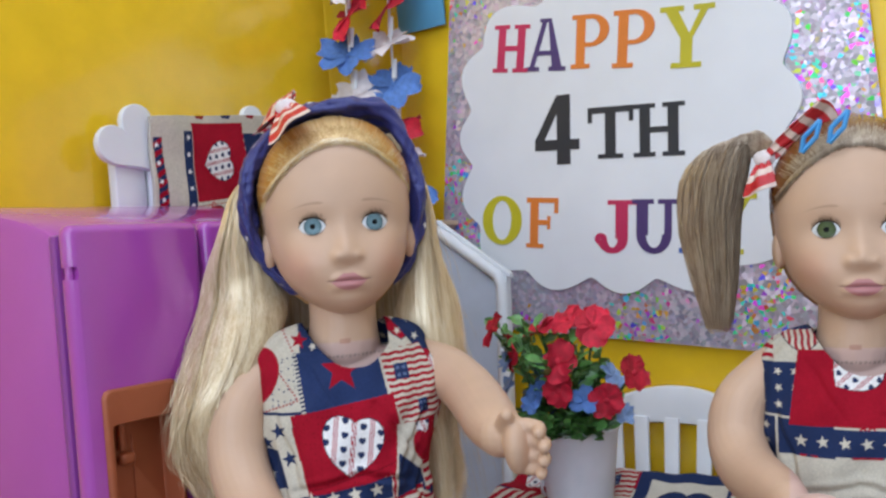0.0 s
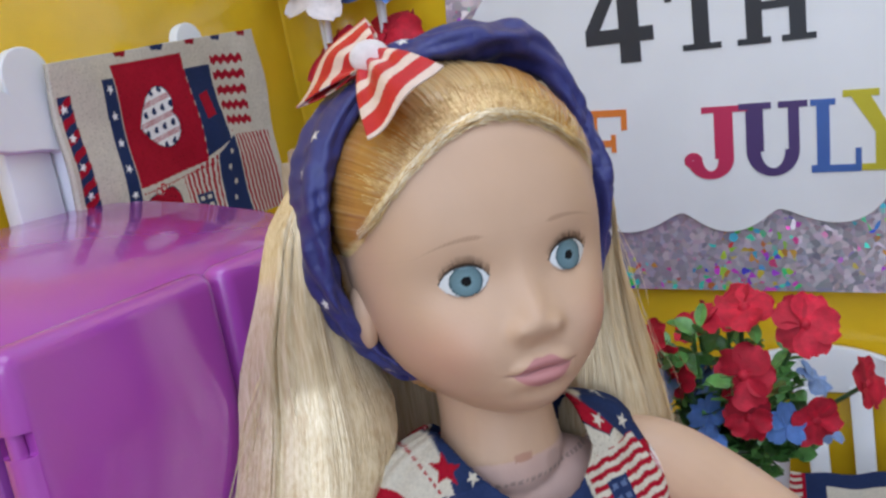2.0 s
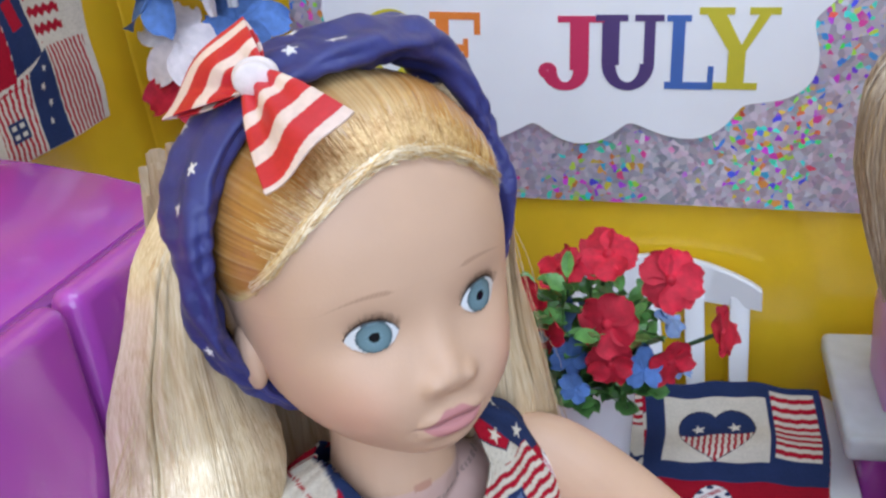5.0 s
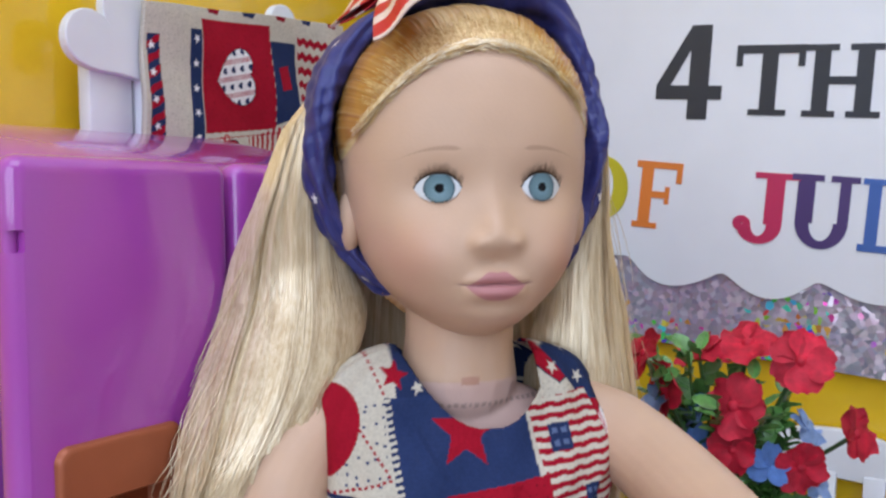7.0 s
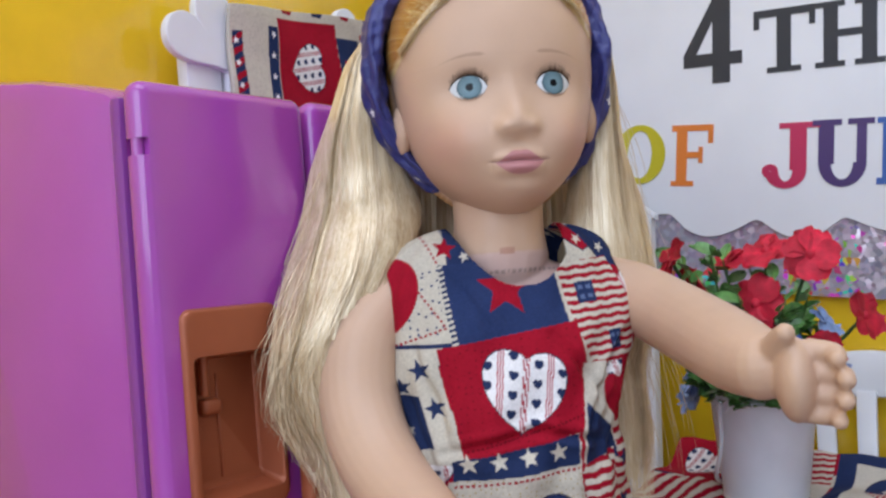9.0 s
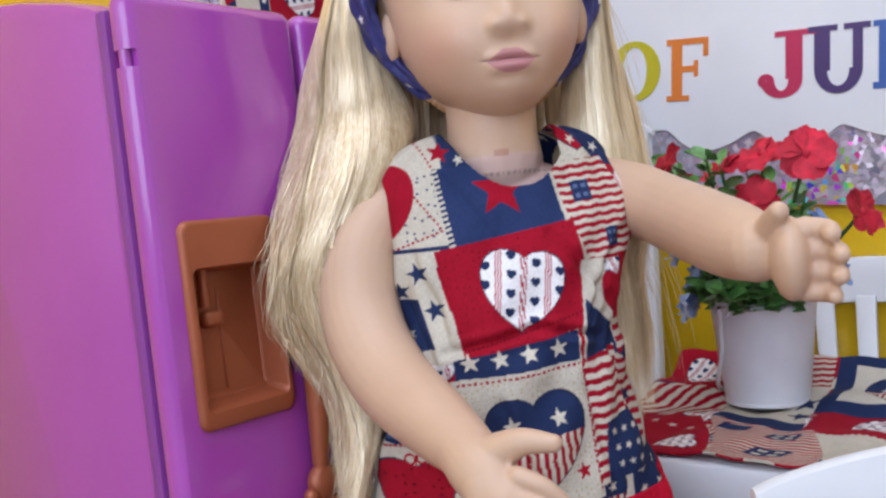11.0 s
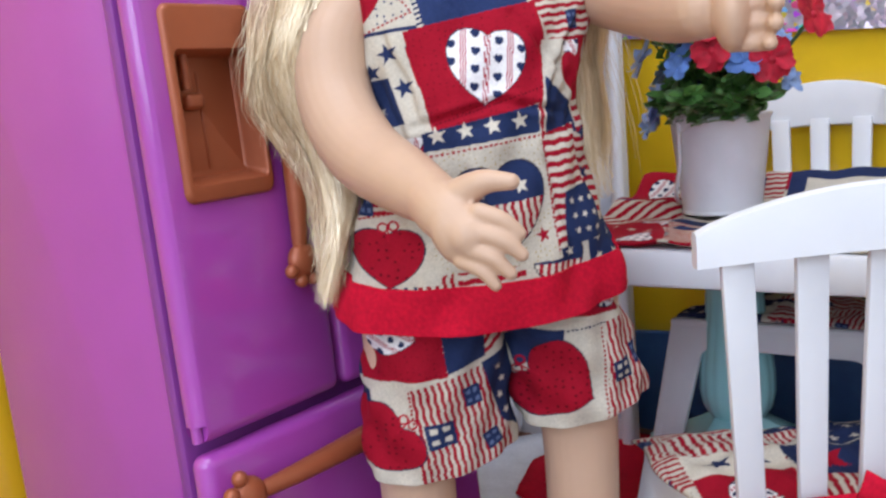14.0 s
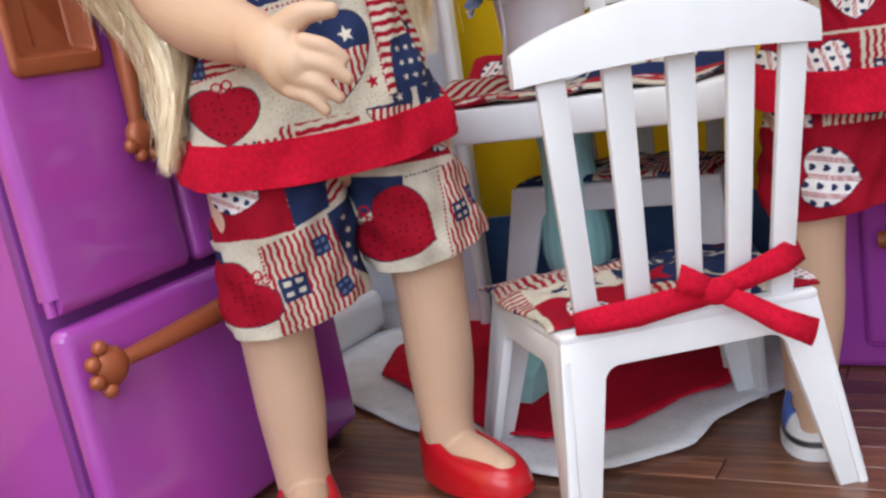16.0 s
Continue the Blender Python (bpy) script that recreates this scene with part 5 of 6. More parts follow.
    hair = (z > line_z) | (fw < -0.006)
    depth = np.clip((z - line_z) / 0.014, 0, 1) * (fw >= -0.006) + (fw < -0.006)
    g = 0.0004 + 0.0020 * depth * (2 - depth)
    nx, nf, nzv = x / 0.045**2, fw / 0.045**2, (z - 0.408) / 0.058**2
    L = np.sqrt(nx**2 + nf**2 + nzv**2) + 1e-9
    g = np.where(hair, g, 0)
    # combed streaks that run back from the face
    phi = np.arctan2(z - 0.408, x)
    streak = 0.5 * np.sin(43 * phi + 2 * np.sin(9 * phi)) + 0.5 * np.sin(97 * phi + 3 * np.sin(13 * phi + 1)) + 0.5 * np.sin(211 * phi + 2 * np.sin(31 * phi))
    g = g + np.where(hair, 0.00022 * streak * depth, 0)
    p = np.stack([x + g * nx / L, -(fw + g * nf / L), z + g * nzv / L], -1)
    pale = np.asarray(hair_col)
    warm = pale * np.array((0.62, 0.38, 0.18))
    # paler hair along the hairline; blonde sheen painted into the centre
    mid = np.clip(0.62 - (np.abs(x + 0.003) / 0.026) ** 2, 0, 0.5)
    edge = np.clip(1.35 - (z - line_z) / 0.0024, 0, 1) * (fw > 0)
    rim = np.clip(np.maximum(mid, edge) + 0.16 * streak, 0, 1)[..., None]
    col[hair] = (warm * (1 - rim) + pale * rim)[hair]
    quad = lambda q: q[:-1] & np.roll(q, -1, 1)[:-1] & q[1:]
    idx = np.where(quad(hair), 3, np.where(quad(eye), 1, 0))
    return p, col, idx


def lashes(heap, rnd, p):
    """Curved brown lashes that stand out from the upper lids."""
    face = p[p[..., 1] < 0]
    for sign in (-1, 1):
        for k in range(46):
            e = -0.94 + 1.88 * (k + rnd.uniform(-0.3, 0.3)) / 45
            x = sign * (EYE_X + 0.0072 * e)
            z = EYE_Z + 0.0004 + 0.0046 * max(0.0, 1 - abs(e) ** 2.2) ** 0.75
            y = float(face[np.argmin((face[:, 0] - x) ** 2 + (face[:, 2] - z) ** 2), 1])
            t = np.linspace(0, 1, 6)
            L = rnd.uniform(0.0026, 0.0042) * (0.75 + 0.25 * (1 - e * e))
            c = np.stack([x + sign * (0.0012 * e + rnd.uniform(-0.0004, 0.0004)) * t, y - 0.0004 - L * 0.62 * t * (1 - 0.35 * t), z + L * (0.35 * t + 0.55 * t * t)], -1)
            w = (0.00017 * (1.05 - t))[:, None] * np.array((1.0, 0.0, 0.0))
            heap.grid(np.stack([c - w, c - (0.0, 0.00005, 0.0), c + w], 1), 0, (0.085, 0.042, 0.024))


class Heap:
    """Gathers pieces into the one mesh of a doll."""

    def __init__(self):
        self.v, self.f, self.m, self.c, self.n = [], [], [], [], 0

    def add(self, verts, faces, mat, col):
        verts = np.asarray(verts, float)
        self.v.append(verts)
        self.f += [tuple(int(i) + self.n for i in f) for f in faces]
        self.m += list(mat) if hasattr(mat, "__len__") else [mat] * len(faces)
        self.c.append(np.broadcast_to(np.asarray(col, float), verts.shape))
        self.n += len(verts)

    def grid(self, p, mat, col, wrap=False):
        n, m = p.shape[:2]
        ids = np.arange(n * m).reshape(n, m)
        q = np.concatenate([ids, ids[:, :1]], 1) if wrap else ids
        quads = np.stack([q[:-1, :-1], q[:-1, 1:], q[1:, 1:], q[1:, :-1]], -1).reshape(-1, 4)
        mm = mat.reshape(-1).tolist() if hasattr(mat, "shape") else mat
        self.add(p.reshape(-1, 3), quads.tolist(), mm, np.broadcast_to(np.asarray(col, float), p.shape).reshape(-1, 3))

    def mesh(self, name, mats):
        me = bpy.data.meshes.new(name)
        me.from_pydata(np.concatenate(self.v).tolist(), [], self.f)
        for one in mats:
            me.materials.append(one)
        me.polygons.foreach_set("material_index", self.m)
        a = me.color_attributes.new("Col", "FLOAT_COLOR", "POINT")
        rgba = np.ones((self.n, 4), np.float32)
        rgba[:, :3] = np.concatenate(self.c)
        a.data.foreach_set("color", rgba.ravel())
        return smooth(me)


def fused(bm, voxel, rounds=6):
    """One closed skin over overlapping round shapes."""
    me = bpy.data.meshes.new("fused")
    bm.to_mesh(me)
    bm.free()
    ob = new("fused", me)
    r = ob.modifiers.new("fuse", "REMESH")
    r.mode, r.voxel_size = "VOXEL", voxel
    s = ob.modifiers.new("soften", "SMOOTH")
    s.factor, s.iterations = 0.5, rounds
    bpy.context.view_layer.update()
    got = bpy.data.meshes.new_from_object(ob.evaluated_get(bpy.context.evaluated_depsgraph_get()))
    v = np.empty(len(got.vertices) * 3)
    got.vertices.foreach_get("co", v)
    f = [tuple(q.vertices) for q in got.polygons]
    bpy.data.objects.remove(ob)
    bpy.data.meshes.remove(got)
    return v.reshape(-1, 3), f


def limb(bm, pts, radii, sides=20, steps=5):
    """A rounded limb through joints, with soft bends."""
    t = np.arange(len(pts))
    q = np.linspace(0, len(pts) - 1, steps * (len(pts) - 1) + 1)
    cols = [ease(t, [p[k] for p in pts])(q) for k in range(3)]
    add_tube(bm, list(zip(*cols)), [float(r) for r in ease(t, radii)(q)], sides)
    add_ball(bm, pts[0], radii[0], 16, 10)
    add_ball(bm, pts[-1], radii[-1], 16, 10)


def strands(heap, count, path, mat, width, rnd, seg=16, crown=0.28):
    """Fine shiny fibres; path(rnd, t) gives the places along a curve and the ways that its flat side faces."""
    t = np.linspace(0, 1, seg)
    for _ in range(count):
        c, o = path(rnd, t)
        d = np.gradient(c, axis=0)
        d /= np.linalg.norm(d, axis=1, keepdims=True) + 1e-9
        s = np.cross(d, o)
        s /= np.linalg.norm(s, axis=1, keepdims=True) + 1e-9
        w = width * rnd.uniform(0.6, 1.3) * np.clip(np.minimum(1, (1.03 - t) * 5), 0.12, 1)
        nn = np.cross(s, d)
        p = np.stack([c - s * w[:, None], c + nn * w[:, None] * crown, c + s * w[:, None]], 1)
        heap.grid(p, mat, (1, 1, 1))


left_in = ease([0.18, 0.21, 0.24, 0.30, 0.35, 0.40, 0.44, 0.456], [-0.076, -0.071, -0.066, -0.052, -0.038, -0.044, -0.044, -0.034])
left_out = ease([0.18, 0.20, 0.235, 0.26, 0.275, 0.31, 0.345, 0.388, 0.43, 0.456], [-0.088, -0.087, -0.087, -0.094, -0.099, -0.103, -0.095, -0.077, -0.061, -0.045])
right_in = ease([0.22, 0.30, 0.36, 0.40, 0.44, 0.456], [0.034, 0.034, 0.030, 0.043, 0.043, 0.034])
right_out = ease([0.22, 0.26, 0.338, 0.373, 0.408, 0.44, 0.456], [0.056, 0.064, 0.068, 0.064, 0.058, 0.050, 0.044])


def lock(sign, q, z, back):
    """A place in a hanging lock: q runs across it, back from its front face to its rear one."""
    lo, hi = (left_in, left_out) if sign < 0 else (right_in, right_out)
    t = (0.455 - z) / 0.26
    x = lo(z) + (hi(z) - lo(z)) * q
    y = 0.016 + 0.010 * t - 0.017 * np.sqrt(np.clip(1 - (2 * q - 1) ** 2, 0, 1)) * (1 - 1.7 * back) + 0.004 * np.sin(3 * t)
    if sign < 0:
        y = y - 0.019 * np.clip((0.37 - z) / 0.06, 0, 1)
    # soft folds that run down the lock, and waves along it
    y = y + 0.0013 * np.sin(17 * q + 9 * z + sign) + 0.0007 * np.sin(41 * q - 14 * z)
    wave = 0.0036 * np.clip((0.41 - z) / 0.05, 0, 1)
    x = x + wave * np.sin(52 * z + 2.2 * q + 0.7) + 0.3 * wave * np.sin(110 * z + 6 * q)
    y = y + wave * 1.35 * np.cos(46 * z + 2.0 * q)
    x = x * (1 - 0.16 * np.clip((z - 0.425) / 0.03, 0, 1))
    return np.stack([x, y, z], -1)


def long_hair(heap, rnd):
    def side(sign):
        tufts = [(rnd.random(), rnd.uniform(0, 1), rnd.uniform(-0.012, 0.012)) for _ in range(46)]

        def make(r, t):
            q0, late, sway = tufts[r.randrange(46)]
            q = np.clip(q0 + r.gauss(0, 0.022) * (1 - 0.35 * t) + sway * t * t, 0.0, 1.0)
            back = 0.75 * r.random() ** 2
            z0 = r.uniform(0.438, 0.455)
            z1 = (0.188 + 0.036 * late**2 + r.uniform(-0.004, 0.012) + 0.075 * (r.random() < 0.30) * r.random()) if sign < 0 else 0.222 + 0.030 * late + r.uniform(-0.004, 0.012)
            z = z0 + (z1 - z0) * t
            ph, am = r.uniform(0, 6.28), r.uniform(0.0001, 0.0004) * (1 + 8 * t**3)
            c = lock(sign, q, z, back)
            c[:, 0] += am * np.sin(8 * t + ph) + 0.0011 * t**4 * np.sin(34 * t + 3 * ph)
            c[:, 1] += am * np.cos(7 * t + 1.7 * ph) + 0.0011 * t**4 * np.cos(31 * t + 2 * ph)
            lean = (2 * q - 1) * 1.1 * (-1 if sign < 0 else 1) + 0.15 * sign
            return c, np.stack([lean, 0 * t - 1.0, 0 * t + 0.12], -1)

        return make

    def behind(r, t):
        x0, z0, z1 = r.uniform(-0.05, 0.045), r.uniform(0.42, 0.45), r.uniform(0.19, 0.25)
        return np.stack([x0 * (1 + 0.35 * t) - 0.008 * t, 0.044 + 0.012 * np.sin(3 * t), z0 + (z1 - z0) * t], -1), np.broadcast_to(np.array((0.0, 1.0, 0.0)), (len(t), 3))

    for sign in (-1, 1):
        z, q = np.meshgrid(np.linspace(0.455, 0.258, 90), np.linspace(0.02, 0.98, 60), indexing="ij")
        heap.grid(lock(sign, q, z, 0.04), 2, (1, 1, 1))
    strands(heap, 5200, side(-1), 2, 0.00024, rnd, 22)
    strands(heap, 2600, side(1), 2, 0.00024, rnd, 18)
    strands(heap, 260, behind, 2, 0.0022, rnd, 12)

    def stray(r, t):
        sgn = -1 if r.random() < 0.75 else 1
        z0 = r.uniform(0.27, 0.41)
        x0 = float(left_out(z0)) if sgn < 0 else float(right_out(z0))
        L, o = r.uniform(0.03, 0.07), r.uniform(0.003, 0.016)
        return np.stack([x0 * (1 - 0.05 * (1 - t)) + sgn * o * np.sin(1.5 * t), 0.012 + 0.01 * t, z0 - L * t], -1), np.broadcast_to(np.array((0.0, -1.0, 0.0)), (len(t), 3))

    strands(heap, 110, stray, 2, 0.00010, rnd)

    def curly(r, t):
        sgn = -1 if r.random() < 0.62 else 1
        z0, q0, ph = r.uniform(0.225, 0.345), r.uniform(0.0, 1.0), r.uniform(0, 6.28)
        z = z0 - min(r.uniform(0.025, 0.060), z0 - (0.192 if sgn < 0 else 0.215)) * t
        c = lock(sgn, q0 + 0.12 * (q0 - 0.5) * t, z, 0.02)
        am, turns = r.uniform(0.0008, 0.0030), r.uniform(5, 14)
        c[:, 0] += am * t * np.sin(turns * t + ph) + (q0 - 0.5) * 0.010 * t * (-1 if sgn < 0 else 1)
        c[:, 1] += am * t * np.cos(turns * t + ph) - 0.0012 * t
        return c, np.broadcast_to(np.array((0.0, -1.0, 0.0)), (len(t), 3))

    strands(heap, 800, curly, 2, 0.00010, rnd)


def hairline(ax):
    """Height of the hairline at a distance from the middle of the face."""
    return 0.4462 - 0.0150 * (ax / 0.030) ** 2.0


def combed(heap, rnd, count, mat, edge_mat):
    """Hair drawn back from the face: fine fibres that leave the hairline and lie along the head, and a thicker roll at its edge."""
    t = np.linspace(0, 1, 12)

    def on_head(x, z, lift):
        w, f = face_w(z) * np.where(x > 0, 0.905, 0.985), face_f(z)
        sa = np.clip(np.abs(x) / np.maximum(w, 1e-5), 0, 0.999) ** (1 / 0.96)
        fw = f * np.sqrt(1 - sa**2) ** 0.86
        o = np.stack([x / 0.045, -fw / 0.042, (z - 0.408) / 0.058], -1)
        o /= np.linalg.norm(o, axis=-1, keepdims=True)
        return np.stack([x, -fw, z], -1) + o * lift[:, None], o

    def add(c, o, w, one):
        d = np.gradient(c, axis=0)
        d /= np.linalg.norm(d, axis=1, keepdims=True) + 1e-9
        s = np.cross(d, o)
        s /= np.linalg.norm(s, axis=1, keepdims=True) + 1e-9
        heap.grid(np.stack([c - s * w[:, None], c + o * w[:, None] * 0.5, c + s * w[:, None]], 1), one, (1, 1, 1))

    for _ in range(count):
        x0 = rnd.gauss(-0.004, 0.015)
        if abs(x0) > 0.034:
            continue
        z0 = float(hairline(abs(x0))) + rnd.uniform(-0.0002, 0.0040)
        phi = math.atan2(z0 - 0.408, x0) + rnd.uniform(-0.10, 0.10)
        run = rnd.uniform(0.005, 0.015)
        x, z = x0 + run * t * math.cos(phi), z0 + run * t * math.sin(phi)
        z = np.minimum(z, 0.4605)
        c, o = on_head(x, z, 0.0016 + 0.0012 * np.sin(math.pi * np.minimum(1, 0.15 + t)) * rnd.uniform(0.5, 1.0))
        add(c, o, 0.00016 * rnd.uniform(0.5, 1.3) * np.clip(t * 5, 0.2, 1), mat)
    # rolled edge: fibres along the hairline
    for k in range(460):
        a = rnd.uniform(-0.040, 0.030)
        x = a + rnd.uniform(0.006, 0.015) * (t - 0.5)
        x = np.clip(x, -0.0405, 0.0385)
        up = rnd.random()
        z = hairline(np.abs(x)) + 0.0001 + 0.0027 * up + 0.0030 * (t - 0.5) * rnd.uniform(-1, 1)
        c, o = on_head(x, z, 0.0008 + 0.0016 * math.sin(math.pi * up) + 0.0004 * rnd.random() + 0 * t)
        add(c, o, 0.00026 * rnd.uniform(0.5, 1.3) * np.clip(np.minimum(t, 1 - t) * 6, 0.15, 1), edge_mat if k % 5 > 1 else mat)


def ponytail(heap, rnd, mat):
    def make(r, t):
        a, q = r.uniform(0, 6.28), r.random() ** 0.5
        z1 = 0.336 + 0.048 * r.random() ** 1.3
        arc = np.sin(np.minimum(1.0, t * 2.0) * math.pi / 2)
        out = 0.045 + 0.040 * arc - 0.007 * t
        spread = (0.005 + 0.017 * np.minimum(1, t * 3.0)) * (1 - 0.66 * t**2)
        z = 0.446 + 0.019 * np.sin(np.minimum(1, t * 2.3) * math.pi) - (0.446 - z1) * np.maximum(0.0, t - 0.06) ** 1.15
        ph, am = r.uniform(0, 6.28), 0.0006 * t
        c = np.stack([-out + spread * q * math.cos(a) + am * np.sin(9 * t + ph), 0.010 + spread * q * math.sin(a), z + 0.4 * spread * q * math.cos(a) * (1 - t)], -1)
        return c, np.broadcast_to(np.array((-0.5, -0.9, 0.2)), (len(t), 3))

    strands(heap, 3600, make, mat, 0.00030, rnd, 18)


def doll(at, name, label, iris, blonde, seed):
    rnd = random.Random(seed)
    heap = Heap()
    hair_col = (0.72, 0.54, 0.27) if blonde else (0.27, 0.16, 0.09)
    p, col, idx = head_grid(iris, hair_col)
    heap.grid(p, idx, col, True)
    lashes(heap, rnd, p)
    for s in (-1, 1):
        bm = bmesh.new()
        add_ball(bm, (-0.0420 if s < 0 else 0.0390, 0.001, 0.3920), (0.0042, 0.0070, 0.0110), 18, 14)
        bm.verts.index_update()
        heap.add([v.co[:] for v in bm.verts], [[v.index for v in f.verts] for f in bm.faces], 0, SKIN * 0.97)
        bm.free()
    body = bmesh.new()
    limb(body, [(-0.002, 0.004, 0.372), (-0.003, 0.004, 0.350), (-0.004, 0.003, 0.335)], [0.0205, 0.0195, 0.0215], 28)
    add_ball(body, (-0.005, 0.004, 0.312), (0.043, 0.021, 0.024), 28, 18)
    add_ball(body, (-0.006, 0.000, 0.275), (0.040, 0.032, 0.050), 28, 18)
    add_ball(body, (-0.010, 0.000, 0.200), (0.046, 0.036, 0.040), 28, 18)
    # right arm lies across the waist, the second doll's somewhat higher
    up = 0.0 if blonde else 0.034
    limb(body, [(-0.050, 0.004, 0.322), (-0.066, -0.004, 0.303), (-0.0685, -0.013, 0.275 + 0.2 * up), (-0.0605, -0.034, 0.2525 + 0.5 * up), (-0.0470, -0.067, 0.2395 + 0.85 * up), (-0.0405, -0.086, 0.2340 + up)], [0.0135, 0.0162, 0.0168, 0.0160, 0.0132, 0.0106], 24)
    limb(body, [(-0.0405, -0.086, 0.2340 + up), (-0.0370, -0.098, 0.2285 + up), (-0.0320, -0.108, 0.2210 + up)], [0.0104, 0.0108, 0.0082], 20)
    add_ball(body, (-0.0345, -0.1045, 0.2215 + up), (0.0098, 0.0082, 0.0128), 16, 12, Matrix.Rotation(radians(-25), 4, "Y"))
    for tip, root, r in (((-0.0150, -0.1150, 0.2200), (-0.0275, -0.1110, 0.2288), 0.0031), ((-0.0152, -0.1165, 0.2126), (-0.0292, -0.1125, 0.2222), 0.0031), ((-0.0198, -0.1160, 0.2066), (-0.0322, -0.1115, 0.2165), 0.0030), ((-0.0252, -0.1140, 0.2030), (-0.0352, -0.1085, 0.2122), 0.0028)):
        tip, root = (tip[0], tip[1], tip[2] + up), (root[0], root[1], root[2] + up)
        mid = (Vector(tip) + Vector(root)) / 2 + Vector((0.0008, -0.0014, 0.0010))
        limb(body, [root, mid[:], tip], [r * 1.12, r, r * 0.86], 14, 4)
    limb(body, [(-0.0350, -0.0980, 0.2325 + up), (-0.0250, -0.1070, 0.2385 + up), (-0.0152, -0.1120, 0.2378 + up)], [0.0076, 0.0048, 0.0031], 14, 4)
    # left arm reaches forward
    limb(body, [(0.040, 0.004, 0.320), (0.053, -0.004, 0.313), (0.0610, -0.024, 0.305), (0.0635, -0.052, 0.2985), (0.0635, -0.080, 0.2935), (0.0640, -0.099, 0.2905)], [0.0130, 0.0150, 0.0152, 0.0150, 0.0142, 0.0118], 24)
    add_ball(body, (0.0695, -0.1110, 0.2865), (0.0068, 0.0122, 0.0142), 18, 14, Matrix.Rotation(radians(-22), 4, "Z"))
    for tip, root, r in (((0.0768, -0.1255, 0.2935), (0.0735, -0.1150, 0.2962), 0.0036), ((0.0785, -0.1270, 0.2868), (0.0748, -0.1155, 0.2890), 0.0036), ((0.0780, -0.1265, 0.2802), (0.0745, -0.1150, 0.2818), 0.0035), ((0.0768, -0.1240, 0.2738), (0.0725, -0.1130, 0.2752), 0.0032)):
        mid = (Vector(tip) + Vector(root)) / 2 + Vector((0.0034, 0.0004, 0))
        limb(body, [root, mid[:], tip], [r, r * 0.98, r * 0.82], 14, 4)
    limb(body, [(0.0665, -0.1030, 0.2930), (0.0648, -0.1115, 0.2985), (0.0640, -0.1180, 0.3022)], [0.0066, 0.0048, 0.0034], 14, 4)
    # legs
    for x0, x1, turn in ((-0.053, -0.0575, -8), (0.0275, 0.0215, 24)):
        limb(body, [(x0 + 0.004, 0.002, 0.180), (x0, 0.000, 0.125), (x0 - 0.001, 0.001, 0.095), ((x0 + x1) / 2, 0.003, 0.060), (x1, 0.003, 0.030), (x1, 0.002, 0.012)], [0.0215, 0.0192, 0.0180, 0.0172, 0.0142, 0.0138], 26)
        q = radians(turn)
        limb(body, [(x1 - 0.008 * math.sin(q), 0.008 * math.cos(q), 0.012), (x1 + 0.012 * math.sin(q), -0.012 * math.cos(q), 0.012), (x1 + 0.036 * math.sin(q), -0.036 * math.cos(q), 0.009)], [0.0115, 0.0120, 0.0085], 18)
    v, f = fused(body, 0.0009, 4)
    cloth = (v[:, 2] < 0.3365) & (v[:, 2] > 0.27) & (np.abs(v[:, 0] + 0.004) < 0.036)
    tone = np.where(cloth[:, None], np.array((0.66, 0.45, 0.39)), SKIN)
    seam = cloth & (np.abs(v[:, 2] - 0.3285) < 0.0006) & (np.mod(v[:, 0] * 1000, 2.4) < 1.4)
    tab = (np.abs(v[:, 0] + 0.004) < 0.0030) & (np.abs(v[:, 2] - 0.3372) < 0.0013) & (v[:, 1] < 0)
    tone[seam] *= 0.62
    tone[tab] = (0.52, 0.28, 0.20)
    heap.add(v, f, 0, tone)
    if blonde:
        long_hair(heap, rnd)
        combed(heap, rnd, 900, 4, 2)
    else:
        combed(heap, rnd, 900, 2, 2)
        ponytail(heap, rnd, 2)
    ob = link_mesh(name, heap.mesh(name, (M_SKIN, M_EYE, M_HAIR if blonde else M_HAIR_DARK, M_SCALP, M_HAIR_GOLD)))
    ob.matrix_world = at
    return tagged(ob, label, "doll", "dressed dolls")


torso_w = ease([0.172, 0.185, 0.200, 0.230, 0.260, 0.290, 0.310, 0.325, 0.335, 0.342, 0.347, 0.350], [0.0665, 0.0640, 0.0600, 0.0510, 0.0455, 0.0490, 0.0520, 0.0515, 0.0485, 0.0420, 0.0310, 0.0180])
torso_f = ease([0.172, 0.185, 0.200, 0.230, 0.260, 0.290, 0.310, 0.325, 0.335, 0.342, 0.347, 0.350], [0.0480, 0.0480, 0.0475, 0.0455, 0.0440, 0.0390, 0.0320, 0.0250, 0.0200, 0.0150, 0.0100, 0.0050])
torso_b = ease([0.172, 0.185, 0.200, 0.230, 0.260, 0.290, 0.310, 0.325, 0.335, 0.342, 0.347, 0.350], [0.0460, 0.0450, 0.0430, 0.0370, 0.0340, 0.0330, 0.0320, 0.0290, 0.0250, 0.0200, 0.0150, 0.0080])
torso_x = ease([0.172, 0.20, 0.26, 0.31, 0.35], [-0.0135, -0.0120, -0.0080, -0.0050, -0.0050])


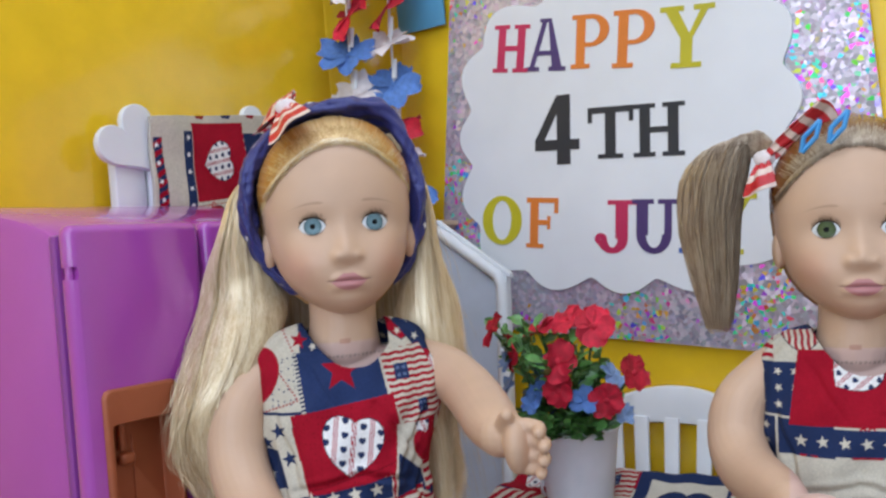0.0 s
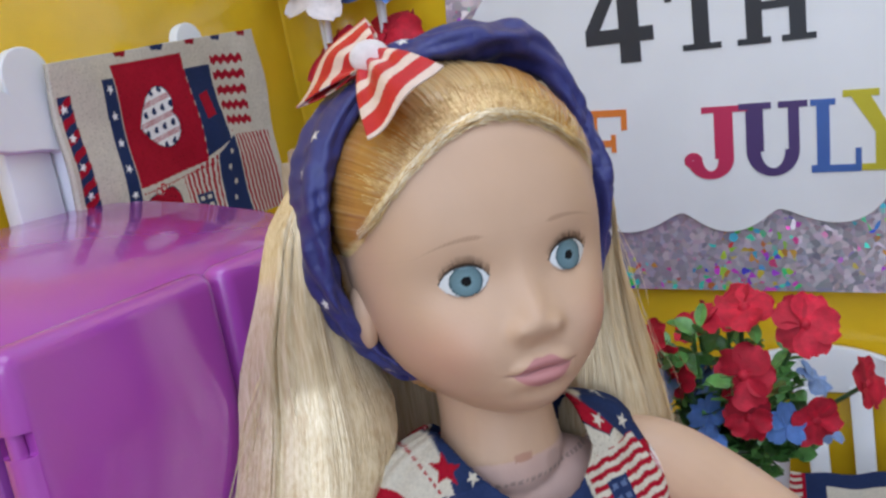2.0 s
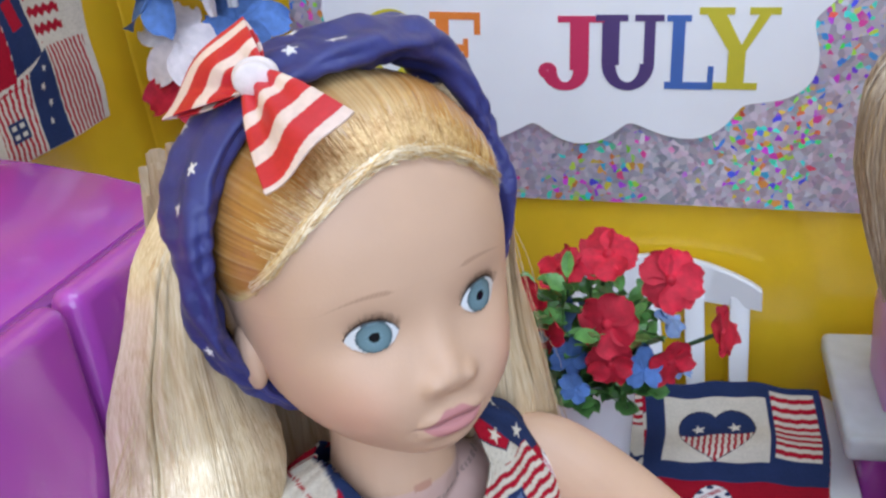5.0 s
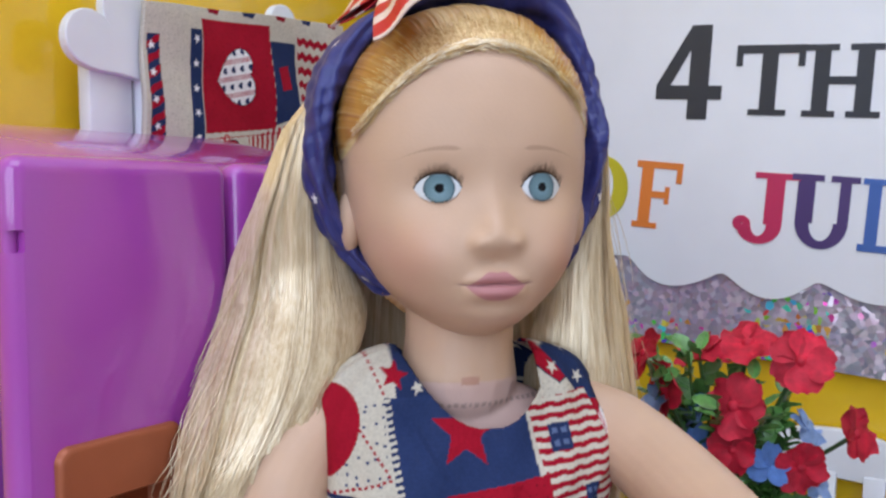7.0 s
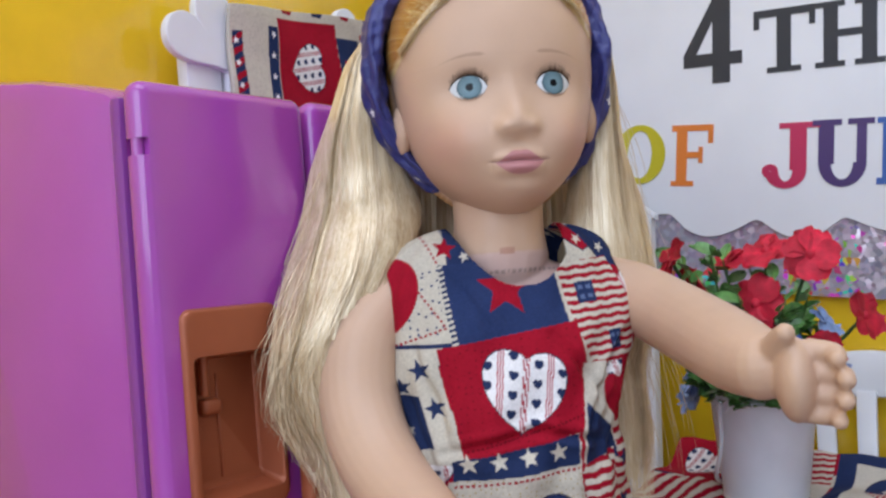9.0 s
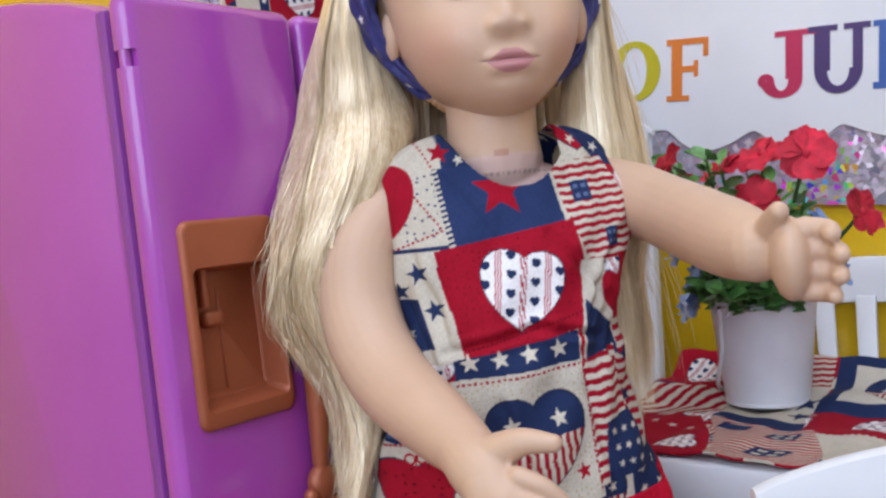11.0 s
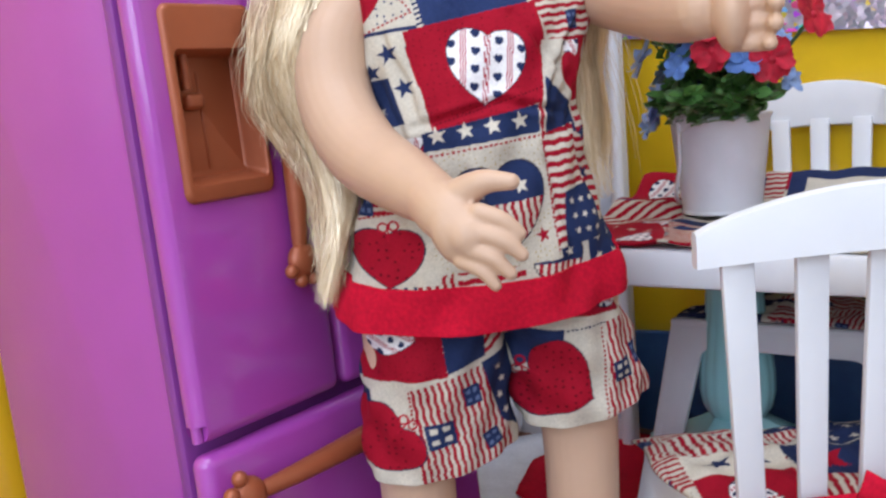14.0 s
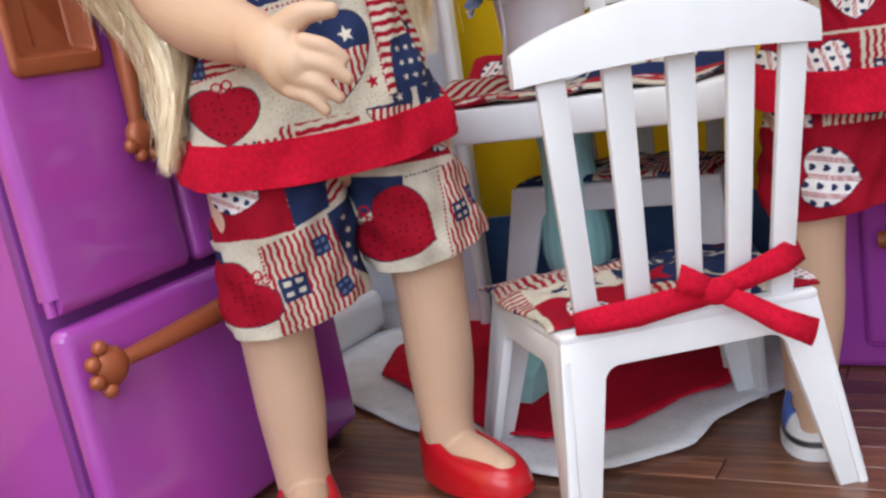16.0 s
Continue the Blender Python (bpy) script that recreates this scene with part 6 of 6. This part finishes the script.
def tunic_print(u, v, variant):
    c = Print(u, v)
    if variant:
        c.patchwork(30, 5)
        c.quad([(-40, 296), (34, 296), (30, 336), (-34, 336)], RED)
        c.white_heart(-6, 325, 26, 24, -50)
        c.rect(-4, 288, 84, 14, NAVY)
        for k in range(7):
            c.star(-34 + 11 * k, 288, 3.4, CREAM * 1.1, 5 * k)
        c.rect(-4, 270, 84, 20, CREAM)
    else:
        c.patchwork(30, 2)
        # yoke
        c.quad([(-58, 302), (-30, 302), (-30, 352), (-58, 352)], CREAM)
        c.specks(c.quad([(-50, 304), (-34, 306), (-34, 332), (-50, 334)]), NAVY * 1.5, 3.2, 0.5, 4)
        c.heart(-57, 320, 30, 34, 0, RED)
        c.stitch((-54, 342), (-33, 308), RED, 0.9, 2.0)
        c.stitch((-33, 308), (-53, 302), RED, 0.9, 2.0)
        c.stitch((-40, 350), (-33, 332), RED, 0.9, 2.0)
        c.star(-30, 340, 5.0, RED, -12)
        c.quad([(-32, 333), (-29, 300), (19, 306), (12, 335)], NAVY * 1.25)
        c.stripes(c.quad([(-34, 333), (-32, 333), (-29, 300), (-31.5, 300)]), 2.2, NAVY, CREAM, 5)
        c.star(-8, 322, 12.0, RED, -4)
        c.quad([(12, 335), (14.5, 335), (24, 290), (19, 290)], CREAM)
        c.quad([(13, 334), (13, 352), (44, 352), (44, 318), (36, 329)], NAVY)
        for x, y in ((18, 344), (26, 340), (33, 346), (24, 348), (36, 336)):
            c.star(x, y, 2.4, CREAM * 1.1, x)
        c.stripes(c.quad([(14, 330), (38, 332), (48, 308), (44, 290), (24, 288), (18, 308)]), 3.5, RED, CREAM * 1.05, 3)
        c.window(25.5, 318, 8.0, 8.5, 4)
        c.window(36, 298, 5.5, 8.0, 4)
        # red block with the white heart
        c.quad([(-38, 300), (19, 307), (23, 278), (15, 264), (-31, 256)], RED)
        c.specks(c.quad([(-37, 299), (18, 306), (22, 278), (15, 265), (-30, 257)]), RED * 0.4, 2.7, 0.30, 11)
        c.white_heart(-6, 281, 33, 31, -10)
        c.stitch((-30, 260), (20, 271), RED * 0.4, 0.7, 1.8)
        # left stars, right red
        c.quad([(-60, 300), (-39, 300), (-31, 256), (-60, 256)], CREAM)
        for x, y, r in ((-45, 292, 4.6), (-40, 277, 4.6), (-52, 285, 4.0)):
            c.star(x, y, r, NAVY, 14)
        c.quad([(-64, 282), (-46, 282), (-42, 262), (-64, 258)], NAVY)
        for x, y in ((-55, 276), (-50, 268), (-58, 264)):
            c.star(x, y, 2.2, CREAM * 1.1, 20)
        c.quad([(20, 290), (30, 290), (34, 252), (15, 252)], CREAM)
        c.quad([(19, 275), (32, 262), (34, 250), (16, 250)], NAVY)
        c.heart(36, 274, 16, 20, 0, RED)
        # star row
        c.quad([(-36, 262), (-31, 256), (14, 263.5), (13, 251.5), (-36, 247)], NAVY)
        c.quad([(-36, 257), (14, 263.5), (13, 252), (-36, 249)], NAVY)
        for x in (-30, -18.5, -7, 5):
            c.star(x, 255.5 + 0.06 * (x + 30), 4.0, CREAM * 1.15, 8)
        # lower cream block with the flag heart
        c.quad([(-38, 249), (13.5, 252), (17, 198), (-44, 198)], CREAM)
        c.specks(c.quad([(-38, 249), (13.5, 252), (17, 198), (-44, 198)]), np.array((0.42, 0.30, 0.12)), 2.1, 0.33, 8)
        c.stitch((-36, 247), (13, 250.5), RED, 1.0, 2.2)
        c.flag_heart(-7, 222, 39, 4)
        c.star(9.5, 209, 3.6, RED, 8)
        c.stripes(c.quad([(14, 251), (32, 254), (33, 226), (16.5, 224)]), 4.6, RED, CREAM * 1.1, 4)
        c.stripes(c.quad([(16.5, 225), (22, 225), (21, 202), (15.5, 202)]), 4.6, RED, CREAM * 1.1, 4)
        c.quad([(22, 225.5), (36, 228), (42, 204), (20, 202)], NAVY)
        for k in range(9):
            c.star(25 + (k % 3) * 5 + (k // 3) * 0.8, 221 - (k // 3) * 6.5, 1.7, CREAM * 1.1, 11 * k)
        c.stitch((14.5, 250), (16, 200), RED, 0.8, 2.0)
        # lower left: house and apple
        c.stripes(c.quad([(-76, 236), (-44, 230), (-44, 222), (-76, 222)]), 3.2, RED, CREAM, -6)
        c.window(-62, 229, 6, 9, -5)
        c.quad([(-78, 222), (-40, 226), (-36, 194), (-82, 194)], CREAM)
        c.stitch((-76, 222), (-46, 226), RED, 0.9, 2.0)
        c.apple(-56, 206, 29, -6)
    return c


def tunic(at, variant, label):
    n, m = 440, 700
    z = np.linspace(0.1725, 0.3495, n)
    a = np.linspace(0, 2 * math.pi, m, endpoint=False)
    z, a = np.meshgrid(z, a, indexing="ij")
    sa, ca = np.sin(a), np.cos(a)
    x = torso_x(z) + torso_w(z) * np.sign(sa) * np.abs(sa) ** 0.9
    f = np.where(ca > 0, torso_f(z), torso_b(z)) * np.sign(ca) * np.abs(ca) ** 0.86
    drop = np.clip((0.25 - z) / 0.07, 0, 1)
    w = 0.0011 * drop * np.sin(5 * a + 1.0) + 0.0009 * np.sin(9 * a + 60 * z) * np.clip((0.30 - z) / 0.05, 0, 1) + 0.0006 * np.sin(16 * a - 130 * z + 2)
    w += 0.0006 * np.sin(210 * x + 90 * z + 1.3) * np.clip((0.31 - z) / 0.06, 0, 1) * np.clip(np.abs(x + 0.006) / 0.03, 0.15, 1) + 0.0008 * np.sin(120 * x - 190 * z)
    for x0, z0, x1, z1, deep in ((-38, 260, 2, 267, 1.6), (8, 302, 33, 268, 1.5), (36, 300, 18, 262, 1.8), (28, 262, 44, 205, 1.4), (-46, 300, -36, 262, 1.4), (-58, 250, -38, 212, 1.2), (-6, 267, 26, 259, 1.6), (-30, 330, -12, 300, 0.9), (-20, 240, -8, 200, 0.9), (14, 246, 24, 200, 1.0), (40, 290, 30, 250, 1.3), (-52, 285, -40, 250, 1.2)):
        ux, uz = x * 1000 - x0, z * 1000 - z0
        q = np.clip((ux * (x1 - x0) + uz * (z1 - z0)) / ((x1 - x0) ** 2 + (z1 - z0) ** 2), 0, 1)
        far_ = np.hypot(ux - q * (x1 - x0), uz - q * (z1 - z0))
        w += deep * 0.001 * (1.1 * np.exp(-(((far_ - 3.4) / 2.2) ** 2)) * 0.6 - np.exp(-((far_ / 1.7) ** 2))) * np.sin(math.pi * np.clip(q, 0.06, 0.94)) ** 0.5 * (ca > -0.2)
    w += 0.0009 * np.exp(-(((z - 0.250 + 0.006 * np.sin(3 * a)) / 0.004) ** 2))
    # hem rises towards the sides
    hem = 0.1725 + 0.008 * np.clip(-ca * 0.5 + 0.5, 0, 1) - 0.001 + 0.0065 * (1 - np.abs(ca))
    zz = z + (hem - 0.1725) * np.clip((0.26 - z) / 0.0875, 0, 1)
    x, y = x + w * sa, -(f + w * ca)
    x = x + 0.0075 * np.exp(-(((zz - 0.304) / 0.019) ** 2)) * np.clip(sa, 0, 1) ** 1.5
    u, v = x * 1000, zz * 1000
    back = ca < -0.35
    c = tunic_print(u, v, variant)
    b = Print(a * 45, v)
    b.patchwork(30, 1)
    c.c[back] = b.c[back]
    band = z < 0.1905
    col = c.c
    # openings for the neck and the arms
    neck = (np.hypot(x + 0.004, (y - 0.004) * 1.15) < 0.0245) & (zz > 0.330)
    v_cut = (y < 0.004) & (zz > 0.3225 + 0.024 * (np.abs(x - 0.001) / 0.027) ** 2.2) & (np.abs(x + 0.0045) < 0.0250)
    arm_l = np.hypot((y - 0.004) * 1.05, (zz - 0.3135) * 0.80) < 0.0185
    hole = neck | v_cut | (arm_l & (x > 0.030)) | (arm_l & (x < -0.040))
    quads = lambda q: q[:-1] | q[1:] | np.roll(q, -1, 1)[:-1] | np.roll(q, -1, 1)[1:]
    root = thing("tunic", label, "doll clothes", at, "doll clothes")
    p = np.stack([x, y, zz], -1)
    keep = ~quads(hole)
    surface("bodice", p, M_PRINT, wrap=True, col=col, keep=keep & ~band[:-1], parent=root, thick=0.0009)
    k = int(np.argmax(z[:, 0] > 0.1930))
    q = p[:k].copy()
    out = np.stack([sa, -ca, 0 * sa], -1)[:k] * (0.0013 + 0.0007 * np.sin(7 * a[:k] + 0.6))[..., None]
    surface("hem_band", q + out, M_FELT_RED, wrap=True, parent=root, label="plain red hem band", thick=0.0012)
    return root


def shorts(at, label, seed):
    root = thing("shorts", label, "doll clothes", at, "doll clothes")
    n, m = 240, 420
    for x0, w0, hem, wide in ((-0.0410, 0.0360, 0.1090, 0), (0.0285, 0.0325, 0.1240, 1)):
        t, a = np.meshgrid(np.linspace(0, 1, n), np.linspace(0, 2 * math.pi, m, endpoint=False), indexing="ij")
        hem += 0.016 * (seed > 0)
        z = hem + (0.205 - hem) * t
        r = w0 * (1 - 0.10 * t)
        w = 0.0012 * np.sin(5 * a + 20 * t) + 0.0008 * np.sin(11 * a - 14 * t)
        xc = x0 + (-0.020 if wide else 0.010) * t**1.5
        x = xc + (r + w) * np.sin(a)
        y = -(0.0320 + w + 0.006 * t) * np.cos(a) * np.where(np.cos(a) < 0, 0.95, 1.0) + 0.002
        z = z - 0.0045 * np.clip(np.cos(a), 0, 1) * (1 - t) + 0.003 * np.sin(2 * a) * (1 - t)
        u, v = x * 1000, z * 1000
        c = Print(u, v)
        c.patchwork(30, seed + 3 * wide)
        if seed == 0 and not wide:
            c.rect(-45, 150, 200, 200, CREAM)
            c.quad([(-84, 150), (-72, 151), (-70, 185), (-84, 185)], NAVY)
            for k in range(4):
                c.star(-77, 154 + 8 * k, 2.4, WHITE, 15 * k)
            c.quad([(-73, 150), (-37, 151), (-39, 186), (-73, 186)], RED)
            c.specks(c.quad([(-73, 150), (-37, 151), (-39, 186), (-73, 186)]), RED * 0.45, 2.4, 0.3, 2)
            c.white_heart(-58, 173, 24, 20, 60)
            c.quad([(-37, 152), (-19, 157), (-18, 186), (-39, 186)], NAVY)
            c.stripes(c.quad([(-19, 158), (-8, 164), (-8, 186), (-18, 186)]), 4, RED, CREAM, 35)
            c.stripes(c.quad([(-54, 147), (-21, 153), (-4, 100), (-53, 100)]), 3.1, RED, CREAM, 96)
            c.window(-43, 125, 13.5, 11.0, 6, CREAM)
            c.window(-27, 141, 8.0, 8.5, 8)
            c.window(-19, 118, 8.0, 8.5, 22)
            c.quad([(-21, 154), (-6, 160), (-3, 116), (-14, 126)], NAVY)
            for k in range(4):
                c.star(-13 + 2 * (k % 2), 150 - 7 * k, 1.9, CREAM * 1.1, 9 * k)
            c.quad([(-86, 146), (-71, 146), (-71, 126), (-86, 118)], NAVY)
            c.apple(-69, 122, 34, -50)
            c.stitch((-55, 146), (-53, 104), RED, 1.0, 2.0)
        elif not wide:
            c.quad([(-90, 112), (0, 112), (0, 166), (-90, 166)], RED)
            c.specks(c.quad([(-90, 112), (0, 112), (0, 166), (-90, 166)]), RED * 0.45, 2.4, 0.3, 2)
            c.white_heart(-44, 140, 30, 27, 80)
        elif seed == 0:
            c.rect(28, 150, 120, 200, CREAM)
            c.quad([(0, 170), (48, 168), (50, 195), (2, 195)], RED)
            c.white_heart(42, 178, 18, 16, 60)
            c.quad([(-8, 168), (17, 164), (16, 160), (-4, 146)], NAVY)
            c.apple(13, 139, 38, 60)
            c.stitch((18, 163), (38, 164), NAVY, 0.8, 2.0)
            c.stitch((35, 162), (33, 120), RED, 1.0, 2.0)
            c.stripes(c.quad([(37, 164), (60, 168), (66, 116), (34, 116)]), 3.1, RED, CREAM, 96)
            c.window(43, 141, 9, 10, 6, CREAM)
            c.window(53, 146, 6, 9, 10)
        surface("leg_left" if wide else "leg_right", np.stack([x, y, z], -1), M_PRINT, wrap=True, col=c.c, parent=root, thick=0.0009)


def headband():
    root = thing("headband", "puffy navy headband with white stars", "headband", DOLL)
    n, m = 180, 760
    t, a = np.meshgrid(np.linspace(0, 2 * math.pi, n, endpoint=False), np.radians(np.linspace(-152, 152, m)), indexing="ij")
    s = 1 - (np.abs(a) / radians(152)) ** 6
    # centre line: over the crown, down behind the ears to the nape
    cosa = np.cos(a)
    sina = np.sin(a)
    cx = np.where(a > 0, 0.0468 * np.abs(sina) ** 0.70, 0.0525 * sina - 0.0014 * np.clip((-a - 1.5) / 0.4, 0, 1))
    cz = 0.4185 + np.where(cosa > 0, 0.0530, 0.0570) * cosa + 0.0045 * np.exp(-(((a - 0.65) / 0.40) ** 2))
    cy = 0.004 + 0.004 * np.clip(-cosa, 0, 1) + 0.0045 * np.clip(cosa, 0, 1) ** 0.7 + 0.003 * np.clip(sina, 0, 1)
    thick = 0.0020 * np.exp(-(((a - 0.65) / 0.45) ** 2)) + 0.0052 * (0.62 + 0.38 * s) + 0.0006 * np.sin(4.3 * a + 1) + 0.0004 * np.sin(11 * a + 2 * np.sin(3 * a))
    wide = 0.0190 * (0.50 + 0.50 * s) * (0.80 + 0.20 * cosa) + 0.0016 * np.sin(4.1 * a + 1) + 0.0007 * np.sin(13 * a + 2.5 * np.sin(2 * a))
    fold = 0.0007 * np.sin(5 * t + 6 * a + 2 * np.sin(3.1 * a)) + 0.0005 * np.sin(7 * t - 9 * a + 3 * np.sin(2.3 * a + 1)) + 0.00025 * np.sin(4 * t + 31 * a + 4 * np.sin(5 * a))
    crease = (1 - np.abs(np.sin(15 * a + 1.3 * t + 2.2 * np.sin(4 * a)))) ** 3 + 0.8 * (1 - np.abs(np.sin(23 * a - 0.9 * t + 2.6 * np.sin(3 * a + 1)))) ** 3
    fold = fold - 0.00028 * crease * (0.35 + 0.65 * np.abs(np.sin(0.5 * a + 0.2)))
    rad = (thick + fold) * np.cos(t)
    p = np.stack([cx + rad * np.sin(a), cy + (wide + fold) * np.sin(t), cz + rad * cosa], -1)
    u, v = a * 54, np.sin(t) * 16
    c = Print(u, v, np.array((0.040, 0.048, 0.210)))
    c.c[:] = (0.036, 0.042, 0.190)
    for k in range(-8, 9):
        for row in range(2):
            c.star(k * 17.0 + 8 * row + 3 * ((k * 7 + row * 3) % 3), -7.5 + 13 * row + 2.5 * ((k * 5 + row) % 3 - 1), 2.3, WHITE, 17 * k + 31 * row)
    inner = np.cos(t) < -0.2
    c.c[inner] = (0.036, 0.042, 0.190)
    surface("band", p.transpose(1, 0, 2), M_SATIN, wrap=True, col=c.c.transpose(1, 0, 2), parent=root)
    bow(root, Matrix.Translation((-0.0255, -0.0090, 0.4715)), 1.0, (((0.0001, -0.0290, -0.0150), (0.0118, -0.0041, 0.0082)), ((-0.0090, 0.0230, 0.0035), (0.0130, -0.0050, 0.0120))))
    return root


def bow(parent, m, size, loops):
    """Striped ribbon bow: two loops, each with its reach and its half width, and a pinched satin knot."""
    bm = bmesh.new()
    add_ball(bm, (0, 0, 0.001), (0.0062 * size, 0.0046 * size, 0.0050 * size), 40, 24)
    for v in bm.verts:
        v.co *= 1 + 0.07 * math.sin(v.co.y * 1500 + v.co.x * 500)
    knot = part("knot", bm, M_PETAL_WHITE, parent, "white satin knot")
    knot.matrix_local = m
    for reach, half in loops:
        tip, side = Vector(reach) * size, Vector(half) * size
        nrm = tip.cross(side).normalized()
        nrm = nrm if nrm.z > 0 else -nrm
        n, mm = 130, 80
        for layer in (1, -1):
            p = np.zeros((n, mm, 3))
            uu, vv = np.zeros((n, mm)), np.zeros((n, mm))
            for i in range(n):
                t = i / (n - 1)
                for j in range(mm):
                    e = 2 * j / (mm - 1) - 1
                    w = 0.20 + 0.80 * t ** 0.75
                    puff = layer * 0.0026 * size * math.sin(math.pi * min(1, t * 1.0)) * (1 - 0.5 * e * e) + 0.0016 * size * math.sin(3.4 * e + 1) * t + 0.0012 * math.cos(7 * e) * (1 - t)
                    p[i, j] = tip * t * (1 - 0.06 * e * e) + side * w * e + nrm * puff
                    uu[i, j], vv[i, j] = e * side.length * 1000, t * tip.length * 1000
            c = np.ones((n, mm, 3)) * np.array((0.58, 0.022, 0.030))
            f = np.mod(vv / 11.0 + 0.10 * np.sin(uu * 0.12) + 0.25, 1)
            c[f < 0.40] = (0.80, 0.62, 0.54)
            surface("bow_loop", p, M_SATIN, col=c, parent=knot, label="red and cream striped ribbon loop", thick=0.0006)


def shoe(at, x1, turn, mat, label, blue=False):
    root = thing("doll_shoe", label, "shoe", at @ Matrix.Translation((x1, 0, 0)) @ Matrix.Rotation(radians(turn), 4, "Z"), "doll shoes")
    n, m = 22, 60
    t, a = np.meshgrid(np.linspace(0, 1, n), np.linspace(0, 2 * math.pi, m, endpoint=False), indexing="ij")
    # outline of the sole, from heel to toe
    yc = -0.0130
    L, W = 0.0370, 0.0178
    ey = np.cos(a)
    ox = W * np.sign(np.sin(a)) * np.abs(np.sin(a)) ** 0.85 * (1 + 0.10 * ey)
    oy = yc - L * ey
    top = 0.0175 + 0.0150 * np.clip(-ey, 0, 1) ** 1.3 - 0.003 * np.clip(ey, 0, 1)
    roll = np.sin(t * math.pi / 2)
    closing = 1 - 0.32 * t**2 - 0.26 * t**3 * np.clip(ey, 0, 1)
    p = np.stack([ox * closing, yc + (oy - yc) * closing, 0.0005 + FLOOR * 0 + top * roll], -1)
    if blue:
        col = np.ones((n, m, 3)) * np.array((0.04, 0.13, 0.52))
        toe = (ey > 0.55) & (t > 0.12)
        col[toe] = (0.8, 0.8, 0.82)
        col[(t > 0.25) & (t < 0.42)] = (0.02, 0.02, 0.03)
        col[t <= 0.25] = (0.8, 0.8, 0.82)
        surface("upper", p, M_SATIN, wrap=True, col=col, parent=root, thick=0.0012)
    else:
        surface("upper", p, mat, wrap=True, parent=root, thick=0.0014)
        q = p[:1]
        cap = np.concatenate([np.stack([ox[:1] * k, yc + (oy[:1] - yc) * k, 0 * ox[:1] + 0.0105 + 0.006 * (1 - k)], -1) for k in np.linspace(0.66, 0.9, 4)], 0)
        vamp = (ey[:1] > -0.05)
        toe = np.concatenate([np.stack([ox[-1:] * closing[-1:] * k, yc - 0.010 * (1 - k) + (oy[-1:] - yc) * closing[-1:] * k, top[-1:] + 0.0022 * (1 - k) - 0.002], -1) for k in np.linspace(1.0, 0.35, 6)], 0)
        keep = np.broadcast_to((np.cos(a[:1]) > 0.15), (5, m))
        surface("vamp", toe, mat, wrap=True, keep=keep, parent=root, thick=0.0012)
    part("sole", prism([(float(x) * 1.02, yc + (float(y) - yc) * 1.02) for x, y in zip(ox[0], oy[0])], -0.0012, 0.0022, "z"), mat if not blue else M_WHITE, root)


DOLL = LEANING @ Matrix.Translation((-0.352, 0.428, FLOOR * 0)) @ Matrix.Rotation(radians(44), 4, "Z")
doll(DOLL, "blonde_doll", "vinyl doll with long blonde hair beside the fridge", (0.185, 0.305, 0.355), True, 1)
tunic(DOLL, 0, "sleeveless patchwork tunic with a plain red hem")
shorts(DOLL, "patchwork shorts with hearts houses and stripes", 0)
headband()
shoe(DOLL, -0.0575, -10, M_SHOE, "glossy red vinyl doll shoe")
shoe(DOLL, 0.0215, 24, M_SHOE, "glossy red vinyl doll shoe turned outward")
OTHER = Matrix.Translation((-0.117, 0.560, FLOOR)) @ Matrix.Rotation(radians(15), 4, "Z") @ Matrix.Scale(0.98, 4)
doll(OTHER, "brown_haired_doll", "vinyl doll with ash brown side ponytail", (0.11, 0.15, 0.07), False, 2)
tunic(OTHER, 1, "sleeveless patchwork tunic with a star row")
shorts(OTHER, "patchwork shorts with white hearts on red", 5)
shoe(OTHER, -0.0575, -6, M_SHOE_BLUE, "blue and white doll sneaker", True)
shoe(OTHER, 0.0215, 16, M_SHOE_BLUE, "blue and white doll sneaker", True)
tie = thing("hair_bow", "red and white ribbon tied round the ponytail", "hair bow", OTHER)
bow(tie, Matrix.Translation((-0.0480, -0.0080, 0.4440)), 0.95, (((-0.004, -0.008, -0.020), (0.010, -0.004, 0.003)), ((0.040, -0.006, 0.028), (-0.005, -0.009, 0.007))))
for k, (x, f, z) in enumerate(((-0.022, 0.031, 0.4535), (-0.008, 0.033, 0.4575))):
    clip = bmesh.new()
    for e in (-1, 1):
        add_tube(clip, [(x - 0.006, -f - 0.0045, z - 0.009), (x - 0.0015 + 0.0032 * e, -f - 0.0052, z - 0.001), (x + 0.004, -f - 0.0025, z + 0.008)], 0.0014, 8)
    ob = part("hair_clip", clip, M_CLIP)
    ob.matrix_world = OTHER
    tagged(ob, "small pale blue snap clip in brown hair", "hair clip", "hair clips")

# ---- floor planks ----
plank = bpy.data.meshes.new("plank")
bm = box((0, 0, 0), (1, 1, 1))
for v in bm.verts:
    v.co = Vector((v.co.x * 0.1592, v.co.y * 0.0232, -0.0012 + 0.0012 * v.co.z))
bmesh.ops.bevel(bm, geom=[e for e in bm.edges if all(v.co.z > -0.0001 for v in e.verts)], offset=0.0004, segments=1, affect="EDGES")
bm.to_mesh(plank)
bm.free()
plank.materials.append(M_WOOD)
row = 0
y = 0.185
while y < 0.775:
    x = -0.62 + (row * 0.061) % 0.16 - 0.16
    while x < 0.36:
        ob = new("plank", plank)
        ob.parent = floor
        ob.location = (x, y, FLOOR)
        x += 0.1600
    y += 0.0238
    row += 1
